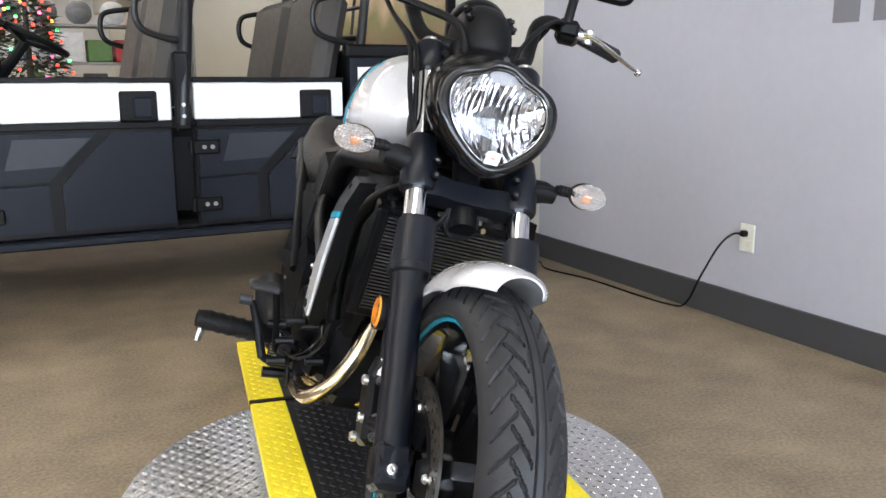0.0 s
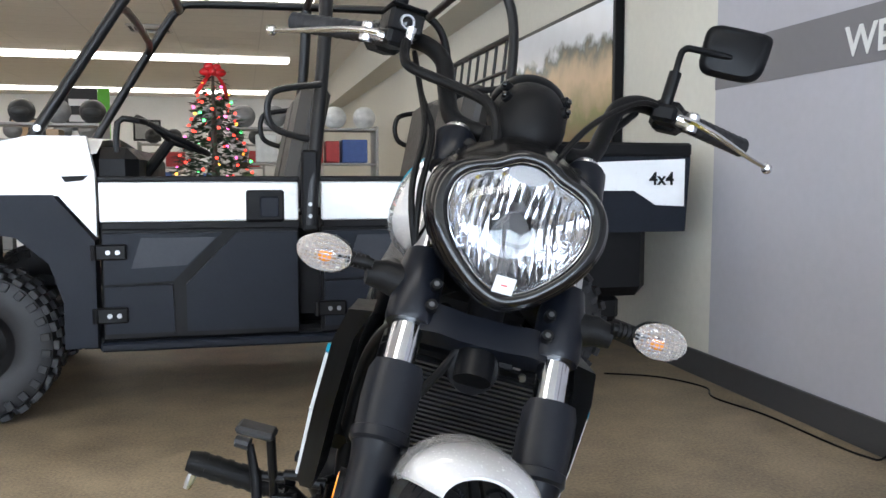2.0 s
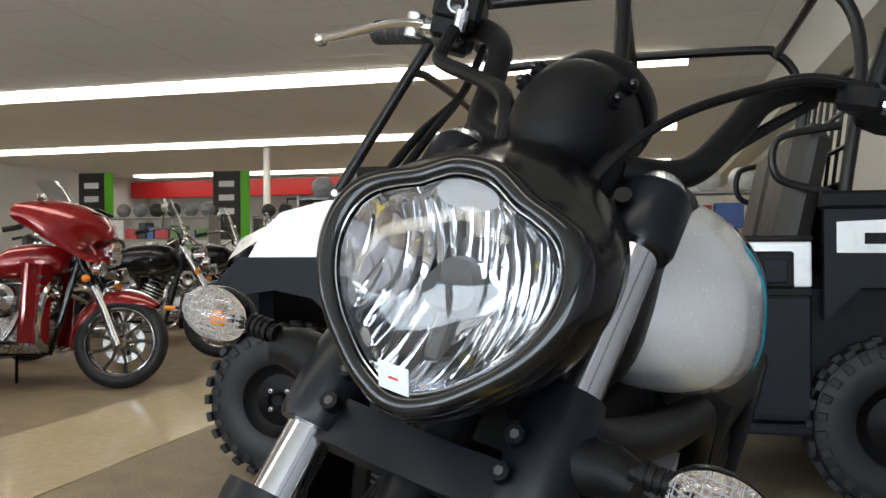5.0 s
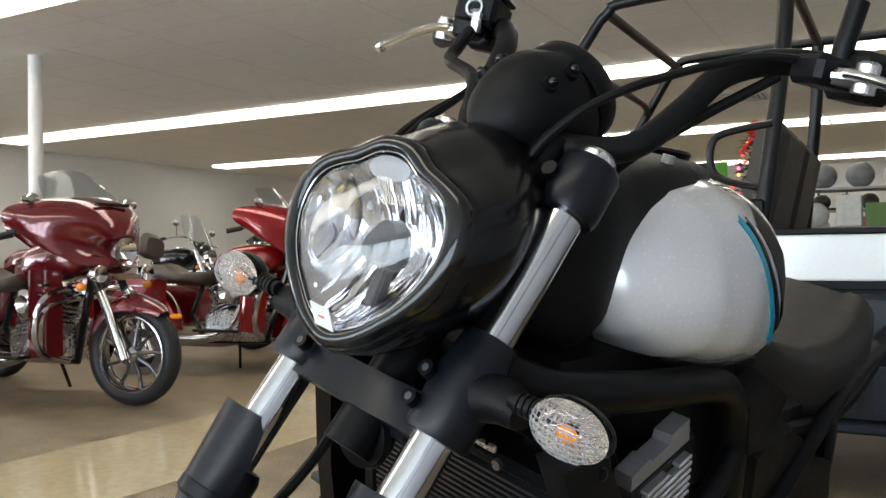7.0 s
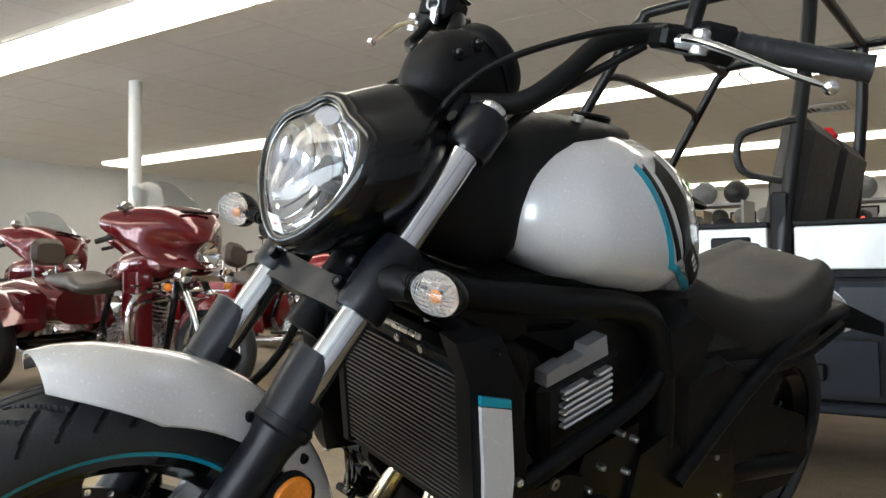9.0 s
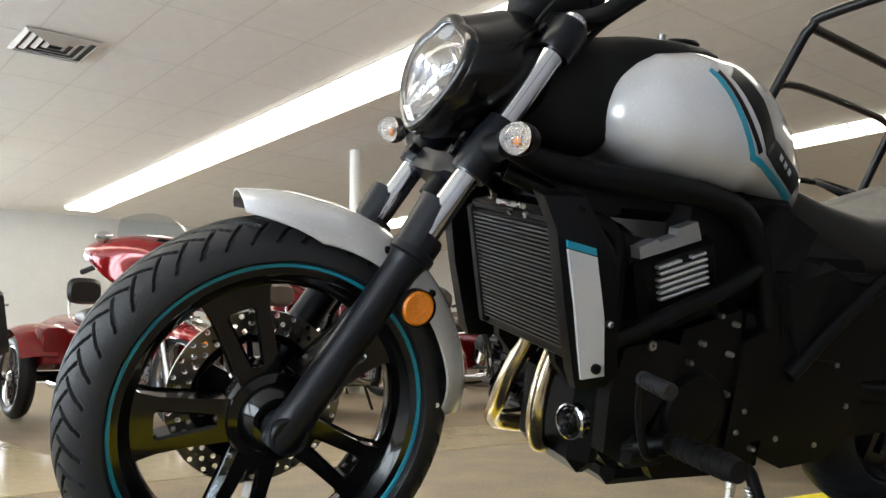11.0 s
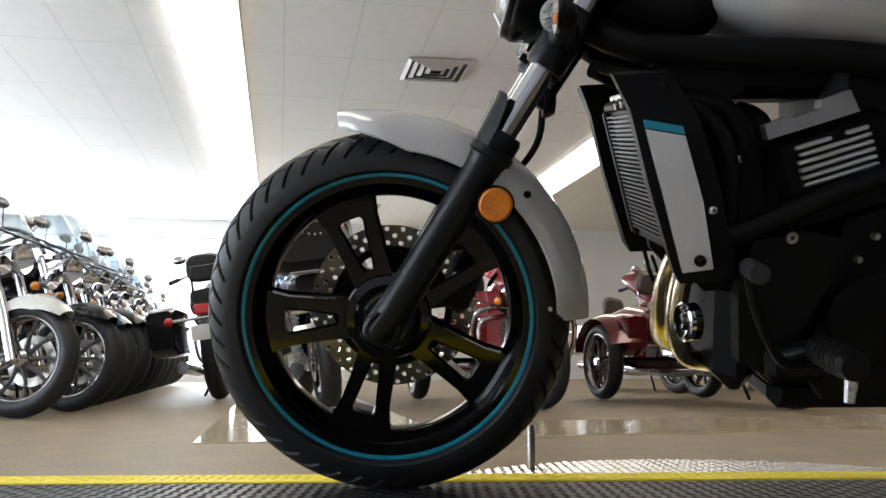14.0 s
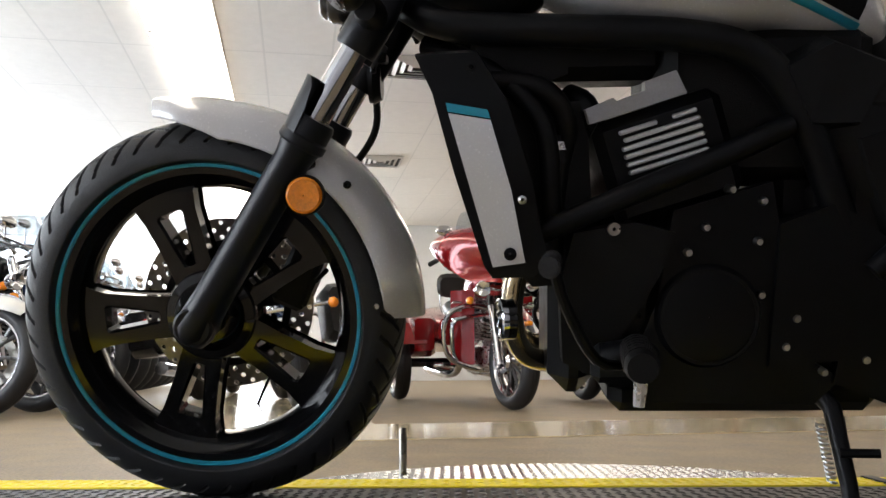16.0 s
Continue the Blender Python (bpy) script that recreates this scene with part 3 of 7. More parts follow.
    part("stalk", Geo().tube([(ix, s * 0.165, iz), (ix, s * 0.212, iz)], 0.008, 12), MATTE, ind)
    sh = Geo()
    lens = Geo()
    for q, gg, fr in ((0, sh, -1), (1, lens, 1)):
        rr = []
        for k in range(7):
            t = k / 6
            c = math.cos(math.pi / 2 * t)
            ring = []
            for j in range(28):
                a = 2 * math.pi * j / 28
                ring.append((ix + 0.004 + fr * 0.026 * math.sin(math.pi / 2 * t), s * 0.230 + s * 0.0385 * c * math.cos(a) + 0.0, iz + 0.0255 * c * math.sin(a) * (1 - 0.12 * math.cos(a))))
            rr.append(ring)
        gg.loft(rr[:-1], True)
    part("housing", sh, MATTE, ind)
    part("bulb", Geo().ball((ix + 0.008, s * 0.228, iz - 0.004), (0.005, 0.010, 0.008), 12, 8), AMBER, ind, "amber bulb")
    part("reflector_bowl", Geo().lathe([(0.0, 0.003), (0.004, 0.020), (0.0065, 0.0370)], 28, "x", 0, pose(ix + 0.003, s * 0.230, iz) @ Matrix.Diagonal((1, 1, 0.66, 1))), INDREF, ind)
    lp = part("lens", lens, CLEAR, ind, "clear fluted lens")
    lp.visible_shadow = False
    lines = Geo()
    for j in range(-4, 5):
        pts = []
        for k in range(9):
            w = -0.035 + 0.070 * k / 8
            zz = 0.0051 * j
            rr = 1 - (w / 0.0385) ** 2 - (zz / 0.0255) ** 2
            if rr > 0.04:
                pts.append((ix + 0.004 + 0.0262 * math.sqrt(rr), s * 0.230 + w, iz + zz))
        if len(pts) > 2:
            lines.tube(pts, 0.0007, 5)
    for j in range(-5, 6):
        pts = []
        for k in range(9):
            zz = -0.023 + 0.046 * k / 8
            w = 0.0062 * j
            rr = 1 - (w / 0.0385) ** 2 - (zz / 0.0255) ** 2
            if rr > 0.04:
                pts.append((ix + 0.004 + 0.0262 * math.sqrt(rr), s * 0.230 + w, iz + zz))
        if len(pts) > 2:
            lines.tube(pts, 0.0006, 5)
    lf = part("lens_fluting", lines, mat("clear_flute_plastic", (0.26, 0.26, 0.27), 0.15, 0.0) if s > 0 else bpy.data.materials["clear_flute_plastic"], ind, kind="stuff")
    lf.visible_shadow = False

# yokes
part("lower_yoke", Geo().prism([(-0.100, 0.014), (-0.06, 0.020), (-0.03, 0.012), (0.03, 0.012), (0.06, 0.020), (0.100, 0.014), (0.09, -0.03), (-0.09, -0.03)], -0.022, 0.018, "xy", 0,
     Matrix.Translation(on_fork(0.500, 0)) @ pose(0, 0, 0, 0, -32, 0) @ pose(0, 0, 0, 0, 0, -90)), FORKB, bike, "black lower triple clamp")
part("steering_stem", Geo().tube([on_fork(0.44, 0, -0.02), on_fork(0.80, 0, -0.03)], 0.026, 16), BLACK, bike)
part("upper_yoke", Geo().box((-0.03, -0.09, -0.012), (0.035, 0.09, 0.012), 0.006, 0, Matrix.Translation(on_fork(0.768, 0, -0.02)) @ pose(0, 0, 0, 0, -32, 0)), BLACK, bike)
horn = part("horn", Geo().lathe([(-0.012, 0.001), (-0.012, 0.030), (0.0, 0.036), (0.008, 0.034), (0.010, 0.012), (0.014, 0.001)], 24, "x", 0, pose(-0.275, 0.0, 0.69)), BLACK, bike, "round black horn below the headlight")
part("bracket", Geo().box((-0.30, -0.055, 0.715), (-0.285, 0.055, 0.73), 0.003).box((-0.282, 0.03, 0.70), (-0.274, 0.052, 0.716), 0.002).tube([(-0.276, -0.06, 0.725), (-0.268, -0.06, 0.725)], 0.006, 10), BLACK, bike)

# front fender: a thin shell over the tyre
def fender_geo(r, half, a0, a1, steps, drop, thick=0.003):
    outer, inner = [], []
    for k in range(steps + 1):
        t = k / steps
        a = radians(a0 + (a1 - a0) * t)
        nose = max(0.0, 1 - t / 0.20)
        tail = max(0.0, (t - 0.84) / 0.16)
        h = half * (1 - 0.50 * nose ** 3) * (1 - 0.45 * tail ** 2)
        for rows, off in ((outer, 0), (inner, -thick)):
            ring = []
            for j in range(15):
                s_ = -1 + 2 * j / 14
                y = h * math.sin(s_ * math.pi / 2 * 0.98)
                rr = r + off - drop * (1 - math.cos(s_ * math.pi / 2 * 0.98)) * (1 - 0.5 * nose) + 0.012 * nose
                ring.append((rr * math.cos(a), y * (1 if off == 0 else 0.97), rr * math.sin(a)))
            rows.append(ring)
    rings = [o + i[::-1] for o, i in zip(outer, inner)]
    return Geo().loft(rings)


fen = part("front_fender", fender_geo(0.351, 0.076, 77, 181, 40, 0.062), PEARL, bike, "glossy pearl white front fender")
fen.matrix_local = place(0, AX)
for s in (-1, 1):
    for a in (118, 138):
        part("fender_bolt", Geo().lathe([(0, 0.0001), (0.004, 0.0035), (0.002, 0.0065), (-0.004, 0.0065)], 12, "y", 0, pose(0.318 * math.cos(radians(a)), s * 0.069, 0.318 * math.sin(radians(a)), 0, 0, 0 if s > 0 else 180)), BLACK, fen)
    part("fender_bracket", Geo().tube([(0.31 * math.cos(radians(126)), s * 0.074, 0.31 * math.sin(radians(126))), (0.295 * math.cos(radians(124)), s * 0.09, 0.295 * math.sin(radians(124)))], [0.012, 0.014], 12), BLACK, fen)

# headlight
HC, HT = Vector((-0.229, -0.001, 0.888)), 15.0
HM = Matrix.Translation(HC) @ pose(0, 0, 0, 0, -HT, 0)      # local x out of the lens, z up the face
RAD = [(0, 0.975), (10, 0.97), (20, 0.93), (30, 0.91), (42, 0.965), (56, 1.05), (68, 1.065), (84, 1.02), (100, 0.955), (120, 0.895), (140, 0.88), (160, 0.93), (180, 0.99)]


def shape_r(a):
    """The face's radius at a degrees from its top, eased through the knots."""
    b = a % 360
    b = b if b <= 180 else 360 - b
    n = len(RAD)
    for k in range(n - 1):
        (a0, r0), (a1, r1) = RAD[k], RAD[k + 1]
        if a0 <= b <= a1:
            m0 = (r1 - RAD[k - 1][1]) / (a1 - RAD[k - 1][0]) if k else 0.0
            m1 = (RAD[k + 2][1] - r0) / (RAD[k + 2][0] - a0) if k + 2 < n else 0.0
            h, t = a1 - a0, (b - a0) / (a1 - a0)
            return (2 * t ** 3 - 3 * t * t + 1) * r0 + (t ** 3 - 2 * t * t + t) * h * m0 + (3 * t * t - 2 * t ** 3) * r1 + (t ** 3 - t * t) * h * m1
    return 1.0


def outline(scale, x, n=96, lift=0.0, even=0.0, wide=1.0):
    ring = []
    for k in range(n):
        a = 360.0 * k / n
        r = scale * (shape_r(a) * (1 - even) + even)
        ring.append((x, wide * r * math.sin(radians(a)), r * math.cos(radians(a)) + lift))
    return ring


NACELLE = mat("nacelle_black", (0.003, 0.003, 0.0035), 0.20, 0, 20, 0.2, 0, 0.12, spec=0.2)
head = part("headlight", Geo().loft([outline(0.098, 0.003), outline(0.1045, 0.001, wide=1.03), outline(0.1085, -0.010, wide=1.05), outline(0.114, -0.035, lift=0.010, even=0.2, wide=1.04), outline(0.117, -0.07, lift=0.030, even=0.45, wide=0.98), outline(0.116, -0.10, lift=0.042, even=0.6, wide=0.86), outline(0.114, -0.14, lift=0.054, even=0.7, wide=0.76), outline(0.107, -0.18, lift=0.062, even=0.8, wide=0.68), outline(0.085, -0.205, lift=0.066, even=0.9, wide=0.6), outline(0.04, -0.215, lift=0.066, even=0.95, wide=0.6)], False), NACELLE, bike, "gloss black headlight nacelle with heart-shaped lens", angle=60)
head.matrix_local = HM @ Matrix.Diagonal((1, 1.035, 1, 1))
g = Geo().loft([outline(0.1055, -0.002, wide=1.03), outline(0.1058, 0.004, wide=1.03), outline(0.1035, 0.0095, wide=1.02), outline(0.0995, 0.0125), outline(0.0925, 0.0125), outline(0.0885, 0.0095), outline(0.0868, 0.006), outline(0.0858, 0.000)], False)
part("bezel", g, GLOSSB, head, "gloss black bezel ring", angle=70)
part("rim_line", Geo().tube([Vector(p) for p in outline(0.0876, 0.0090)] + [outline(0.0876, 0.0090)[0]], 0.0008, 6, False), CHROME, head)
# reflector: a deep bowl cut into upright scalloped strips
def limit(y, z):
    return 0.0856 * shape_r(math.degrees(math.atan2(abs(y), z)))


ST, SUB, NZ = 0.0112, 8, 110
vs, fs, cols = [], [], 19 * SUB
for i in range(cols + 1):
    k, f = divmod(i, SUB)
    f = f / SUB - 0.5
    for j in range(NZ + 1):
        z = -0.095 + 0.19 * j / NZ
        y = (k - 9.5 + f + 0.5) * ST - 0.05 * z
        r = max(math.hypot(y, z), 1e-5)
        lim = limit(y, z)
        if r > lim:
            y, z, r = y * lim / r, z * lim / r, lim
        t = r / lim
        x = -0.062 + 0.067 * t ** 1.9
        edge = min(1.0, max(0.0, (t - 0.32) / 0.06)) * min(1.0, max(0.0, (0.96 - t) / 0.05))
        x += edge * (0.0058 * (0.25 - f * f) + 0.0016 * ((k * 7) % 5 - 2) * (z if z > -0.02 else 0.6 * z) / 0.08)
        vs.append((x, y, z))
for i in range(cols):
    for j in range(NZ):
        a = i * (NZ + 1) + j
        q = [vs[a], vs[a + 1], vs[a + NZ + 2], vs[a + NZ + 1]]
        if len({(round(p[1], 5), round(p[2], 5)) for p in q}) == 4:
            fs.append((a, a + 1, a + NZ + 2, a + NZ + 1))
part("reflector_bowl", Geo().add(vs, fs), MIRROR, head, "chrome reflector of scalloped upright strips", angle=24)
part("bulb_shield", Geo().loft([[(-0.034, 0.025 * math.sin(2 * math.pi * k / 24) * (1 + 0.12 * math.cos(6 * math.pi * k / 24)), 0.003 + 0.025 * math.cos(2 * math.pi * k / 24) * (1 + 0.12 * math.cos(6 * math.pi * k / 24))) for k in range(24)],
                                [(-0.018, 0.021 * math.sin(2 * math.pi * k / 24) * (1 + 0.12 * math.cos(6 * math.pi * k / 24)), 0.003 + 0.021 * math.cos(2 * math.pi * k / 24) * (1 + 0.12 * math.cos(6 * math.pi * k / 24))) for k in range(24)]]), mat("bulb_shield_grey", (0.025, 0.025, 0.028), 0.35, 0.0), head, "dark grey bulb shield")
part("bulb", Geo().tube([(-0.055, 0, 0.003), (-0.034, 0, 0.003)], 0.008, 12), CLEAR, head)
part("shield_leg", Geo().box((-0.045, -0.008, -0.058), (-0.030, 0.008, -0.015), 0.003), mat("shield_leg_grey", (0.03, 0.03, 0.033), 0.35, 0.0), head)
part("position_lamp", Geo().loft([[(0.006, 0.026 * math.cos(2 * math.pi * k / 20), 0.070 + 0.012 * math.sin(2 * math.pi * k / 20)) for k in range(20)], [(0.0, 0.023 * math.cos(2 * math.pi * k / 20), 0.070 + 0.010 * math.sin(2 * math.pi * k / 20)) for k in range(20)]]), mat("frosted_ribbed_lens", (0.30, 0.31, 0.33), 0.4, 0.5, 400, 0.3, 0.4), head, "frosted position lamp strip")
rings = [outline(0.0867, 0.006), outline(0.079, 0.016, even=0.1), outline(0.064, 0.026, even=0.2), outline(0.040, 0.033, even=0.3), outline(0.015, 0.036, even=0.4)]
inner = [[(p[0] - 0.003, p[1] * 0.98, p[2] * 0.98) for p in r] for r in rings]
lens = part("lens", Geo().loft(rings + inner[::-1], False), CLEAR, head, "clear curved headlight lens", angle=60)
lens.visible_shadow = False
part("sticker", Geo().box((-0.0004, -0.0125, -0.0125), (0.0004, 0.0125, 0.0125), 0, 0, pose(0.0195, 0, -0.0775, 0, 42, 0)), WHITEP, head, "white paper sticker on the lens")
part("sticker_mark", Geo().box((0.0004, -0.004, -0.001), (0.0007, 0.004, 0.001), 0, 0, pose(0.0195, 0, -0.0775, 0, 42, 0)), REDINK, head)

# instrument pod: a bullet that leans back to a round dial facing the rider
rings = []
for cx, cz, ry_, rz_, lean_ in ((-0.3395, 1.030, 0.008, 0.007, 0), (-0.343, 1.031, 0.020, 0.016, 2), (-0.351, 1.033, 0.032, 0.027, 5), (-0.365, 1.037, 0.043, 0.039, 8), (-0.385, 1.042, 0.0505, 0.049, 13), (-0.408, 1.047, 0.055, 0.055, 18), (-0.432, 1.052, 0.0575, 0.059, 24), (-0.455, 1.056, 0.0585, 0.061, 29), (-0.474, 1.059, 0.059, 0.062, 33), (-0.478, 1.060, 0.056, 0.059, 33)):
    ring = []
    cx = -0.479 + 0.85 * (cx + 0.479)
    for k in range(40):
        a = 2 * math.pi * k / 40
        up = rz_ * math.sin(a)
        ring.append((cx + up * math.sin(radians(lean_)), ry_ * math.copysign(abs(math.cos(a)) ** 0.9, math.cos(a)) * (1 - 0.10 * math.sin(a)), cz - 0.010 + up * math.cos(radians(lean_))))
    rings.append(ring)
dash = part("instrument", Geo().loft(rings), MATTE, bike, "matte black bullet-shaped instrument housing", angle=60)
GM = pose(-0.479, 0, 1.0495, 0, 34, 0) @ Matrix.Scale(0.95, 4)
part("dial_rim", Geo().lathe([(0.0, 0.050), (0.0, 0.0635), (-0.004, 0.066), (-0.026, 0.066), (-0.032, 0.062), (-0.030, 0.056)], 48, "x", 0, GM, True), BLACK, dash)
part("dial", Geo().lathe([(-0.026, 0.0005), (-0.026, 0.060)], 40, "x", 0, GM), GLOSSB, dash)
for sy in (-1, 1):
    for px_, py_, pz_ in ((-0.401, 0.044, 1.064), (-0.431, 0.046, 1.082)):
        part("screw_recess", Geo().tube([(px_ - 0.004, sy * (py_ - 0.006), pz_ - 0.003), (px_ + 0.002, sy * (py_ + 0.003), pz_ + 0.002)], [0.0095, 0.0085], 14), BLACK, dash)
        part("screw", Geo().ball((px_ + 0.0025, sy * (py_ + 0.0035), pz_ + 0.0025), 0.0050, 12, 8), GLOSSB, dash, "shiny black screw head")

# handlebar, grips, levers, mirrors
LEVERM = mat("polished_lever_alloy", (0.70, 0.70, 0.71), 0.2, 1.0, 6, 0.05)
for s in (1, -1):
    bar = part("handlebar", Geo().tube([(-0.415, s * 0.012, 1.005), (-0.43, s * 0.06, 1.005), (-0.470, s * 0.110, 1.018), (-0.520, s * 0.132, 1.065), (-0.560, s * 0.150, 1.112), (-0.605, s * 0.195, 1.137), (-0.655, s * 0.27, 1.138), (-0.735, s * 0.42, 1.132)], 0.0145, 16, smooth=5), MATTE, bike, "matte black swept-back handlebar")
    a, b = Vector((-0.662, s * 0.285, 1.1375)), Vector((-0.742, s * 0.432, 1.131))
    grip = part("grip", Geo().tube([a, a.lerp(b, 0.02), a.lerp(b, 0.05), a.lerp(b, 0.95), b], [0.0165, 0.0195, 0.0172, 0.0172, 0.0185], 18), RUBBER, bar, "black rubber grip")
    for k in range(9):
        c = a.lerp(b, 0.10 + 0.1 * k)
        part("grip_ring", Geo().tube([c, a.lerp(b, 0.13 + 0.1 * k)], 0.0180, 14), RUBBER, bar)
    sw = part("switch_box", Geo().box((-0.03, -0.026, -0.026), (0.03, 0.026, 0.026), 0.009, 0, pose(-0.648, s * 0.258, 1.134, 0, 0, -28 * s)), MATTE, bike, "black handlebar switch box")
    part("switch", Geo().box((0.028, -0.012, -0.008), (0.036, 0.012, 0.008), 0.003, 0, pose(-0.648, s * 0.258, 1.134, 0, 0, -28 * s)), BLACK, sw)
    perch = part("lever_perch", Geo().box((-0.022, -0.022, -0.014), (0.052, 0.022, 0.016), 0.006, 0, pose(-0.612, s * 0.250, 1.128, 0, 0, -28 * s)), BLACK, bike, "black lever perch")
    part("lever", Geo().tube([(-0.580, s * 0.268, 1.128), (-0.575, s * 0.288, 1.126), (-0.580, s * 0.33, 1.117), (-0.602, s * 0.40, 1.099), (-0.615, s * 0.437, 1.092)], [0.013, 0.0095, 0.0085, 0.0065, 0.0055], 12, smooth=4, flat=0.62).ball((-0.617, s * 0.442, 1.091), 0.0095, 14, 10), LEVERM, bike, "polished aluminium hand lever")
    part("lever_pivot", Geo().tube([(-0.583, s * 0.282, 1.112), (-0.583, s * 0.282, 1.140), (-0.583, s * 0.282, 1.143)], [0.0115, 0.0115, 0.008], 16).box((-0.606, s * 0.268 - 0.026, 1.117), (-0.570, s * 0.268 + 0.024, 1.134), 0.006), ALU, bike, "aluminium lever pivot")
    mir = part("mirror", Geo().tube([(-0.622, s * 0.241, 1.138), (-0.622, s * 0.241, 1.166)], 0.011, 12), BLACK, bike, "black rear-view mirror on a bent stem")
    part("stem", Geo().tube([(-0.622, s * 0.241, 1.160), (-0.626, s * 0.243, 1.208)], 0.0110, 14).tube([(-0.625, s * 0.243, 1.200), (-0.630, s * 0.244, 1.240), (-0.633, s * 0.250, 1.252), (-0.636, s * 0.264, 1.257), (-0.645, s * 0.335, 1.262)], 0.0058, 12, smooth=4), BLACK, mir)
    rr = []
    for t, sc in ((0.0, 0.80), (0.006, 0.95), (0.012, 1.0), (0.020, 0.97), (0.022, 0.92)):
        ring = []
        for k in range(36):
            a_ = 2 * math.pi * k / 36
            c_, s_ = math.cos(a_), math.sin(a_)
            ww = 0.0575 * math.copysign(abs(c_) ** 0.42, c_) * (1 + 0.10 * s_)
            hh = 0.046 * math.copysign(abs(s_) ** 0.48, s_) + 0.006 * c_
            ring.append((-t, sc * ww * s, sc * hh))
        rr.append(ring)
    part("mirror_shell", Geo().loft(rr, True, 0, pose(-0.640, s * 0.340, 1.271, 0, 0, -8 * s)), BLACK, mir)
    part("mirror_glass", Geo().loft([[(-0.0222, p[1] * 0.9, p[2] * 0.9) for p in rr[2]], [(-0.0235, p[1] * 0.89, p[2] * 0.89) for p in rr[2]]], True, 0, pose(-0.640, s * 0.340, 1.271, 0, 0, -8 * s)), MIRROR, mir)
    riser = part("bar_riser", Geo().tube([(-0.405, s * 0.045, 0.975), (-0.42, s * 0.045, 1.012)], [0.022, 0.020], 14), BLACK, bike)
# front brake reservoir on the right
res = part("brake_reservoir", Geo().box((-0.034, -0.030, -0.020), (0.034, 0.030, 0.022), 0.006, 0, pose(-0.600, -0.232, 1.152, 0, -8, 18)), MATTE, bike, "black brake fluid reservoir with round sight glass")
part("cover", Geo().box((-0.036, -0.032, 0.0222), (0.036, 0.032, 0.029), 0.003, 0, pose(-0.600, -0.232, 1.152, 0, -8, 18)), BLACK, res)
RES = pose(-0.600, -0.232, 1.152, 0, -8, 18)
part("sight_ring", Geo().lathe([(0.034, 0.0085), (0.0375, 0.0095), (0.0375, 0.0125), (0.034, 0.0135)], 24, "x", 0, RES, True), BOLT, res, "round bright sight glass ring")
part("sight_glass", Geo().lathe([(0.0345, 0.009), (0.0355, 0.006), (0.0358, 0.001)], 20, "x", 0, RES), GLOSSB, res, "dark sight glass")
part("brake_line", Geo().tube([(-0.560, -0.215, 1.125), (-0.535, -0.210, 1.098), (-0.506, -0.192, 1.080), (-0.465, -0.122, 1.066), (-0.415, -0.068, 1.050), (-0.388, -0.046, 1.015), (-0.378, -0.044, 0.97)], 0.0085, 10, smooth=5), MATTE, bike, "thick black rubber brake hose")
part("banjo", Geo().tube([(-0.566, -0.212, 1.125), (-0.566, -0.212, 1.150)], 0.008, 10), ALU, bike)
part("cable", Geo().tube([(-0.595, 0.245, 1.138), (-0.55, 0.185, 1.132), (-0.476, 0.128, 1.094), (-0.420, 0.085, 1.052), (-0.386, 0.053, 0.998), (-0.385, 0.047, 0.955)], 0.0048, 8, smooth=6), MATTE, bike, "black clutch cable")
for k in range(2):
    part("cable", Geo().tube([(-0.62, -0.20, 1.12), (-0.53, -0.17, 1.05), (-0.40, -0.135 - 0.012 * k, 0.985), (-0.325, -0.13 - 0.012 * k, 0.90), (-0.315, -0.115, 0.82), (-0.34, -0.08, 0.76)], 0.0048, 8, smooth=6), MATTE, bike, "black control cable")
part("cable", Geo().tube([(-0.60, 0.19, 1.12), (-0.54, 0.14, 1.06), (-0.48, 0.10, 1.00), (-0.45, 0.08, 0.95)], 0.006, 8, smooth=5), MATTE, bike)
part("brake_hose", Geo().tube([(-0.285, -0.02, 0.74), (-0.272, -0.03, 0.70), (-0.268, -0.07, 0.62), (-0.23, -0.09, 0.56), (-0.165, -0.115, 0.50), (-0.12, -0.115, 0.42)], 0.0062, 8, smooth=5), MATTE, bike, "black front brake hose")
CAL = pose(-0.128, -0.090, 0.368, 0, -25, 0)
cal = part("brake_caliper", Geo().box((-0.030, -0.044, -0.066), (0.028, -0.004, 0.056), 0.010, 0, CAL).box((-0.030, 0.024, -0.060), (0.028, 0.044, 0.050), 0.008, 0, CAL).box((-0.034, -0.030, -0.050), (-0.020, 0.040, 0.040), 0.005, 0, CAL), BLACK, bike, "black front brake caliper")
part("caliper_lug", Geo().tube([CAL @ Vector((0.020, -0.034, 0.050)), CAL @ Vector((0.034, -0.030, 0.075))], [0.014, 0.011], 12), BLACK, cal)
part("caliper_lug", Geo().tube([CAL @ Vector((0.026, -0.030, -0.030)), CAL @ Vector((0.060, -0.022, -0.036))], [0.013, 0.011], 12), BLACK, cal)
for bx, bz in ((0.014, 0.040), (0.016, -0.022), (-0.016, -0.052)):
    part("caliper_bolt", Geo().lathe([(-0.054, 0.001), (-0.054, 0.006), (-0.051, 0.009), (-0.044, 0.009)], 12, "y", 0, CAL @ pose(bx, 0, bz)), ALU, cal, "bright caliper bolt")
    part("caliper_bolt", Geo().tube([CAL @ Vector((0.028, -0.026, bz)), CAL @ Vector((0.036, -0.026, bz))], 0.0085, 10), ALU, cal, "bright caliper bolt")
part("banjo", Geo().tube([(-0.120, -0.118, 0.425), (-0.128, -0.116, 0.452)], [0.009, 0.007], 12), ALU, cal, "bright hose union")
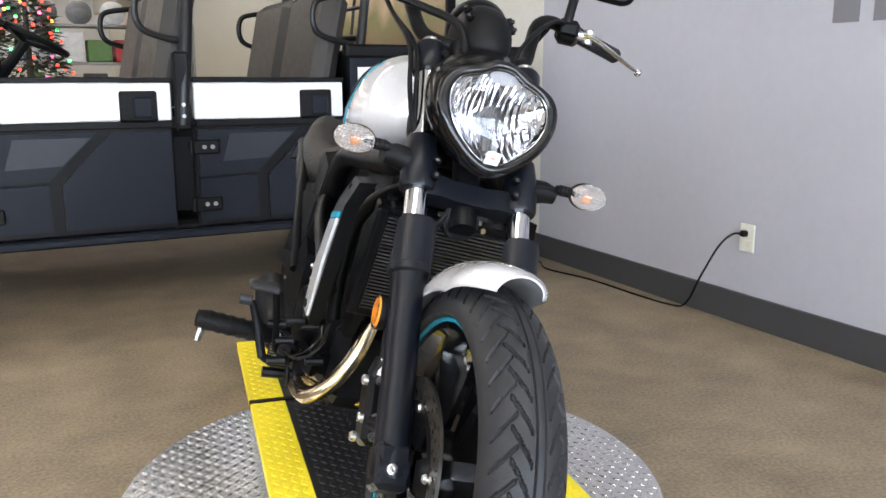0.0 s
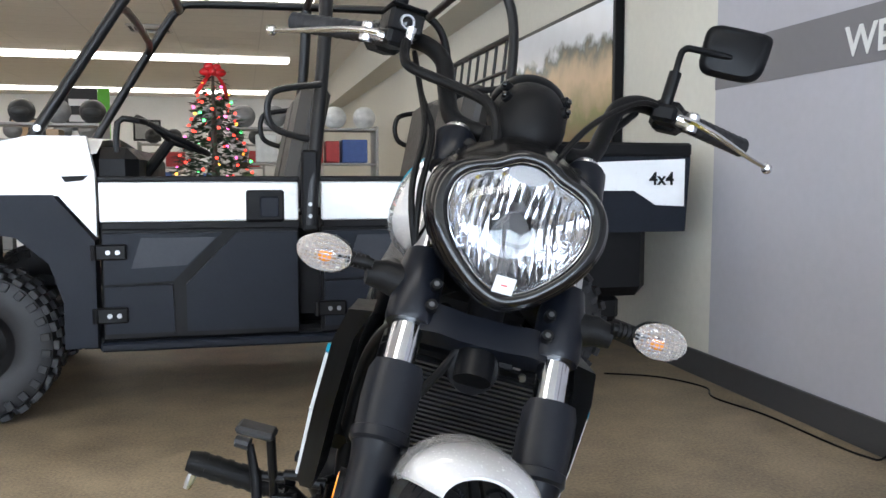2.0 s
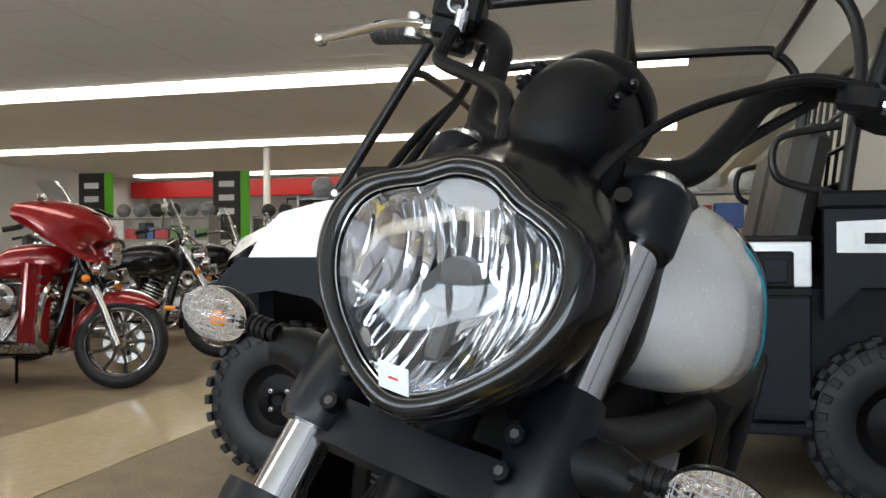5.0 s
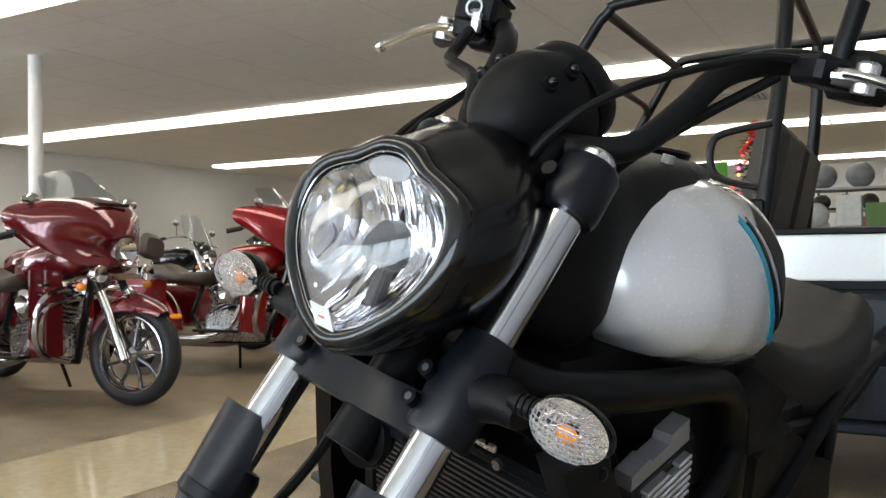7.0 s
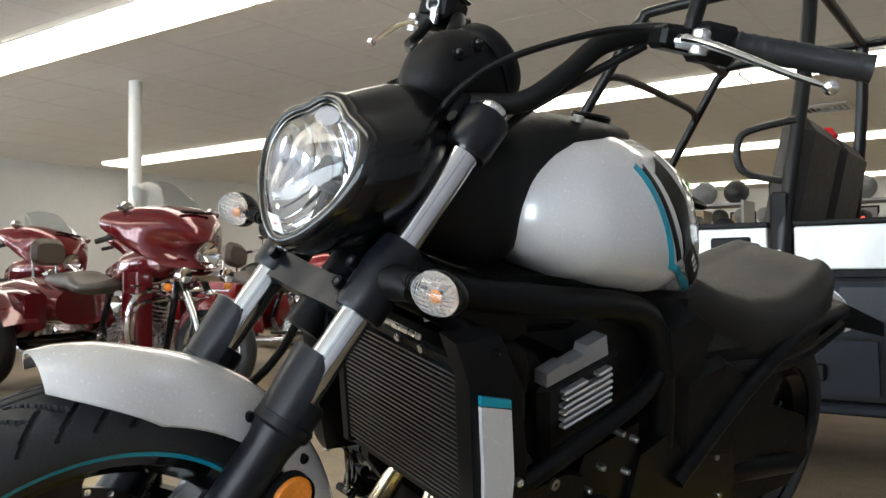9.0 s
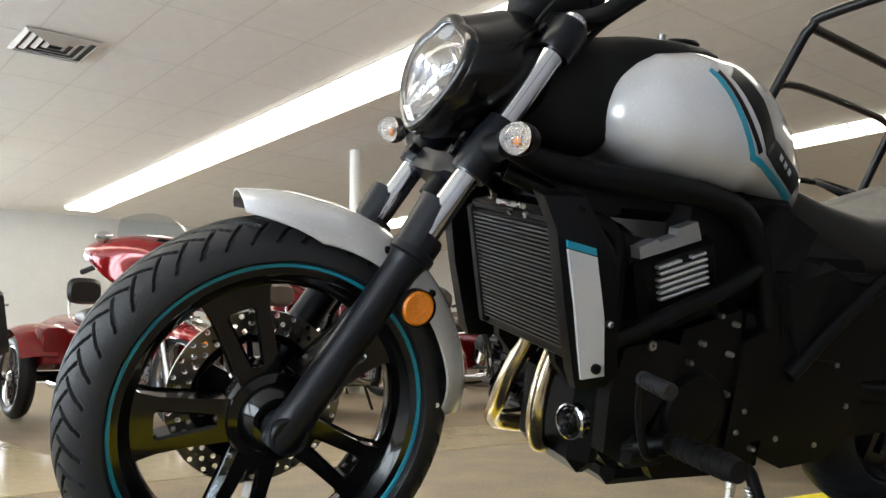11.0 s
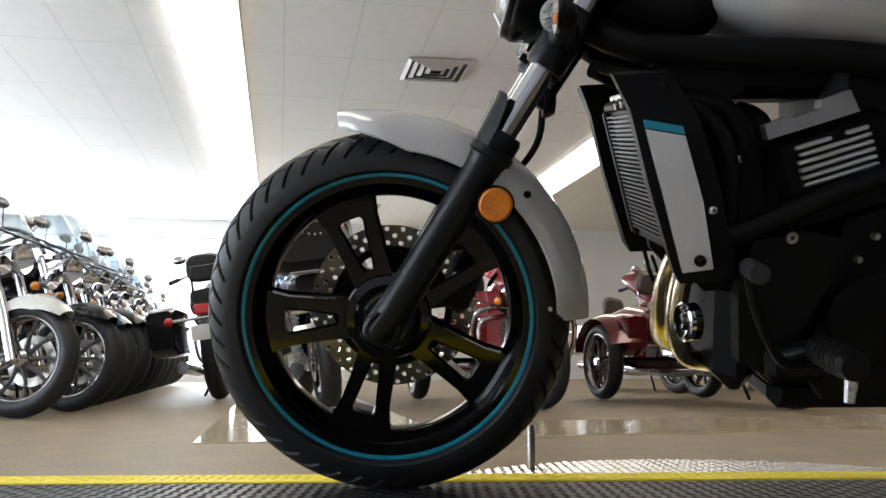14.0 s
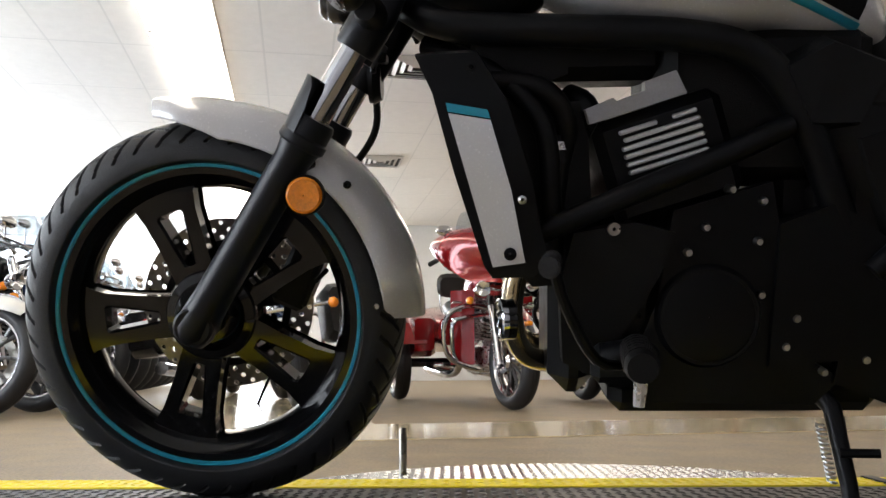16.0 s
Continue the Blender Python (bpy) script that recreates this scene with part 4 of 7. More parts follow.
foot = part("fork_foot", Geo().box((-0.030, -0.030, -0.034), (0.030, 0.028, 0.040), 0.009, 0, pose(0, -0.1, AX, 0, -32, 0)), FORKB, bike, "black cast fork foot with pinch bolt")
part("pinch_bolt", Geo().lathe([(0.030, 0.0085), (0.036, 0.0085), (0.037, 0.0065), (0.037, 0.004), (0.034, 0.004), (0.034, 0.001)], 14, "x", 0, pose(0, -0.1, AX, 0, -32, 0) @ pose(0, -0.006, -0.004)), ALU, foot, "bright pinch bolt")
pedal = part("brake_pedal", Geo().tube([[-0.598, -0.3, 0.393], [-0.598, -0.275, 0.336], [-0.58, -0.255, 0.281], [-0.595, -0.23, 0.268]], [0.007, 0.009, 0.010, 0.012], 10, flat=0.7), BLACK, bike, "black rear brake pedal arm")
part("pedal_pad", Geo().tube([[-0.602, -0.325, 0.392], [-0.598, -0.3, 0.393]], 0.011, 10), RUBBER, pedal)
part("cable", Geo().tube([[-0.562, -0.22, 0.309], [-0.529, -0.195, 0.304], [-0.511, -0.165, 0.323], [-0.492, -0.15, 0.361], [-0.479, -0.15, 0.408]], 0.0042, 8, smooth=5), GLOSSB, bike, "shiny black wiring loop")
part("cable", Geo().tube([[-0.551, -0.21, 0.299], [-0.528, -0.18, 0.317], [-0.508, -0.155, 0.361], [-0.496, -0.16, 0.395]], 0.0034, 8, smooth=5), GLOSSB, bike, "shiny black wiring loop")
for k, p in enumerate([[-0.562, -0.245, 0.359], [-0.57, -0.22, 0.323], [-0.555, -0.23, 0.281], [-0.549, -0.21, 0.376], [-0.564, -0.175, 0.365], [-0.555, -0.15, 0.293]]):
    part("linkage", Geo().tube([Vector(p) + Vector((0, -0.016, 0)), Vector(p) + Vector((0, 0.022, 0.006))], [0.008, 0.011], 10).tube([Vector(p), Vector(p) + Vector((-0.03, 0.035, -0.012 + 0.006 * k))], 0.007, 8), BLACK, bike, "small control linkage joint")

# tank
TX = [(-0.510, 0.076, 0.892, 0.850), (-0.514, 0.096, 0.908, 0.832), (-0.524, 0.114, 0.926, 0.814), (-0.541, 0.132, 0.944, 0.800), (-0.570, 0.152, 0.964, 0.788), (-0.61, 0.172, 0.984, 0.770), (-0.70, 0.184, 1.000, 0.752), (-0.80, 0.180, 0.996, 0.738), (-0.88, 0.152, 0.972, 0.740), (-0.95, 0.124, 0.925, 0.730), (-1.01, 0.096, 0.86, 0.722), (-1.04, 0.07, 0.80, 0.72)]


def tank_row(x):
    for a, b in zip(TX, TX[1:]):
        if b[0] <= x <= a[0]:
            t = (a[0] - x) / (a[0] - b[0])
            return [a[i] + (b[i] - a[i]) * t for i in range(4)]
    return list(TX[0] if x > TX[0][0] else TX[-1])


def tank_ring(x, n=40, grow=0.0):
    _, w, zt, zb = tank_row(x)
    zc, h = (zt + zb) / 2, (zt - zb) / 2
    ring = []
    for k in range(n):
        a = 2 * math.pi * k / n
        c, s = math.cos(a), math.sin(a)
        zz = math.copysign(abs(s) ** 0.80, s)
        ring.append((x, (w + grow) * math.copysign(abs(c) ** 0.72, c) * (1 - 0.12 * zz), zc + (h + grow) * zz))
    return ring


def tank_y(x, z):
    """Half-width of the tank at height z."""
    _, w, zt, zb = tank_row(x)
    zc, h = (zt + zb) / 2, (zt - zb) / 2
    zz = max(-0.99, min(0.99, (z - zc) / h))
    s = abs(zz) ** (1 / 0.80)
    return w * (max(1 - s * s, 0.0) ** 0.5) ** 0.72 * (1 - 0.12 * zz)


xs = [-0.510, -0.514, -0.519, -0.524, -0.532, -0.541, -0.552] + [-0.570 - 0.02 * k for k in range(24)] + [-1.04]
tank = part("tank", Geo().loft([tank_ring(x) for x in xs]), PEARL, bike, "pearl white teardrop fuel tank with teal stripes", angle=60)
tank.matrix_local = pose(0, 0.012, 0)
CX = [(-0.365, 0.045, 0.93, 0.80), (-0.40, 0.062, 0.952, 0.79), (-0.43, 0.086, 0.968, 0.785), (-0.47, 0.100, 0.982, 0.775), (-0.50, 0.100, 0.990, 0.772), (-0.53, 0.094, 0.996, 0.785), (-0.56, 0.092, 1.002, 0.82), (-0.60, 0.090, 1.008, 0.89), (-0.68, 0.086, 1.014, 0.94), (-0.76, 0.066, 1.014, 0.96), (-0.80, 0.045, 1.010, 0.97)]
rings = []
for x, w, zt, zb in CX:
    zc, h = (zt + zb) / 2, (zt - zb) / 2
    rings.append([(x, w * math.copysign(abs(math.cos(a)) ** 0.6, math.cos(a)), zc + h * math.copysign(abs(math.sin(a)) ** 0.7, math.sin(a))) for a in [2 * math.pi * k / 32 for k in range(32)]])
cov = part("tank_cover", Geo().loft(rings), MATTE, bike, "matte black front tank cover", angle=60)
cov.matrix_local = pose(0, 0.008, 0)
for s in (-1, 1):
    part("cover_bolt", Geo().tube([(-0.64, s * 0.060, 1.006), (-0.64, s * 0.061, 1.016)], 0.008, 12), BOLT, cov)
part("fuel_cap", Geo().lathe([(0, 0.001), (0, 0.032), (0.008, 0.034), (0.012, 0.030), (0.013, 0.001)], 24, "z", 0, pose(-0.74, 0, 1.012)), BLACK, tank)


def tank_ribbon(path, width, lift, s):
    """A decal that follows the tank's side; width towards the rear."""
    g = Geo()
    pts = []
    for (x0, z0), (x1, z1) in zip(path, path[1:]):
        for k in range(8):
            pts.append((x0 + (x1 - x0) * k / 8, z0 + (z1 - z0) * k / 8))
    pts.append(path[-1])
    vs = []
    for i, (x, z) in enumerate(pts):
        a, b = pts[max(i - 1, 0)], pts[min(i + 1, len(pts) - 1)]
        d = Vector((b[0] - a[0], b[1] - a[1])).normalized()
        nx, nz = d.y, -d.x
        if nx > 0:
            nx, nz = -nx, -nz
        for w in (0, 0.5, 1):
            px, pz = x + nx * width * w, z + nz * width * w
            y = tank_y(px, pz)
            vs.append((px, s * (y + lift), pz))
            vs.append((px, s * (y - 0.004), pz))
    n = 6
    fs = []
    for i in range(len(pts) - 1):
        o, q = i * n, (i + 1) * n
        fs += [(o, o + 2, q + 2, q), (o + 2, o + 4, q + 4, q + 2), (o + 5, o + 3, q + 3, q + 5), (o + 3, o + 1, q + 1, q + 3), (o, q, q + 1, o + 1), (o + 4, o + 5, q + 5, q + 4)]
    return g.add(vs, fs)


for s in (-1, 1):
    part("tank_stripe", tank_ribbon([(-0.680, 0.955), (-0.736, 0.875), (-0.774, 0.810), (-0.820, 0.796), (-0.90, 0.772), (-0.985, 0.742)], 0.011, 0.0016, s), TEAL, tank, "teal tank stripe", angle=60)
    part("tank_stripe", tank_ribbon([(-0.698, 0.955), (-0.754, 0.875), (-0.790, 0.822)], 0.010, 0.0012, s), BLACK, tank, "black tank stripe", angle=60)
    part("tank_panel", tank_ribbon([(-0.730, 0.952), (-0.780, 0.880), (-0.815, 0.824), (-0.88, 0.796), (-0.985, 0.757)], 0.040, 0.0012, s), BLACK, tank, "black tank graphic", angle=60)
    for k in range(3):
        part("tank_mark", tank_ribbon([(-0.868 - 0.026 * k, 0.822 - 0.0115 * k), (-0.884 - 0.026 * k, 0.815 - 0.0115 * k)], 0.010, 0.0022, s), WHITEP, tank, "small plain white badge bar")

# frame rails, seat, rear
for s in (-1, 1):
    part("frame_rail", Geo().tube([(-0.33, s * 0.055, 0.80), (-0.40, s * 0.105, 0.762), (-0.55, s * 0.135, 0.748), (-0.72, s * 0.145, 0.738), (-0.82, s * 0.142, 0.715), (-0.88, s * 0.14, 0.66), (-0.93, s * 0.14, 0.56), (-0.98, s * 0.135, 0.42)], 0.024, 14, smooth=5), BLACK, bike, "satin black frame rail")
    part("frame_rail", Geo().tube([(-0.36, s * 0.05, 0.74), (-0.45, s * 0.10, 0.70), (-0.53, s * 0.135, 0.62), (-0.545, s * 0.14, 0.50), (-0.55, s * 0.13, 0.40)], 0.016, 12, smooth=5), BLACK, bike)
    part("inner_panel", Geo().prism([(-0.43, 0.735), (-0.575, 0.742), (-0.572, 0.690), (-0.528, 0.672), (-0.545, 0.648), (-0.600, 0.650), (-0.610, 0.470), (-0.560, 0.375), (-0.520, 0.372), (-0.475, 0.420), (-0.43, 0.65)], s * 0.085, s * 0.105), MATTE, bike, "black inner panel behind the shroud")
    part("frame_rail", Geo().tube([(-0.53, s * 0.155, 0.46), (-0.63, s * 0.165, 0.505), (-0.80, s * 0.165, 0.575), (-0.88, s * 0.15, 0.61)], 0.017, 12, smooth=4), BLACK, bike)
    part("side_cover", Geo().loft([[(-0.90 - 0.30 * t + 0.0, s * (0.10 + 0.045 * f_), 0.655 - 0.06 * t), (-0.92 - 0.28 * t, s * (0.115 + 0.045 * f_), 0.62 - 0.07 * t), (-0.95 - 0.26 * t, s * (0.115 + 0.04 * f_), 0.52 - 0.06 * t), (-0.99 - 0.22 * t, s * (0.09 + 0.03 * f_), 0.46 - 0.02 * t)] for t, f_ in ((0, 0.2), (0.2, 1), (0.5, 1.1), (0.8, 0.9), (1, 0.3))], False, closed=False), MATTE, bike, "matte black side cover", angle=60)
SEATR = [(-1.015, 0.055, 0.775, 0.69), (-1.05, 0.090, 0.775, 0.665), (-1.12, 0.125, 0.752, 0.62), (-1.22, 0.155, 0.735, 0.58), (-1.34, 0.172, 0.745, 0.575), (-1.46, 0.168, 0.785, 0.585), (-1.54, 0.145, 0.815, 0.62), (-1.58, 0.10, 0.81, 0.68)]
rings = []
for x, w, zt, zb in SEATR:
    zc, h = (zt + zb) / 2, (zt - zb) / 2
    rings.append([(x, w * math.copysign(abs(math.cos(a)) ** 0.55, math.cos(a)), zc + h * math.copysign(abs(math.sin(a)) ** 0.6, math.sin(a)) - 0.012 * (1 if math.sin(a) > 0.9 else 0)) for a in [2 * math.pi * k / 32 for k in range(32)]])
part("seat", Geo().loft(rings), SEATM, bike, "dark scooped vinyl solo seat", angle=70)
rf = part("rear_fender", fender_geo(0.445, 0.120, 62, 132, 30, 0.055), PEARL, bike, "pearl white rear fender")
rf.matrix_local = pose(-1.575, 0, AX)
rw = part("rear_wheel", Geo().lathe([(-0.08, 0.012), (-0.08, 0.05), (0.08, 0.05), (0.08, 0.012)], 32, "y"), GLOSSB, bike, "black cast rear wheel")
rw.matrix_local = pose(-1.575, 0, AX)
part("tyre", tyre_geo(0.313, 0.080, 0.225, 240, 30, 24), RUBBER, rw)
part("rim", rim_geo(0.225, 0.058), GLOSSB, rw)
for k in range(5):
    part("spoke", spoke_geo(-80 + 72 * k, 0.045, 0.205, 0.045), GLOSSB, rw)
for s in (-1, 1):
    part("fender_strut", Geo().prism([(-1.20, 0.60), (-1.34, 0.685), (-1.62, 0.715), (-1.90, 0.655), (-1.93, 0.615), (-1.66, 0.655), (-1.40, 0.615), (-1.24, 0.545)], s * 0.120, s * 0.142, "xz"), BLACK, bike, "black rear fender strut")
    part("swingarm", Geo().tube([(-1.02, s * 0.12, 0.38), (-1.3, s * 0.125, 0.35), (-1.60, s * 0.12, AX)], [0.03, 0.026, 0.024], 12), BLACK, bike)
    part("rear_strut", Geo().tube([(-1.05, s * 0.13, 0.60), (-1.35, s * 0.155, 0.60), (-1.62, s * 0.14, 0.66)], 0.018, 10, smooth=4), BLACK, bike)

# radiator and shrouds
FINM = mat("radiator_fin", (0.075, 0.075, 0.078), 0.38, 0.8)
rad = part("radiator", Geo().box((-0.040, -0.145, -0.125), (-0.006, 0.160, 0.125), 0.004), BLACK, bike, "black radiator with fine horizontal fins")
rad.matrix_local = pose(-0.424, 0.018, 0.556, 0, 15, 0)
for k in range(27):
    part("fin", Geo().box((-0.006, -0.122, -0.101 + 0.0078 * k), (0.003, 0.140, -0.0975 + 0.0078 * k)), FINM, rad)
part("side_tank", Geo().box((-0.036, 0.134, -0.118), (0.006, 0.158, 0.118), 0.006), BLACK, rad)
part("side_tank", Geo().box((-0.036, -0.146, -0.118), (0.006, -0.120, 0.118), 0.006), BLACK, rad)
part("header", Geo().box((-0.034, -0.12, 0.112), (0.004, 0.14, 0.130), 0.005), BLACK, rad)
part("label_plate", Geo().box((0.000, -0.03, 0.1305), (0.006, 0.065, 0.140), 0.002, 0), ALU, rad, "bright radiator top bracket")
for k in range(2):
    part("rad_bolt", Geo().tube([(0.004, 0.02 + 0.05 * k, 0.122), (0.010, 0.02 + 0.05 * k, 0.122)], 0.006, 8), BOLT, rad)
for s in (-1, 1):
    y0, y1 = s * 0.165, s * 0.200
    sh = part("radiator_shroud", Geo().loft([[(-0.352, s * 0.150, 0.718), (-0.438, s * 0.150, 0.722), (-0.438, s * 0.178, 0.716), (-0.352, s * 0.184, 0.712)],
                                            [(-0.376, s * 0.168, 0.665), (-0.478, s * 0.160, 0.655), (-0.478, s * 0.196, 0.650), (-0.376, s * 0.197, 0.660)],
                                            [(-0.405, s * 0.172, 0.55), (-0.512, s * 0.162, 0.54), (-0.512, s * 0.202, 0.54), (-0.405, s * 0.200, 0.55)],
                                            [(-0.446, s * 0.172, 0.425), (-0.535, s * 0.162, 0.425), (-0.535, s * 0.202, 0.425), (-0.446, s * 0.199, 0.418)],
                                            [(-0.458, s * 0.174, 0.400), (-0.515, s * 0.168, 0.402), (-0.515, s * 0.196, 0.402), (-0.458, s * 0.192, 0.400)]]), BLACK, bike, "black radiator shroud with white panel")
    part("panel", Geo().loft([[(-0.398, s * 0.196, 0.632), (-0.456, s * 0.1985, 0.622), (-0.456, s * 0.2045, 0.622), (-0.398, s * 0.2035, 0.632)],
                              [(-0.424, s * 0.198, 0.54), (-0.484, s * 0.2025, 0.525), (-0.484, s * 0.2085, 0.525), (-0.424, s * 0.2065, 0.54)],
                              [(-0.458, s * 0.196, 0.418), (-0.503, s * 0.200, 0.424), (-0.503, s * 0.206, 0.424), (-0.458, s * 0.2040, 0.418)]]), PEARL, sh, "white shroud panel")
    part("stripe", Geo().loft([[(-0.395, s * 0.194, 0.646), (-0.452, s * 0.197, 0.636), (-0.452, s * 0.2042, 0.636), (-0.395, s * 0.2032, 0.646)],
                               [(-0.3975, s * 0.194, 0.634), (-0.4555, s * 0.197, 0.624), (-0.4555, s * 0.2044, 0.624), (-0.3975, s * 0.2034, 0.634)]]), TEAL, sh, "teal stripe")
    part("shroud_bolt", Geo().lathe([(0, 0.001), (0.006, 0.003), (0.004, 0.009), (-0.006, 0.009)], 16, "y", 0, pose(-0.482, s * 0.207, 0.437, 0, 0, 0 if s > 0 else 180)), BLACK, sh)
    part("shroud_bolt", Geo().lathe([(0, 0.001), (0.006, 0.003), (0.004, 0.006), (-0.006, 0.006)], 16, "y", 0, pose(-0.499, s * 0.206, 0.512, 0, 0, 0 if s > 0 else 180)), ALU, sh)
    part("shroud_bolt", Geo().lathe([(0, 0.001), (0.005, 0.003), (0.004, 0.007), (-0.006, 0.007)], 16, "y", 0, pose(-0.43, s * 0.183, 0.695, 0, 0, 0 if s > 0 else 180)), BLACK, sh)

# engine
FINALU = mat("machined_fin", (0.66, 0.66, 0.67), 0.38, 0.85, 6, 0.05)
eng = part("engine", Geo().box((-0.96, -0.135, 0.21), (-0.60, 0.130, 0.50), 0.04).box((-0.62, -0.11, 0.20), (-0.545, 0.11, 0.40), 0.03).box((-0.98, -0.11, 0.30), (-0.86, 0.11, 0.56), 0.03), BLACK, bike, "black parallel-twin engine")
part("oil_pan", Geo().box((-1.06, -0.09, 0.165), (-0.64, 0.09, 0.225), 0.02), BLACK, eng)
CT = pose(-0.703, 0.0, 0.592, 0, 17, 0)
part("cylinder", Geo().box((-0.10, -0.130, -0.11), (0.092, 0.136, 0.050), 0.015, 0, CT), BLACK, eng)
for k in range(6):
    x0, x1 = (-0.060, 0.058) if k < 4 else ((-0.060, 0.052) if k == 4 else (0.0, 0.056))
    part("cooling_fin", Geo().box((x0, 0.134, -0.036 + 0.0118 * k), (x1, 0.1485, -0.0295 + 0.0118 * k), 0.002, 0, CT), FINALU, eng, "machined bright cooling fin")
part("cooling_fin", Geo().box((-0.058, 0.134, 0.023), (-0.024, 0.1485, 0.0295), 0.002, 0, CT), FINALU, eng, "machined bright cooling fin")
part("head_cover", Geo().prism([(-0.052, 0.052), (0.092, 0.052), (0.092, 0.074), (0.050, 0.078), (0.046, 0.072), (0.004, 0.074), (0.0, 0.086), (-0.046, 0.088)], 0.118, 0.143, "xz", 0, CT), mat("silver_engine_paint", (0.30, 0.30, 0.31), 0.45, 0.5, 60, 0.1, 0.1), eng, "silver painted cylinder head cover")
# plain black blocks added to keep the gaps under tank and seat dark
part("under_tank_infill", Geo().box((-1.02, -0.115, 0.52), (-0.70, 0.115, 0.765), 0.03).box((-0.72, -0.10, 0.68), (-0.46, 0.10, 0.77), 0.02), MATTE, bike, "black infill block added below the tank")
part("under_seat_infill", Geo().box((-1.40, -0.14, 0.34), (-0.94, 0.145, 0.68), 0.04), MATTE, bike, "black infill block added below the seat")
for s in (-1, 1):
    part("knee_cover", Geo().loft([[(-0.86, s * 0.120, 0.700), (-0.93, s * 0.128, 0.735), (-1.02, s * 0.128, 0.700), (-0.98, s * 0.128, 0.600), (-0.90, s * 0.122, 0.600)],
                                   [(-0.87, s * 0.165, 0.690), (-0.93, s * 0.172, 0.722), (-1.01, s * 0.170, 0.690), (-0.97, s * 0.172, 0.612), (-0.905, s * 0.168, 0.612)]]), MATTE, bike, "black cover below the tank's tail")
    part("lower_cover", Geo().loft([[(-0.96, s * 0.125, 0.600), (-1.08, s * 0.130, 0.640), (-1.22, s * 0.130, 0.590), (-1.20, s * 0.130, 0.400), (-1.02, s * 0.125, 0.420)],
                                    [(-0.975, s * 0.162, 0.588), (-1.08, s * 0.172, 0.622), (-1.20, s * 0.168, 0.575), (-1.18, s * 0.165, 0.425), (-1.03, s * 0.160, 0.440)]]), MATTE, bike, "black moulded side cover")
    part("passenger_strut", Geo().tube([(-1.00, s * 0.165, 0.40), (-1.16, s * 0.170, 0.55), (-1.36, s * 0.165, 0.66), (-1.60, s * 0.150, 0.70)], 0.017, 12, smooth=4), BLACK, bike, "black rear frame strut")
for bx, bz in ((-0.765, 0.466), (-0.74, 0.43), (-0.80, 0.52), (-0.845, 0.503), (-0.84, 0.445), (-0.846, 0.367), (-0.884, 0.29), (-0.94, 0.252), (-0.898, 0.332)):
    part("case_bolt", Geo().tube([(bx, 0.10, bz), (bx, 0.160, bz), (bx, 0.164, bz)], [0.006, 0.006, 0.0045], 10), BOLT, eng)
part("clutch_case", Geo().prism([(-0.72, 0.49), (-0.86, 0.53), (-0.88, 0.42), (-0.90, 0.28), (-0.97, 0.24), (-0.93, 0.20), (-0.70, 0.205), (-0.66, 0.26), (-0.70, 0.36)], 0.125, 0.150, "xz"), BLACK, eng, "black clutch case")
for y in (0.13, -0.135):
    s = 1 if y > 0 else -1
    part("crank_cover", Geo().lathe([(0, 0.001), (0.030, 0.001), (0.034, 0.060), (0.030, 0.072), (0.012, 0.082), (0.0, 0.086)], 40, "y", 0, pose(-0.772, y, 0.335, 0, 0, 0 if s > 0 else 180)), BLACK, eng)
    part("cover_ring", Geo().lathe([(0.026, 0.066), (0.034, 0.066), (0.034, 0.071), (0.026, 0.074)], 40, "y", 0, pose(-0.772, y, 0.335, 0, 0, 0 if s > 0 else 180), True), MATTE, eng)
    part("gear_cover", Geo().prism([(-0.86, 0.26), (-0.97, 0.27), (-1.03, 0.34), (-1.02, 0.45), (-0.95, 0.50), (-0.87, 0.47)], y, y + s * 0.03, "xz"), BLACK, eng)
    for k in range(9):
        a = radians(40 * k)
        part("case_bolt", Geo().lathe([(0, 0.001), (0.006, 0.0025), (0.005, 0.0052), (0, 0.0055)], 10, "y", 0, pose(-0.772 + 0.098 * math.cos(a), y + s * 0.012, 0.335 + 0.098 * math.sin(a), 0, 0, 0 if s > 0 else 180)), BOLT if k % 2 else BLACK, eng)
part("sprocket_plate", Geo().prism([(-0.575, 0.46), (-0.66, 0.475), (-0.72, 0.46), (-0.70, 0.40), (-0.66, 0.33), (-0.60, 0.25), (-0.56, 0.27), (-0.555, 0.38)], 0.13, 0.165, "xz"), MATTE, eng, "black engine side plate")
part("plate_bolt", Geo().lathe([(0, 0.003), (0.006, 0.003), (0.006, 0.009), (0, 0.010)], 14, "y", 0, pose(-0.632, 0.166, 0.466)), BOLT, eng)
part("intake", Geo().tube([(-0.58, 0.06, 0.66), (-0.60, 0.09, 0.645), (-0.62, 0.10, 0.60)], 0.018, 12, smooth=3).tube([(-0.555, 0.10, 0.60), (-0.56, 0.10, 0.56)], 0.02, 14), BLACK, eng)
part("hose_clip", Geo().lathe([(-0.006, 0.021), (-0.006, 0.0225), (0.006, 0.0225), (0.006, 0.021)], 18, "z", 0, pose(-0.557, 0.10, 0.585), True), ALU, eng)
part("hose", Geo().tube([(-0.44, 0.12, 0.68), (-0.53, 0.115, 0.67), (-0.57, 0.11, 0.62), (-0.56, 0.10, 0.55), (-0.55, 0.10, 0.47)], 0.016, 12, smooth=5), MATTE, eng, "black coolant hose")
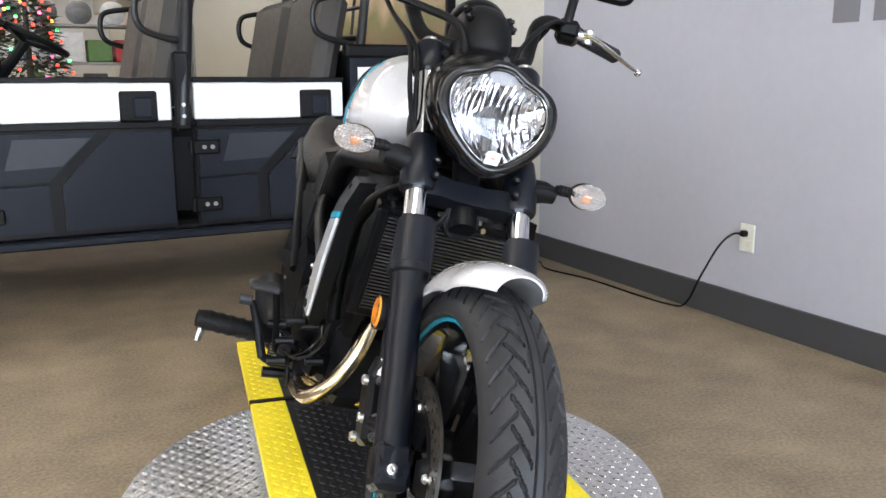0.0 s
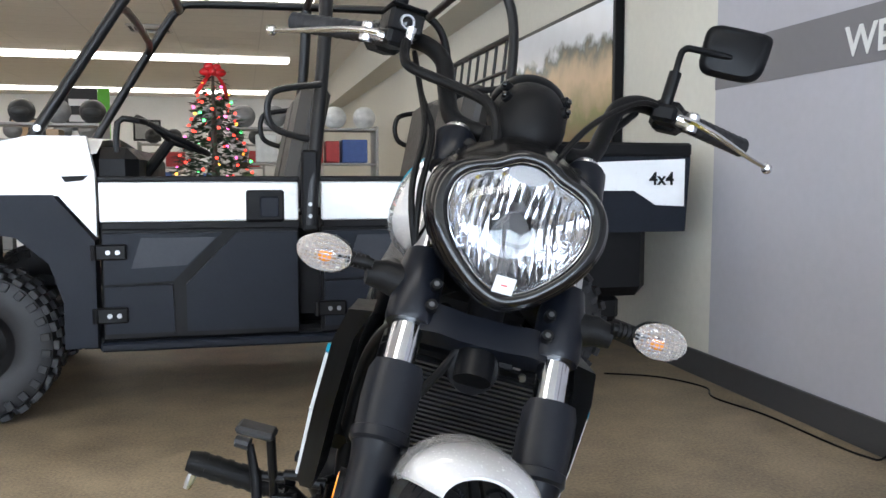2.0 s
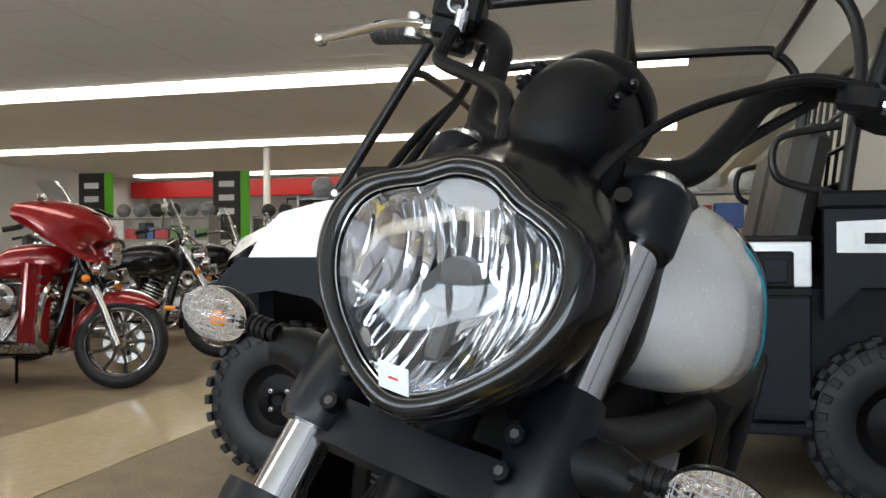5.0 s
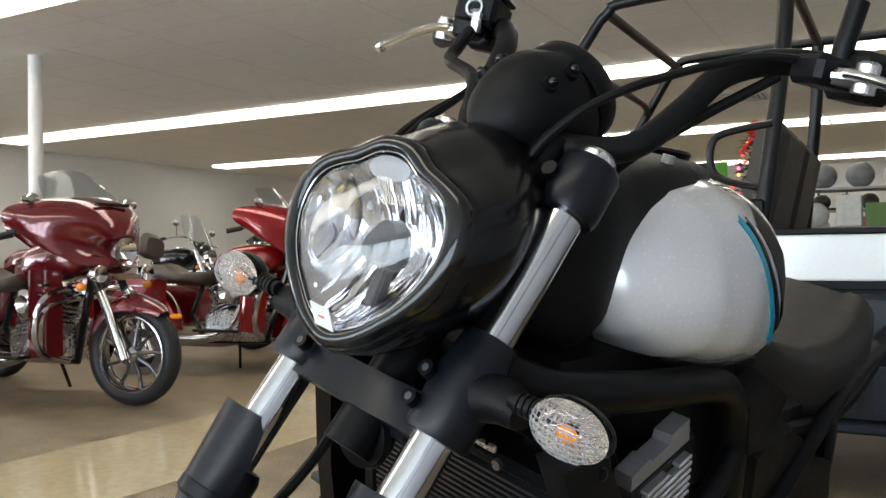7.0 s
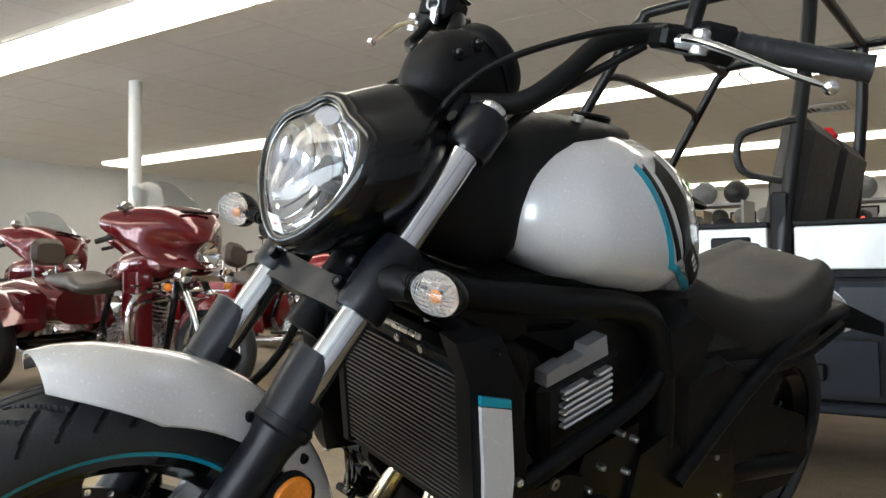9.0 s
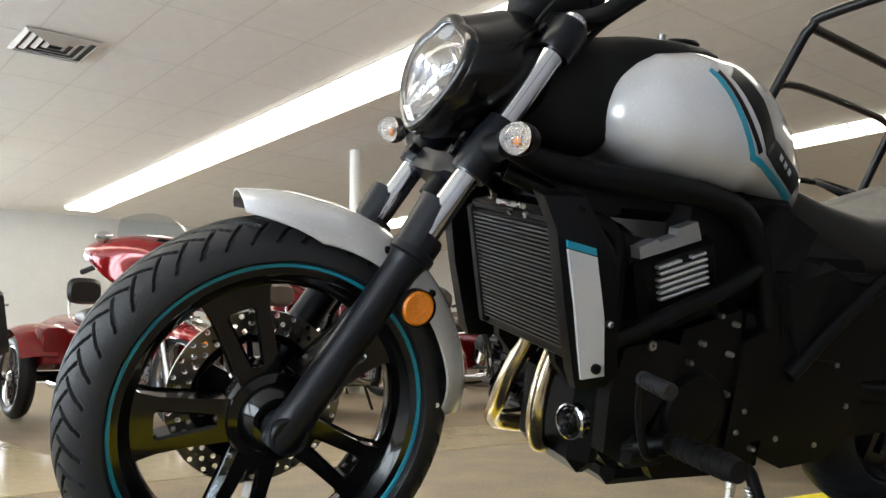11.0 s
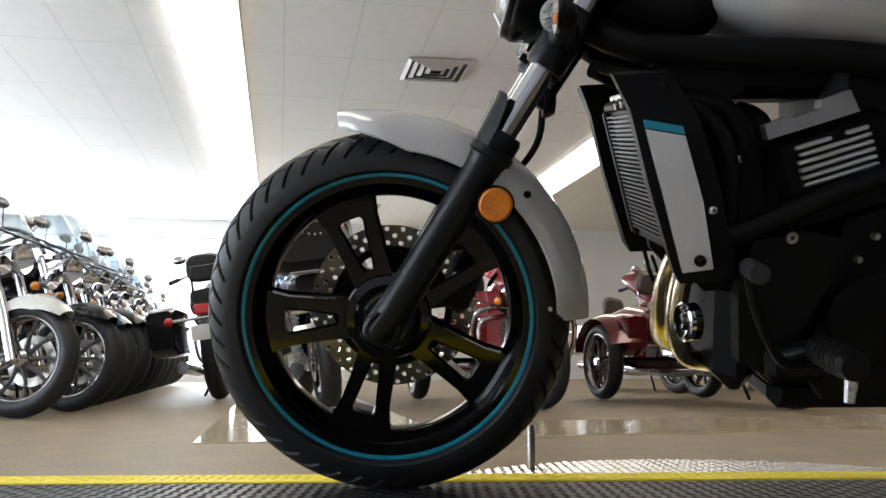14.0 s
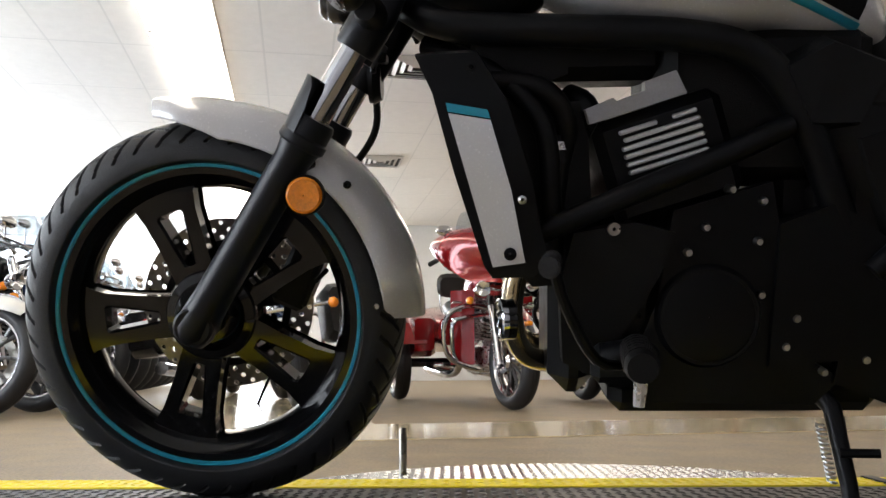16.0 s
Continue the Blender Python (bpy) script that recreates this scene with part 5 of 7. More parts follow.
part("side_horn", Geo().lathe([(0, 0.001), (0.022, 0.001), (0.024, 0.010), (0.020, 0.014), (0.022, 0.022), (0.018, 0.028), (0.0, 0.030)], 28, "x", 0, pose(-0.487, 0.172, 0.337, 0, 0, 12)), GLOSSB, bike, "round black horn with chrome rim")
part("cover_rim", Geo().lathe([(0.014, 0.026), (0.022, 0.0275), (0.020, 0.031), (0.012, 0.030)], 28, "x", 0, pose(-0.487, 0.172, 0.337, 0, 0, 12), True), CHROME, bike)
for pth in ([(-0.60, -0.04, 0.49), (-0.535, -0.045, 0.45), (-0.502, -0.065, 0.365), (-0.500, -0.10, 0.285), (-0.52, -0.140, 0.235), (-0.58, -0.155, 0.215), (-0.80, -0.15, 0.19)],
            [(-0.60, 0.035, 0.49), (-0.535, 0.038, 0.455), (-0.500, 0.045, 0.38), (-0.492, 0.045, 0.305), (-0.512, 0.030, 0.250), (-0.56, -0.01, 0.225), (-0.64, -0.07, 0.212), (-0.80, -0.13, 0.19)]):
    part("exhaust_header", Geo().tube(pth, 0.0180, 16, smooth=6), PIPE, bike, "heat-tinted bronze exhaust header")
muf = part("muffler", Geo().tube([(-0.75, -0.06, 0.17), (-0.95, -0.11, 0.19), (-1.05, -0.16, 0.22), (-1.35, -0.17, 0.26)], [0.03, 0.055, 0.06, 0.05], 20, smooth=4), BLACK, bike, "black low muffler")

part("gearbox", Geo().box((-1.16, -0.13, 0.205), (-0.90, 0.135, 0.56), 0.045), BLACK, eng, "black gearbox casing")
for s in (-1, 1):
    part("sprocket_cover", Geo().prism([(-0.955, 0.235), (-1.03, 0.205), (-1.16, 0.215), (-1.235, 0.27), (-1.25, 0.36), (-1.20, 0.44), (-1.08, 0.47), (-0.99, 0.44)], s * 0.128, s * 0.158, "xz"), BLACK, eng, "black sprocket cover")
    part("belt_guard", Geo().prism([(-1.14, 0.47), (-1.20, 0.24), (-1.62, 0.255), (-1.70, 0.32), (-1.62, 0.43), (-1.36, 0.50)], s * 0.098, s * 0.118, "xz"), MATTE, bike, "black belt guard")
    for bx, bz in ((-1.00, 0.27), (-1.12, 0.25), (-1.20, 0.33), (-1.15, 0.42), (-1.03, 0.40)):
        part("case_bolt", Geo().tube([(bx, s * 0.150, bz), (bx, s * 0.162, bz)], [0.0065, 0.0055], 10), BOLT, eng)

# forward foot controls
for s in (1, -1):
    fc = part("footpeg", Geo().tube([(-0.66, s * 0.215, 0.303), (-0.650, s * 0.245, 0.310), (-0.630, s * 0.385, 0.325), (-0.628, s * 0.402, 0.326)], [0.017, 0.0205, 0.0215, 0.018], 18), MATTE, bike, "black rubber rider footpeg")
    for k in range(6):
        part("peg_rib", Geo().tube([(-0.649 + 0.0034 * k, s * (0.255 + 0.023 * k), 0.311 + 0.0025 * k), (-0.648 + 0.0034 * k, s * (0.266 + 0.023 * k), 0.312 + 0.0025 * k)], 0.0228, 14), MATTE, fc)
    part("feeler", Geo().tube([(-0.629, s * 0.388, 0.307), (-0.626, s * 0.392, 0.277)], [0.009, 0.007], 8), ALU, fc, "bright peg feeler")
    part("peg_bracket", Geo().tube([(-0.60, s * 0.13, 0.27), (-0.63, s * 0.17, 0.28), (-0.66, s * 0.225, 0.304)], [0.026, 0.022, 0.018], 12).box((-0.70, s * 0.16 - 0.02, 0.24), (-0.60, s * 0.16 + 0.02, 0.30), 0.012), BLACK, bike, "black forward-control bracket")
    pd = part("shift_lever" if s > 0 else "brake_pedal", Geo().tube([(-0.655, s * 0.195, 0.275), (-0.60, s * 0.225, 0.29), (-0.555, s * 0.245, 0.37), (-0.535, s * 0.262, 0.436)], 0.008, 10, smooth=4), BLACK, bike, "black foot lever")
    part("toe_rubber", Geo().tube([(-0.535, s * 0.262, 0.436), (-0.523, s * 0.342, 0.439)], 0.013, 12) if s > 0 else Geo().box((-0.56, -0.320, 0.436), (-0.51, -0.255, 0.450), 0.005), RUBBER, pd)
    if s > 0:
        for k in range(6):
            part("toe_rib", Geo().tube([(-0.534 + 0.0016 * k, 0.270 + 0.012 * k, 0.436), (-0.533 + 0.0016 * k, 0.276 + 0.012 * k, 0.4365)], 0.0142, 12), RUBBER, pd)
mc = part("master_cylinder", Geo().box((-0.66, -0.235, 0.25), (-0.60, -0.19, 0.30), 0.008).tube([(-0.60, -0.21, 0.28), (-0.555, -0.215, 0.31)], 0.014, 10).tube([(-0.63, -0.24, 0.23), (-0.63, -0.17, 0.235)], 0.012, 10), BLACK, bike, "rear brake master cylinder")
part("spring", Geo().tube([(-0.60 + 0.008 * math.cos(k * 1.2), -0.23 + 0.008 * math.sin(k * 1.2), 0.27 + 0.0012 * k) for k in range(50)], 0.0018, 5), BOLT, mc)
part("brake_hose", Geo().tube([(-0.58, -0.205, 0.30), (-0.545, -0.20, 0.27), (-0.57, -0.19, 0.23), (-0.64, -0.18, 0.24)], 0.005, 8, smooth=5), MATTE, bike)
# kickstand
kick = part("kickstand", Geo().tube([(-0.93, 0.11, 0.235), (-0.958, 0.150, 0.195), (-0.958, 0.215, 0.105), (-0.952, 0.275, 0.025)], [0.018, 0.014, 0.012, 0.012], 12), BLACK, bike, "black kickstand, down")
part("foot", Geo().box((-0.985, 0.262, 0.012), (-0.925, 0.305, 0.026), 0.004), BLACK, kick)
part("spring", Geo().tube([(-0.934 + 0.006 * math.cos(k * 0.9), 0.165 + 0.0006 * k + 0.006 * math.sin(k * 0.9), 0.178 - 0.0008 * k) for k in range(90)], 0.0018, 5), BOLT, kick, "coiled return spring")
part("tang", Geo().tube([(-0.95, 0.20, 0.145), (-1.0, 0.215, 0.15)], 0.007, 8), BLACK, kick)

# ---- the utility vehicle ----
# own axes: x towards its tail, y across it away from the bike, z up; x = 0 at the front door's hinges
UTV = RM @ pose(-0.088, 3.875, 0)
UW = 1.50
UWHITE = mat("vehicle_white_plastic", (0.80, 0.81, 0.82), 0.3, 0, 8, 0.03, 0, 0.5)
UGREY = mat("vehicle_dark_grey_plastic", (0.010, 0.0125, 0.019), 0.45, 0, 12, 0.12, 0.15, spec=0.16)
UBLACK = mat("vehicle_black_plastic", (0.004, 0.004, 0.0048), 0.48, 0, 20, 0.2, 0.2, spec=0.18)
UTUBE = mat("roll_cage_black", (0.006, 0.006, 0.007), 0.35, 0, 20, 0.15, 0.05, spec=0.35)
USEAT = mat("vehicle_seat_vinyl", (0.035, 0.032, 0.029), 0.55, 0, 30, 0.2, 0.3)
utv = thing("utility_vehicle", UTV, "white and dark grey side-by-side utility vehicle with a roll cage", "utility vehicle")


def carcass(R, w, rim):
    return Geo().lathe([(-w * 0.42, rim), (-w * 0.5, rim + 0.03), (-w * 0.5, R - 0.06), (-w * 0.44, R - 0.028), (0, R - 0.018), (w * 0.44, R - 0.028), (w * 0.5, R - 0.06), (w * 0.5, rim + 0.03), (w * 0.42, rim)], 48, "y")


def block_places(R, w):
    """Where the tread blocks of one tyre sit: crown rows, then the shoulders."""
    crown = [pose(0, 0, 0, 0, -360 / 26 * (k + 0.5 * (j % 2)), 0) @ pose(R - 0.012, yy * w, 0) for k in range(26) for j, yy in enumerate((-0.42, -0.14, 0.14, 0.42))]
    return crown, [pose(0, 0, 0, 0, -360 / 26 * (k + 0.5), 0) @ pose(R - 0.042, sgn * 0.5 * w, 0) for k in range(26) for sgn in (-1, 1)]


w0 = None
for x in (-0.54, 1.86):
    for y in (0.14, UW - 0.14):
        wh = part("wheel", Geo().lathe([(-0.08, 0.05), (-0.06, 0.11), (-0.085, 0.155), (-0.10, 0.165), (0.10, 0.165), (0.085, 0.155), (0.0, 0.145), (0.0, 0.05), (-0.02, 0.03), (-0.02, 0.001)], 36, "y"), UBLACK, utv, "black steel wheel with knobbly tyre")
        wh.matrix_local = pose(x, y, 0.325) if y < 1 else pose(x, y, 0.325, 0, 0, 180)
        if w0 is None:
            w0 = (mesh("tyre", carcass(0.325, 0.24, 0.155), RUBBER), mesh("lug_nut", Geo().lathe([(0, 0.001), (-0.016, 0.006), (-0.014, 0.011), (0, 0.012)], 6, "y"), BOLT),
                  mesh("tread_block", Geo().box((-0.012, -0.024, -0.020), (0.012, 0.024, 0.020), 0.003), RUBBER), mesh("shoulder_block", Geo().box((-0.028, -0.006, -0.016), (0.010, 0.006, 0.016), 0.003), RUBBER))
        t = new("tyre", w0[0])
        t.parent = wh
        for me_, nm_, spots in zip(w0[2:], ("tread_block", "shoulder_block"), block_places(0.325, 0.24)):
            for sp in spots:
                o = new(nm_, me_)
                o.parent = t
                o.matrix_local = sp
        for k in range(4):
            ln = new("lug_nut", w0[1])
            ln.parent = wh
            ln.matrix_local = pose(0.055 * math.cos(radians(45 + 90 * k)), -0.066, 0.055 * math.sin(radians(45 + 90 * k)))
        part("hub_cap", Geo().lathe([(-0.088, 0.001), (-0.088, 0.022), (-0.080, 0.030), (-0.060, 0.034), (-0.058, 0.118), (-0.040, 0.122)], 28, "y"), UBLACK, wh)

part("chassis", Geo().box((-0.80, 0.22, 0.28), (2.35, UW - 0.22, 0.42), 0.03).box((-0.15, 0.06, 0.29), (1.45, UW - 0.06, 0.36), 0.02), UBLACK, utv)
# nose: hood, front fascia, fenders
part("hood", Geo().loft([[(-0.86, y, 0.92 + 0.10 * b) for y, b in ((0.22, 0), (0.35, 1), (0.75, 1.3), (1.15, 1), (1.28, 0))],
                         [(-0.62, y, 1.02 + 0.08 * b) for y, b in ((0.08, 0), (0.25, 1), (0.75, 1.4), (1.25, 1), (1.42, 0))],
                         [(-0.30, y, 1.10 + 0.07 * b) for y, b in ((0.04, 0), (0.2, 1), (0.75, 1.4), (1.3, 1), (1.46, 0))],
                         [(-0.05, y, 1.10 + 0.06 * b) for y, b in ((0.03, 0), (0.2, 1), (0.75, 1.4), (1.3, 1), (1.47, 0))]], False, closed=False), UWHITE, utv, "white hood", angle=50)
part("nose", Geo().box((-0.90, 0.30, 0.50), (-0.70, 1.20, 0.98), 0.05), UGREY, utv, "dark grey front fascia with headlights")
for y in (0.33, 1.05):
    part("headlight", Geo().box((-0.915, y, 0.80), (-0.885, y + 0.14, 0.90), 0.012), CLEAR, utv)
for y, s in ((0.0, 1), (UW, -1)):
    side = Geo()
    side.prism([(-0.66, 0.93), (-0.58, 1.06), (-0.50, 1.125), (-0.30, 1.17), (-0.09, 1.17), (-0.06, 1.02), (-0.06, 0.76), (-0.20, 0.93)], y + s * 0.022, y + s * 0.07)
    part("front_quarter", side, UWHITE, utv, "white front quarter panel")
    part("fender", Geo().prism([(-0.86, 0.70), (-0.83, 0.80), (-0.68, 0.935), (-0.22, 0.935), (-0.065, 0.75), (-0.065, 0.31), (-0.19, 0.31), (-0.19, 0.50), (-0.24, 0.66), (-0.36, 0.765), (-0.54, 0.80), (-0.70, 0.77), (-0.80, 0.68)], y + s * 0.0, y + s * 0.12), UGREY, utv, "dark grey wheel arch")
    part("headlight_slot", Geo().prism([(-0.185, 1.008), (-0.085, 1.012), (-0.105, 0.992), (-0.17, 0.985)], y + s * 0.014, y + s * 0.03), UBLACK, utv)
    # doors
    for k, (x0, x1) in enumerate(((-0.05, 0.755), (0.845, 1.56))):
        d = part("door", Geo().box((x0, y + s * 0.03 if s > 0 else y - 0.07, 0.33), (x1, y + 0.07 if s > 0 else y - 0.03, 0.80), 0.008), UBLACK, utv, "dark grey door with white upper panel")
        a, b = sorted((y + s * 0.004, y + s * 0.06))
        part("upper_panel", Geo().box((x0 + 0.004, a, 0.822), (x1 - 0.004, b, 0.985), 0.006), UWHITE, d, "white upper door panel")
        part("top_rail", Geo().box((x0, *(sorted((y - s * 0.0, y + s * 0.065)))[:1], 0.987), (x1, sorted((y, y + s * 0.065))[1], 1.008), 0.004), UBLACK, d)
        part("mid_rail", Geo().box((x0 + 0.01, sorted((y + s * 0.01, y + s * 0.06))[0], 0.790), (x1, sorted((y + s * 0.01, y + s * 0.06))[1], 0.821), 0.004), UBLACK, d)
        c, e = sorted((y + s * 0.012, y + s * 0.03))
        part("lower_panel", Geo().prism([(x0 + 0.545, 0.775), (x0 + 0.335, 0.56), (x0 + 0.335, 0.36), (x1 - 0.01, 0.36), (x1 - 0.01, 0.775)], c, e), UGREY, d)
        part("lower_panel", Geo().prism([(x0 + 0.015, 0.775), (x0 + 0.485, 0.775), (x0 + 0.285, 0.575), (x0 + 0.015, 0.565)], c, e), UGREY, d)
        part("lower_panel", Geo().prism([(x0 + 0.015, 0.555), (x0 + 0.280, 0.560), (x0 + 0.285, 0.36), (x0 + 0.015, 0.36)], c + 0.002, e), UGREY, d)
        part("recess", Geo().prism([(x0 + 0.16, 0.755), (x0 + 0.46, 0.755), (x0 + 0.34, 0.64), (x0 + 0.12, 0.63)], c - s * 0.003, e), mat("door_recess_grey", (0.022, 0.0255, 0.034), 0.42, 0, 12, 0.1, 0.1, spec=0.3) if (k, s) == (0, 1) else bpy.data.materials["door_recess_grey"], d)
        h = part("latch", Geo().box((x1 - 0.225, sorted((y - s * 0.004, y + s * 0.02))[0], 0.815), (x1 - 0.06, sorted((y - s * 0.004, y + s * 0.02))[1], 0.955), 0.015), UBLACK, d, "black recessed door latch")
        part("paddle", Geo().box((x1 - 0.165, sorted((y - s * 0.014, y))[0], 0.835), (x1 - 0.085, sorted((y - s * 0.014, y))[1], 0.925), 0.012), UGREY, h)
        for z in (0.70, 0.44):
            hi = part("hinge", Geo().box((x0 - 0.02, sorted((y - s * 0.012, y + s * 0.02))[0], z - 0.032), (x0 + 0.105, sorted((y - s * 0.012, y + s * 0.02))[1], z + 0.032), 0.006).tube([(x0 - 0.02, y - s * 0.008, z - 0.03), (x0 - 0.02, y - s * 0.008, z + 0.03)], 0.012, 10), UBLACK, d, "black door hinge with two bolts")
            for q in (0.035, 0.072):
                part("hinge_bolt", Geo().tube([(x0 + q, y - s * 0.010, z), (x0 + q, y - s * 0.018, z)], 0.010, 8), BOLT, hi)
    part("sill", Geo().box((-0.06, sorted((y + s * 0.01, y + s * 0.10))[0], 0.285), (1.56, sorted((y + s * 0.01, y + s * 0.10))[1], 0.325), 0.01), UGREY, utv)
    # bed side
    part("bed_side", Geo().prism([(1.64, 1.055), (2.57, 1.09), (2.57, 0.865), (2.42, 0.872), (2.31, 0.940), (1.64, 0.945)], y + s * 0.012, y + s * 0.05), UWHITE, utv, "white cargo bed side panel")
    part("bed_side_lower", Geo().prism([(1.60, 1.16), (2.585, 1.165), (2.60, 1.09), (2.58, 0.745), (2.19, 0.745), (2.06, 0.82), (1.72, 0.82), (1.60, 0.70)], y + s * 0.016, y + s * 0.06), UGREY, utv, "dark grey cargo bed side")
    part("bed_rail", Geo().box((1.58, sorted((y - s * 0.004, y + s * 0.07))[0], 1.10), (2.60, sorted((y - s * 0.004, y + s * 0.07))[1], 1.165), 0.012), UBLACK, utv)
    part("badge", Geo().box((1.73, sorted((y + s * 0.008, y + s * 0.02))[0], 0.975), (2.03, sorted((y + s * 0.008, y + s * 0.02))[1], 1.015), 0.0), UBLACK, utv, "plain dark bar in place of a maker's name")
    # roll cage
    part("a_pillar", Geo().tube([(-0.29, y + s * 0.08, 1.16), (-0.27, y + s * 0.08, 1.21), (0.10, y + s * 0.14, 1.80), (0.20, y + s * 0.15, 1.925), (0.35, y + s * 0.15, 1.965), (1.45, y + s * 0.15, 1.975), (1.62, y + s * 0.15, 1.945), (1.72, y + s * 0.13, 1.82), (1.74, y + s * 0.10, 1.60), (1.68, y + s * 0.06, 1.20), (1.62, y + s * 0.05, 0.80)], 0.024, 12, smooth=4), UTUBE, utv, "bent black roll cage side tube")
    part("b_pillar", Geo().tube([(0.80, y + s * 0.01, 0.80), (0.82, y + s * 0.02, 1.05), (0.88, y + s * 0.10, 1.60), (0.90, y + s * 0.15, 1.96)], 0.030, 12, smooth=4), UTUBE, utv)
    part("pillar_plate", Geo().box((0.765, sorted((y - s * 0.012, y + s * 0.03))[0], 0.775), (0.835, sorted((y - s * 0.012, y + s * 0.03))[1], 1.12), 0.01), UBLACK, utv)
    for z in (0.84, 0.89):
        part("pillar_bolt", Geo().tube([(0.80, y - s * 0.010, z), (0.80, y - s * 0.020, z)], 0.009, 8), BOLT, utv)
    for x0 in (0.80, 1.60):
        part("hip_bar", Geo().tube([(x0 + 0.06, y + s * 0.04, 1.40), (x0 - 0.12, y + s * 0.05, 1.375), (x0 - 0.165, y + s * 0.05, 1.33), (x0 - 0.165, y + s * 0.05, 1.25), (x0 - 0.12, y + s * 0.05, 1.20), (x0 + 0.03, y + s * 0.04, 1.16)], 0.015, 10, smooth=4), UTUBE, utv, "black hip restraint bar")
    part("cage_bolt", Geo().tube([(-0.27, y + s * 0.05, 1.20), (-0.27, y + s * 0.03, 1.20)], 0.014, 8), BOLT, utv)
for x, z in ((0.20, 1.925), (0.90, 1.97), (1.62, 1.945)):
    part("cross_tube", Geo().tube([(x, 0.15, z), (x, UW - 0.15, z)], 0.022, 12), UTUBE, utv)
part("windscreen_tube", Geo().tube([(0.02, 0.13, 1.68), (0.05, 0.3, 1.72), (0.05, UW - 0.3, 1.72), (0.02, UW - 0.13, 1.68)], 0.018, 10, smooth=3), UTUBE, utv)
# bed floor, ends and rear screen
part("bed_subframe", Geo().box((1.50, 0.12, 0.42), (2.45, UW - 0.12, 0.86), 0.05).box((0.10, 0.12, 0.36), (1.55, UW - 0.12, 0.78), 0.04), UBLACK, utv, "black chassis and engine bay")
part("bed_floor", Geo().box((1.62, 0.05, 0.86), (2.57, UW - 0.05, 0.90), 0.01), UBLACK, utv)
part("tailgate", Geo().box((2.55, 0.05, 0.76), (2.60, UW - 0.05, 1.14), 0.015), UGREY, utv)
part("bed_front", Geo().box((1.62, 0.05, 0.88), (1.66, UW - 0.05, 1.14), 0.01), UBLACK, utv)
sc = part("rear_screen", Geo().tube([(1.70, 0.12, 1.20), (1.76, 0.14, 1.66), (1.76, UW - 0.14, 1.66), (1.70, UW - 0.12, 1.20), (1.70, 0.12, 1.20)], 0.016, 8), UTUBE, utv, "black barred rear cab screen")
for k in range(7):
    yy = 0.26 + k * (UW - 0.52) / 6
    part("screen_bar", Geo().tube([(1.705, yy, 1.20), (1.76, yy, 1.66)], 0.008, 8), UTUBE, sc)
for k in range(2):
    part("screen_bar", Geo().tube([(1.72 + 0.02 * k, 0.13, 1.35 + 0.15 * k), (1.72 + 0.02 * k, UW - 0.13, 1.35 + 0.15 * k)], 0.010, 8), UTUBE, sc)
# cab: seats, wheel, dash
for x in (0.48, 1.22):
    for y0, y1 in ((0.10, 0.70), (0.78, 1.40)):
        se = part("seat", Geo().box((x - 0.22, y0, 0.78), (x + 0.24, y1, 0.92), 0.05), USEAT, utv, "dark vinyl bench seat")
        part("backrest", Geo().box((-0.06, y0, 0.0), (0.07, y1, 0.58), 0.05, 0, pose(x + 0.25, 0, 0.86, 0, 12, 0)), USEAT, se)
part("dashboard", Geo().box((-0.10, 0.08, 0.92), (0.10, UW - 0.08, 1.13), 0.05), UBLACK, utv)
part("dash_grab", Geo().tube([(0.02, 0.12, 1.02), (0.02, 0.12, 1.23), (0.10, 0.14, 1.24), (0.12, 0.24, 1.24)], 0.013, 10, smooth=3), UTUBE, utv)
stw = part("steering_wheel", Geo().tube([(0.17 * math.cos(2 * math.pi * k / 32), 0.17 * math.sin(2 * math.pi * k / 32), 0) for k in range(33)], 0.014, 10, False), UBLACK, utv, "black steering wheel")
stw.matrix_local = pose(0.22, 0.40, 1.19, 0, 28, 0)
for k in range(3):
    part("wheel_spoke", Geo().tube([(0, 0, -0.03), (0.165 * math.cos(2.1 * k), 0.165 * math.sin(2.1 * k), 0)], 0.012, 8), UBLACK, stw)
part("steering_column", Geo().tube([(0.05, 0.40, 0.95), (0.21, 0.40, 1.17)], 0.025, 10), UBLACK, utv)
# lettering on the bed
fc = bpy.data.curves.new("model_lettering", "FONT")
fc.body, fc.size, fc.extrude, fc.offset = "4x4", 0.085, 0.001, 0.002
fc.materials.append(UBLACK)
lt = new("model_lettering", fc)
lt.parent = utv
lt.matrix_local = pose(2.385, 0.009, 0.968, 90, 0, 0)
lt["label"] = "dark 4x4 lettering on the white panel"

# ---- parked motorcycles ----
CHROMED = mat("bright_chrome", (0.58, 0.58, 0.60), 0.12, 1.0, 30, 0.08)
REDP = mat("candy_red_paint", (0.25, 0.005, 0.007), 0.16, 0.25, 80, 0.1, 0, 1.0)
MAROON = mat("dark_maroon_paint", (0.13, 0.004, 0.008), 0.16, 0.25, 80, 0.1, 0, 1.0)
BLUEP = mat("dark_blue_paint", (0.012, 0.03, 0.09), 0.16, 0.25, 80, 0.1, 0, 1.0)
CREAMP = mat("off_white_paint", (0.62, 0.61, 0.57), 0.2, 0, 40, 0.05, 0, 0.8)
BLACKP = mat("deep_black_paint", (0.006, 0.006, 0.007), 0.2, 0, 40, 0.1, 0, 0.3, spec=0.3)
LEATHER = mat("black_leather", (0.008, 0.0075, 0.007), 0.38, 0, 60, 0.3, 0.5, spec=0.35)
TANLEA = mat("brown_seat_leather", (0.07, 0.052, 0.040), 0.5, 0, 60, 0.2, 0.4)
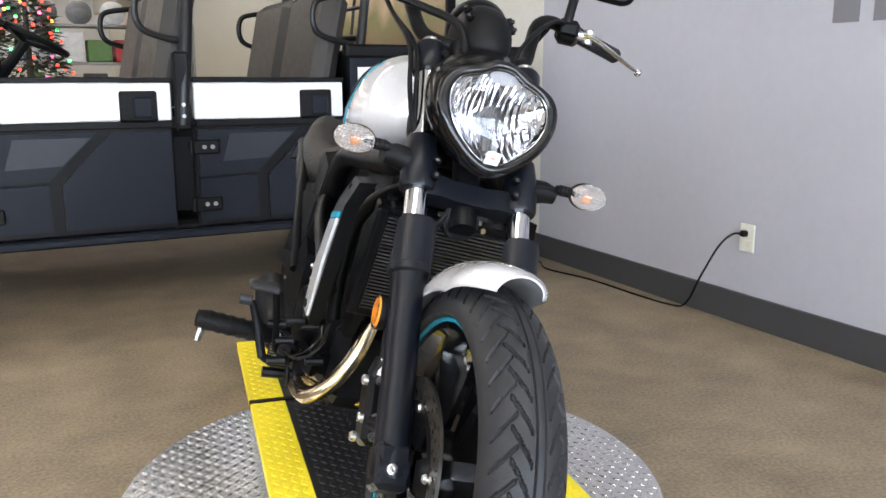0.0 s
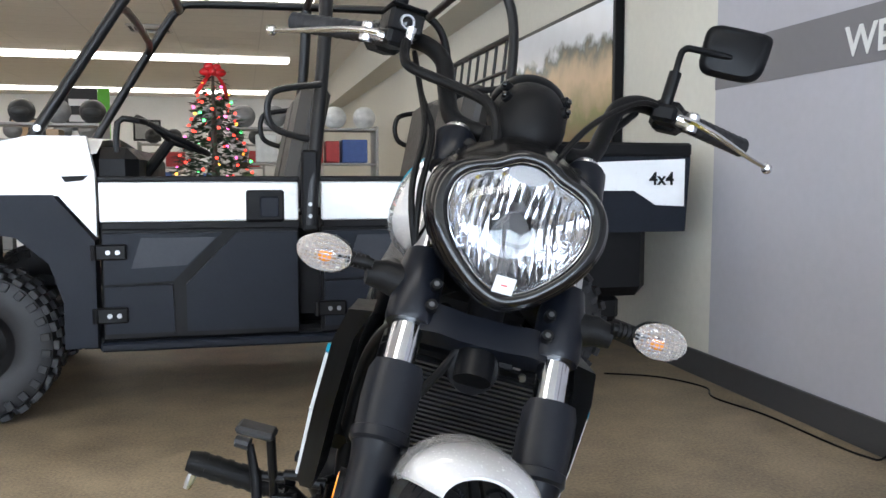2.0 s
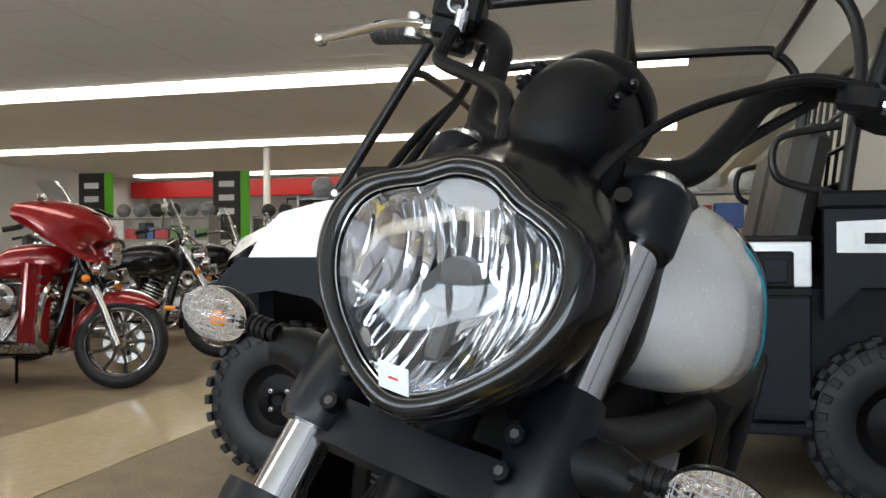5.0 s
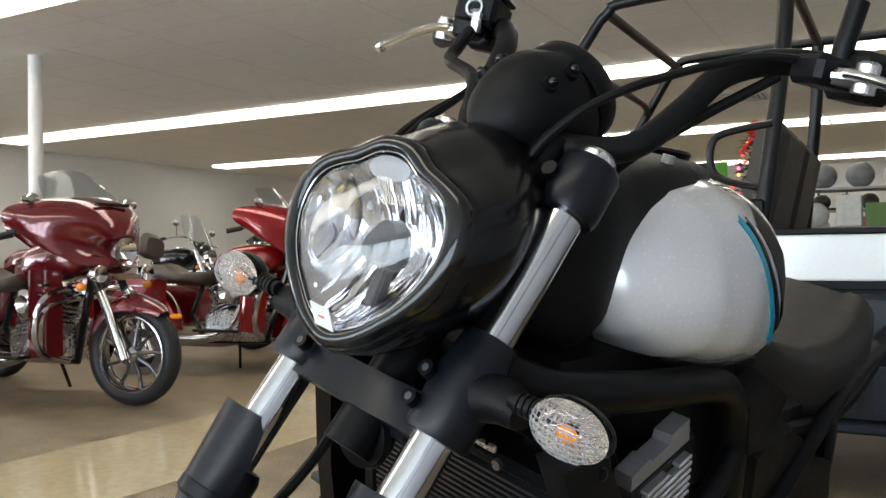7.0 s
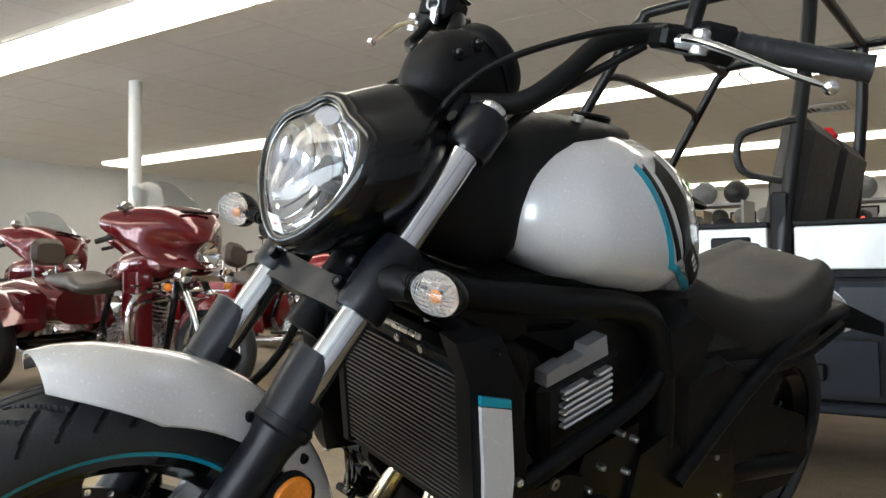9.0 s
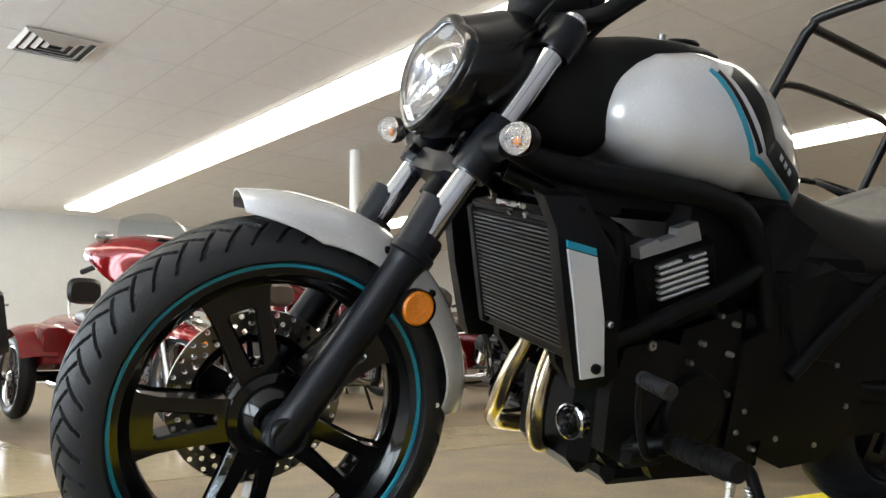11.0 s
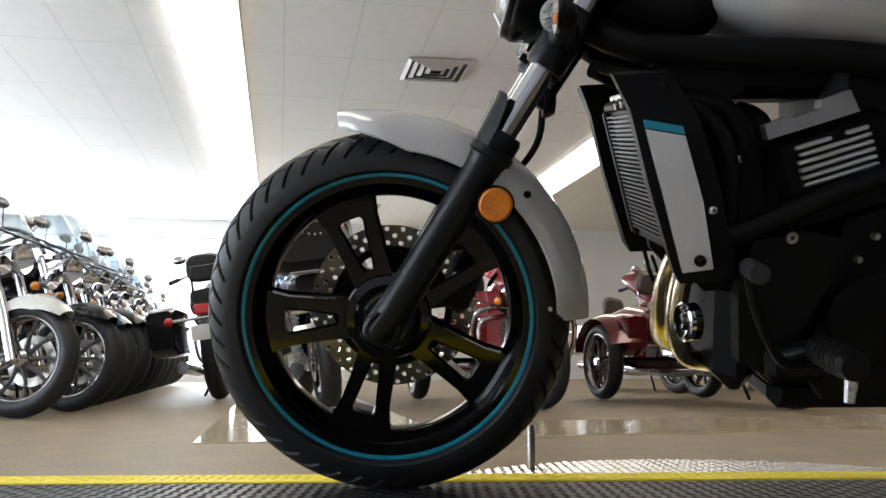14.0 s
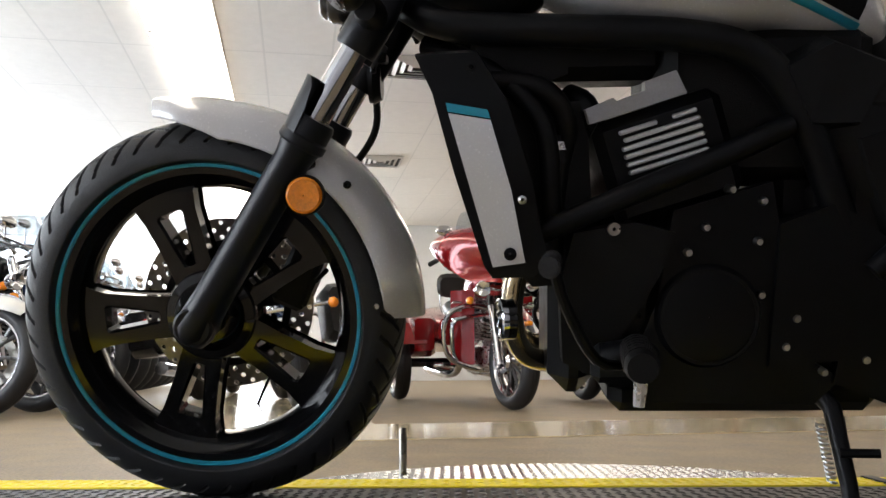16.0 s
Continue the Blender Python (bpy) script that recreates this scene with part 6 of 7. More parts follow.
SCREEN = glass("windscreen_plastic", (0.85, 0.88, 0.9), 0.02, 1.15)
TAIL = mat("red_tail_lens", (0.55, 0.01, 0.01), 0.2, 0, 60, 0.1, 0, 0.8)
TYRE_MESH = mesh("tyre", Geo().lathe([(-0.045, 0.235), (-0.062, 0.255), (-0.064, 0.275), (-0.052, 0.302), (-0.026, 0.318), (-0.008, 0.3215), (-0.006, 0.318), (0.006, 0.318), (0.008, 0.3215), (0.026, 0.318), (0.052, 0.302), (0.064, 0.275), (0.062, 0.255), (0.045, 0.235)], 40, "y"), RUBBER)
RIM_MESH = mesh("rim", Geo().lathe([(-0.048, 0.240), (-0.050, 0.232), (-0.035, 0.222), (0, 0.212), (0.035, 0.222), (0.050, 0.232), (0.048, 0.240)], 40, "y"), CHROMED)
HUB_MESH = mesh("hub", Geo().lathe([(-0.07, 0.001), (-0.07, 0.03), (-0.05, 0.05), (0.05, 0.05), (0.07, 0.03), (0.07, 0.001)], 20, "y"), CHROMED)
SPOKE_MESH = mesh("spoke", Geo().tube([(0.045, -0.012, 0), (0.13, 0, 0.012), (0.218, 0.006, 0)], [0.016, 0.010, 0.015], 8), mat("dark_alloy", (0.11, 0.11, 0.115), 0.3, 0.9, 30, 0.15))
BDISC_MESH = mesh("brake_disc", Geo().lathe([(0.066, 0.095), (0.066, 0.145), (0.071, 0.145), (0.071, 0.095)], 40, "y", close=True), STEEL)


def small_wheel(name, parent, m):
    w = new(name, HUB_MESH)
    w.parent = parent
    w.matrix_local = m
    for me, nm in ((TYRE_MESH, "tyre"), (RIM_MESH, "rim"), (BDISC_MESH, "brake_disc")):
        o = new(nm, me)
        o.parent = w
    for k in range(9):
        o = new("spoke", SPOKE_MESH)
        o.parent = w
        o.matrix_local = pose(0, 0, 0, 0, 40 * k, 0)
    return w


def oval_loft(rows, n=20, p=0.7):
    """Rows of (x, half-width, top, bottom)."""
    rings = []
    for x, w, zt, zb in rows:
        zc, h = (zt + zb) / 2, (zt - zb) / 2
        rings.append([(x, w * math.copysign(abs(math.cos(a)) ** p, math.cos(a)), zc + h * math.copysign(abs(math.sin(a)) ** p, math.sin(a))) for a in [2 * math.pi * k / n for k in range(n)]])
    return Geo().loft(rings)


def parked_bike(m, paint, label, fairing=False, screen=False, bags=None, trunk=False, trike=False, seatm=LEATHER, group="parked motorcycles"):
    """x forward, the front tyre touches the floor at the origin; wheelbase 1.65."""
    b = thing("parked_trike" if trike else "parked_motorcycle", m, label, "motorcycle", group)
    WB = 1.90 if trike else 1.65
    R = 0.3215
    small_wheel("front_wheel", b, pose(0, 0, R, 0, 0, 8))
    if trike:
        for s in (-1, 1):
            small_wheel("rear_wheel", b, pose(-WB, s * 0.48, R))
            part("rear_fender", Geo().loft([[(-WB + 0.40 * math.cos(radians(a)), s * (0.30 + 0.27 * j / 5), R + (0.40 - 0.05 * (j / 5) ** 3) * math.sin(radians(a)) + 0.02) for j in range(6)] for a in range(170, 5, -15)], False, closed=False), paint, b, "rounded glossy trike fender", angle=60)
        part("axle", Geo().tube([(-WB, -0.5, R), (-WB, 0.5, R)], 0.04, 12), BLACKP, b)
        part("body_tub", oval_loft([(-WB + 0.45, 0.22, 0.72, 0.45), (-WB, 0.34, 0.82, 0.45), (-WB - 0.42, 0.30, 0.78, 0.42)]), paint, b)
    else:
        small_wheel("rear_wheel", b, pose(-WB, 0, R))
        f = part("rear_fender", fender_geo(0.37, 0.10, 140, 0, 20, 0.06), paint, b)
        f.matrix_local = pose(-WB, 0, R)
    f = part("front_fender", fender_geo(0.365, 0.095, 45, 190, 20, 0.10), paint, b, "glossy front fender")
    f.matrix_local = pose(0, 0, R)
    part("fender_trim", Geo().tube([(0.367 * math.cos(radians(a)), 0, R + 0.367 * math.sin(radians(a))) for a in range(50, 190, 8)], 0.006, 6), CHROMED, b)
    for s in (-1, 1):
        part("fork_leg", Geo().tube([(0.02, s * 0.10, R - 0.03), (-0.10, s * 0.10, 0.56), (-0.18, s * 0.10, 0.70)], [0.034, 0.032, 0.030], 12), CHROMED, b, "polished fork leg")
        part("fork_tube", Geo().tube([(-0.17, s * 0.10, 0.68), (-0.33, s * 0.10, 0.98)], 0.026, 12), CHROMED if not fairing else BLACKP, b)
        part("crash_bar", Geo().tube([(-0.42, s * 0.05, 0.66), (-0.40, s * 0.30, 0.62), (-0.42, s * 0.33, 0.50), (-0.46, s * 0.28, 0.32), (-0.50, s * 0.08, 0.26)], 0.016, 8, smooth=3), CHROMED, b, "chrome crash bar")
        part("exhaust", Geo().tube([(-0.66, s * 0.14, 0.52), (-0.72, s * 0.20, 0.34), (-0.85, s * 0.20, 0.26), (-1.20, s * 0.20, 0.24), (-1.95, s * 0.20, 0.27)], [0.025, 0.027, 0.032, 0.045, 0.048], 12, smooth=3), CHROMED, b, "chrome exhaust pipe")
        part("handlebar", Geo().tube([(-0.36, s * 0.04, 1.02), (-0.36, s * 0.16, 1.10), (-0.45, s * 0.30, 1.12), (-0.62, s * 0.42, 1.06)], 0.014, 8, smooth=3), CHROMED, b)
        part("grip", Geo().tube([(-0.56, s * 0.385, 1.08), (-0.66, s * 0.445, 1.045)], 0.019, 10), RUBBER, b)
        mi = part("mirror", Geo().tube([(-0.46, s * 0.32, 1.12), (-0.44, s * 0.36, 1.24)], 0.006, 8), CHROMED, b)
        part("mirror_head", Geo().ball((-0.44, s * 0.38, 1.27), (0.015, 0.065, 0.04), 14, 8), CHROMED, mi)
        part("passing_lamp", Geo().lathe([(-0.05, 0.012), (-0.03, 0.045), (0.02, 0.055), (0.026, 0.050), (0.016, 0.02), (0.012, 0.001)], 18, "x", 0, pose(-0.10, s * 0.185, 0.815)), MIRROR, b, "chrome auxiliary lamp")
        part("indicator", Geo().ball((-0.16, s * 0.26, 0.74), (0.03, 0.028, 0.028), 12, 8), AMBER, b, "amber indicator")
        part("floorboard", Geo().box((-0.95, s * 0.30 - 0.06, 0.29), (-0.60, s * 0.30 + 0.06, 0.315), 0.01), BLACKP, b)
        part("air_tube" if s > 0 else "engine_cover", Geo().lathe([(0, 0.001), (0.05, 0.06), (0.03, 0.095), (0, 0.10)], 20, "y", 0, pose(-0.80, s * 0.13, 0.46 if s > 0 else 0.62, 0, 0, 0 if s > 0 else 180)), CHROMED, b)
        if bags is not None:
            y0 = s * 0.32
            bg = part("saddlebag", Geo().loft([[(x, y0 + yy * w, z0 + zz * h) for yy, zz in ((-1, -1), (-0.6, -1.08), (0.6, -1.08), (1, -0.9), (1, 0.8), (0.7, 1.02), (-0.7, 1.02), (-1, 0.9))] for x, w, h, z0 in ((-WB + 0.36, 0.085, 0.13, 0.56), (-WB + 0.28, 0.11, 0.165, 0.55), (-WB - 0.20, 0.115, 0.17, 0.55), (-WB - 0.30, 0.09, 0.13, 0.56))]), bags, b, "rigid saddlebag" if bags is not LEATHER else "studded black leather saddlebag", angle=50)
            part("lid_line", Geo().box((-WB - 0.26, y0 + s * 0.100, 0.625), (-WB + 0.32, y0 + s * 0.121, 0.635), 0.002), CHROMED, bg)
    part("engine", Geo().box((-1.02, -0.13, 0.24), (-0.50, 0.13, 0.48), 0.05), ALU, b, "chrome V-twin engine")
    for ang, x in ((24, -0.66), (-24, -0.86)):
        cy = part("cylinder", Geo().tube([(0, 0, 0), (0, 0, 0.22)], 0.07, 16, True, 0, pose(x, 0, 0.45, 0, ang, 0)), BLACKP, b)
        for k in range(7):
            part("fin", Geo().lathe([(0.03 * k, 0.07), (0.03 * k, 0.098), (0.03 * k + 0.009, 0.098), (0.03 * k + 0.009, 0.07)], 18, "z", 0, pose(x, 0, 0.46, 0, ang, 0)), ALU, cy)
        part("rocker_cover", Geo().box((-0.09, -0.07, 0.22), (0.09, 0.07, 0.28), 0.03, 0, pose(x, 0, 0.45, 0, ang, 0)), CHROMED, cy)
    part("frame", Geo().tube([(-0.34, 0, 0.92), (-0.44, 0, 0.50), (-0.50, 0, 0.25), (-1.05, 0, 0.24), (-1.20, 0, 0.45), (-1.10, 0, 0.72), (-0.36, 0, 0.88)], 0.024, 10), BLACKP, b)
    part("tank", oval_loft([(-0.40, 0.05, 0.96, 0.86), (-0.45, 0.12, 1.00, 0.80), (-0.60, 0.165, 1.02, 0.76), (-0.78, 0.16, 1.00, 0.75), (-0.95, 0.11, 0.93, 0.76), (-1.02, 0.05, 0.87, 0.80)], 24), paint, b, "glossy painted fuel tank", angle=60)
    part("tank_console", Geo().lathe([(0, 0.001), (0, 0.06), (0.012, 0.062), (0.02, 0.05), (0.02, 0.001)], 20, "z", 0, pose(-0.62, 0, 1.012)), CHROMED, b)
    part("seat", oval_loft([(-0.96, 0.09, 0.82, 0.74), (-1.05, 0.16, 0.79, 0.69), (-1.22, 0.20, 0.77, 0.68), (-1.36, 0.19, 0.83, 0.69), (-1.40, 0.15, 0.86, 0.70), (-1.55, 0.15, 0.85, 0.72), (-1.74, 0.12, 0.84, 0.74)], 20, 0.6), seatm, b, "stepped padded saddle", angle=60)
    part("tail_lamp", Geo().box((-WB - 0.40, -0.06, 0.62), (-WB - 0.355, 0.06, 0.70), 0.015), TAIL, b, "red tail lamp")
    part("licence_plate", Geo().box((-WB - 0.415, -0.09, 0.44), (-WB - 0.408, 0.09, 0.55), 0.002), WHITEP, b, "blank white plate")
    part("rear_bar", Geo().tube([(-WB - 0.37, -0.24, 0.60), (-WB - 0.37, 0.24, 0.60)], 0.012, 8), CHROMED, b)
    for s in (-1, 1):
        part("rear_indicator", Geo().ball((-WB - 0.39, s * 0.24, 0.60), (0.035, 0.032, 0.032), 12, 8), AMBER if bags is LEATHER else TAIL, b)
    if trunk:
        tr = part("trunk", oval_loft([(-WB + 0.18, 0.20, 1.10, 0.92), (-WB + 0.10, 0.25, 1.18, 0.86), (-WB - 0.22, 0.26, 1.18, 0.85), (-WB - 0.32, 0.22, 1.12, 0.90)], 24, 0.4), LEATHER if bags is LEATHER else paint, b, "studded leather tour trunk", angle=50)
        for k in range(12):
            part("stud", Geo().ball((-WB - 0.318, -0.19 + 0.035 * k, 1.06 + 0.012 * math.sin(k)), 0.008, 8, 5), CHROMED, tr)
        part("rack", Geo().tube([(-WB + 0.1, -0.15, 0.84), (-WB - 0.25, -0.15, 0.84), (-WB - 0.25, 0.15, 0.84), (-WB + 0.1, 0.15, 0.84)], 0.01, 8), CHROMED, b)
    else:
        part("backrest", oval_loft([(-WB + 0.05, 0.12, 1.08, 0.92), (-WB, 0.14, 1.12, 0.90), (-WB - 0.05, 0.12, 1.10, 0.92)], 18, 0.6), seatm, b, "padded backrest")
        part("sissy_bar", Geo().tube([(-WB - 0.02, -0.10, 0.66), (-WB - 0.05, -0.10, 1.02), (-WB - 0.05, 0.10, 1.02), (-WB - 0.02, 0.10, 0.66)], 0.010, 8), CHROMED, b)
    if fairing:
        fr = []
        for x, w, zt, zb in ((-0.075, 0.13, 1.05, 0.90), (-0.10, 0.24, 1.13, 0.86), (-0.16, 0.35, 1.21, 0.85), (-0.25, 0.42, 1.27, 0.90), (-0.36, 0.45, 1.30, 0.98), (-0.46, 0.45, 1.29, 1.05)):
            zc, h = (zt + zb) / 2, (zt - zb) / 2
            fr.append([(x - 0.16 * abs(math.cos(2 * math.pi * k / 32)) ** 2, w * math.copysign(abs(math.cos(2 * math.pi * k / 32)) ** 0.75, math.cos(2 * math.pi * k / 32)), zc + h * math.copysign(abs(math.sin(2 * math.pi * k / 32)) ** 0.8, math.sin(2 * math.pi * k / 32))) for k in range(32)])
        fa = part("fairing", Geo().loft(fr), paint, b, "bat-wing front fairing", angle=50)
        part("fairing_vent", Geo().box((-0.200, -0.13, 1.235), (-0.165, 0.13, 1.255), 0.006), BLACKP, fa)
        part("lamp_nacelle", Geo().box((-0.17, -0.24, 0.775), (-0.10, 0.24, 0.845), 0.03), CHROMED, b, "chrome lamp bar below the fairing")
        for s in (-1, 1):
            lo = part("lower_fairing", Geo().loft([[(-0.44 - 0.10 * t_, s * (0.16 + 0.10 * math.sin(math.pi * t_)), z_) for t_ in (0, 0.35, 0.7, 1.0)] + [(-0.50 - 0.10 * t_, s * (0.20 + 0.13 * math.sin(math.pi * min(t_, 0.8))), z_) for t_ in (1.0, 0.7, 0.35, 0)] for z_ in (0.30, 0.42, 0.58, 0.74, 0.84)]), paint, b, "painted leg shield", angle=50)
            for k in range(3):
                part("vent_slat", Geo().box((-0.47, s * 0.285 - 0.035, 0.62 + 0.06 * k), (-0.435, s * 0.285 + 0.035, 0.635 + 0.06 * k), 0.004), CHROMED, lo)
            part("guard_bar", Geo().tube([(-0.44, s * 0.06, 0.70), (-0.38, s * 0.22, 0.72), (-0.37, s * 0.36, 0.66), (-0.39, s * 0.40, 0.52), (-0.42, s * 0.34, 0.34), (-0.48, s * 0.10, 0.26)], 0.019, 10, smooth=4), CHROMED, b, "chrome engine guard bar")
        part("fender_lamp", Geo().box((0.30, -0.022, 0.545), (0.375, 0.022, 0.575), 0.010), AMBER, b, "amber fender tip lamp")
        part("tank_dash", Geo().box((-0.52, -0.22, 1.05), (-0.44, 0.22, 1.24), 0.03), BLACKP, b)
    hl = part("headlight", Geo().lathe([(-0.12, 0.02), (-0.09, 0.07), (0.0, 0.092), (0.012, 0.092)], 24, "x", 0, pose(-0.15 if not fairing else -0.075, 0, 0.90 if not fairing else 0.95)), CHROMED, b, "round chrome headlight")
    part("headlight_bowl", Geo().lathe([(-0.05, 0.002), (-0.03, 0.05), (0.010, 0.088)], 24, "x", 0, pose(-0.15 if not fairing else -0.075, 0, 0.90 if not fairing else 0.95)), MIRROR, hl)
    part("headlight_lens", Geo().lathe([(0.012, 0.09), (0.024, 0.06), (0.030, 0.002)], 24, "x", 0, pose(-0.15 if not fairing else -0.075, 0, 0.90 if not fairing else 0.95)), CLEAR, hl)
    if screen:
        ws = Geo()
        rows = []
        for t in (0, 0.35, 0.7, 1.0):
            w = 0.30 - 0.08 * t ** 2
            rows.append([((-0.34 if fairing else -0.26) - 0.20 * t - 0.10 * (j / 8 - 0.5) ** 2 * 4 * 0.4, w * (j / 4 - 1), (1.22 + 0.26 * t if fairing else 1.02 + 0.42 * t) - 0.05 * t * abs(j / 4 - 1) ** 2) for j in range(9)])
        back = [[(p[0] - 0.005, p[1], p[2]) for p in r] for r in rows]
        ws.loft([r + q[::-1] for r, q in zip(rows, back)])
        wsp = part("windscreen", ws, SCREEN, b, "clear curved windscreen", angle=60)
        wsp.visible_shadow = False
        if not fairing:
            part("screen_brace", Geo().tube([(-0.262, -0.27, 1.07), (-0.258, 0, 1.06), (-0.262, 0.27, 1.07)], 0.008, 8, smooth=3), CHROMED, b)
    part("side_stand", Geo().tube([(-0.80, 0.10, 0.26), (-0.86, 0.24, 0.03)], 0.012, 8), BLACKP, b)
    return b


def stand(u, v, heading, lean=9):
    return RM @ pose(u, v, 0.004, 0, 0, heading) @ pose(0, 0, 0, -lean, 0, 0)


red_trike = parked_bike(stand(-3.49, 2.66, 2, 0), REDP, "candy red touring trike with fairing and chrome trim", True, True, REDP, False, True)
maroon_t = parked_bike(stand(-2.98, 4.22, 3, 0), MAROON, "deep maroon touring trike with fairing, screen and chrome trim", True, True, MAROON, False, True, TANLEA)
tourer = parked_bike(stand(-2.70, 5.75, 12), REDP, "red touring motorcycle with windscreen and chrome forks", True, True, REDP, False, False, TANLEA)
black_c = parked_bike(stand(-2.84, 7.4, 20), BLACKP, "black cruiser with tall windscreen and chrome engine", False, True, LEATHER)
for u, v, h in ((-3.2, 9.0, 15), (-3.4, 10.5, 18), (-6.2, 8.2, 10), (-6.3, 9.9, 10)):
    copy_thing(black_c, stand(u, v, h))
maroon = parked_bike(stand(-5.9, 6.0, 8), MAROON, "dark maroon touring motorcycle with brown saddle", True, True, MAROON, False, False, TANLEA)
copy_thing(maroon, stand(-6.0, 4.9, 5))
# the row by the windows
BIG = Matrix.Scale(1.08, 4)
white_c = parked_bike(stand(-3.32, -0.62, 62) @ BIG, CREAMP, "off-white cruiser with windscreen, chrome engine and forks", False, True, LEATHER)
plain_c = parked_bike(stand(-4.00, -0.49, 60) @ BIG, BLACKP, "black cruiser with windscreen, saddlebags and chrome forks", False, True, BLACKP)
blue_c = parked_bike(stand(-4.80, -0.53, 60) @ BIG, BLUEP, "dark blue cruiser with windscreen and chrome trim", False, True, None)
for k, (src, u) in enumerate(((plain_c, -5.60), (blue_c, -6.40), (plain_c, -7.25), (white_c, -8.1), (blue_c, -9.0), (plain_c, -9.9), (blue_c, -10.9), (plain_c, -11.9))):
    copy_thing(src, stand(u, -0.57 - 0.045 * k, 60 + (4, -3, 3, -5, 2, 4, -2, 3)[k]) @ BIG)
# two seen from behind
trunk_b = parked_bike(stand(-4.15 - 1.75, 1.13, 184) @ Matrix.Scale(1.14, 4), BLUEP, "dark blue tourer with studded leather trunk and bags", False, True, LEATHER, True)
rear_b = parked_bike(stand(-6.0 - 1.85, 0.53, 176) @ Matrix.Scale(1.2, 4), BLACKP, "black tourer with padded backrest and hard bags", False, False, BLACKP)

# ---- fittings ----
POSTW = mat("white_post_paint", (0.72, 0.71, 0.68), 0.45, 0, 6, 0.05)
for v in (6.4, 16.95):
    solid("column", Geo().lathe([(0, 0.001), (0, 0.075), (CEIL - 0.001, 0.075), (CEIL - 0.001, 0.001)], 28, "z"), POSTW, "round white painted steel column", "column", RM @ pose(-7.05, v, 0), group="columns")

# outlet with plug and cable
PLASTIC = mat("ivory_plastic", (0.66, 0.64, 0.55), 0.35)
out = thing("wall_outlet", RM @ pose(U1, 2.41, 0.365), "ivory double wall outlet", "outlet")
part("cover_plate", Geo().box((-0.008, -0.038, -0.058), (0, 0.038, 0.058), 0.003), PLASTIC, out)
for z in (-0.022, 0.022):
    part("socket", Geo().box((-0.011, -0.017, z - 0.014), (-0.0075, 0.017, z + 0.014), 0.003), PLASTIC, out)
cbl = thing("power_cable", RM @ pose(U1, 2.41, 0.365), "black power cable plugged in and trailing along the floor", "cable")
part("plug", Geo().box((-0.040, -0.014, 0.008), (-0.011, 0.014, 0.034), 0.006), BLACK, cbl)
part("cord", Geo().tube([(-0.035, 0.0, 0.02), (-0.06, 0.03, 0.015), (-0.06, 0.10, -0.05), (-0.05, 0.20, -0.20), (-0.05, 0.28, -0.34), (-0.07, 0.36, -0.360), (-0.09, 0.55, -0.360), (-0.10, 0.90, -0.360), (-0.16, 1.20, -0.360), (-0.10, 1.38, -0.360), (-0.22, 1.62, -0.360), (-0.45, 1.75, -0.360)], 0.0045, 6, smooth=6), BLACK, cbl)

# painted words and number bars on the wall
wl = bpy.data.curves.new("wall_lettering", "FONT")
wl.body, wl.size, wl.extrude, wl.offset = "WE FI", 0.155, 0.001, 0.003
wl.materials.append(WALLW)
wlo = tagged(new("wall_lettering", wl), "white block letters painted on the dark band", "lettering")
wlo.matrix_world = RM @ pose(U1 - 0.0055, 3.035, 1.458, 90, 0, -90)
for k in range(4):
    solid("number_bar", Geo().box((-0.003, -0.105 - 0.16 * k, 1.20), (0.0005, -0.16 * k, 1.36)), BANDM, "plain dark bar painted on the grey wall", "sign", RM @ pose(U1 - 0.001, 2.10, 0), group="wall number bars")

# landscape picture on the cream wall
pic = thing("wall_picture", RM @ pose(U1, 5.9, 1.64), "large framed landscape print with trees in a black frame", "picture")
part("frame", Geo().box((-0.06, -0.96, -0.46), (0.0, 0.96, 0.46), 0.004), BLACK, pic)
PM = bpy.data.materials.new("landscape_print")
PM.use_nodes = True
pn_, pl_ = PM.node_tree.nodes, PM.node_tree.links
ptc = pn_.new("ShaderNodeTexCoord")
psep = pn_.new("ShaderNodeSeparateXYZ")
pno = pn_.new("ShaderNodeTexNoise")
pno.inputs["Scale"].default_value, pno.inputs["Detail"].default_value = 5.0, 8
padd = pn_.new("ShaderNodeMath")
padd.operation = "MULTIPLY_ADD"
padd.inputs[1].default_value = 0.45
pmr = pn_.new("ShaderNodeMapRange")
pmr.inputs["From Min"].default_value, pmr.inputs["From Max"].default_value = -0.25, 0.70
prr = pn_.new("ShaderNodeValToRGB")
els = prr.color_ramp.elements
els[0].color, els[1].color = (0.30, 0.20, 0.11, 1), (0.70, 0.74, 0.80, 1)
for p_, c_ in ((0.25, (0.24, 0.22, 0.09, 1)), (0.45, (0.55, 0.38, 0.22, 1)), (0.56, (0.45, 0.32, 0.18, 1)), (0.68, (0.07, 0.08, 0.06, 1)), (0.75, (0.62, 0.65, 0.70, 1))):
    e = els.new(p_)
    e.color = c_
pl_.new(ptc.outputs["Object"], pno.inputs["Vector"])
pl_.new(ptc.outputs["Object"], psep.inputs[0])
pl_.new(pno.outputs["Fac"], padd.inputs[0])
pl_.new(psep.outputs["Z"], padd.inputs[2])
pl_.new(padd.outputs[0], pmr.inputs["Value"])
pl_.new(pmr.outputs[0], prr.inputs["Fac"])
pl_.new(prr.outputs["Color"], pn_["Principled BSDF"].inputs["Base Color"])
pn_["Principled BSDF"].inputs["Roughness"].default_value = 0.25
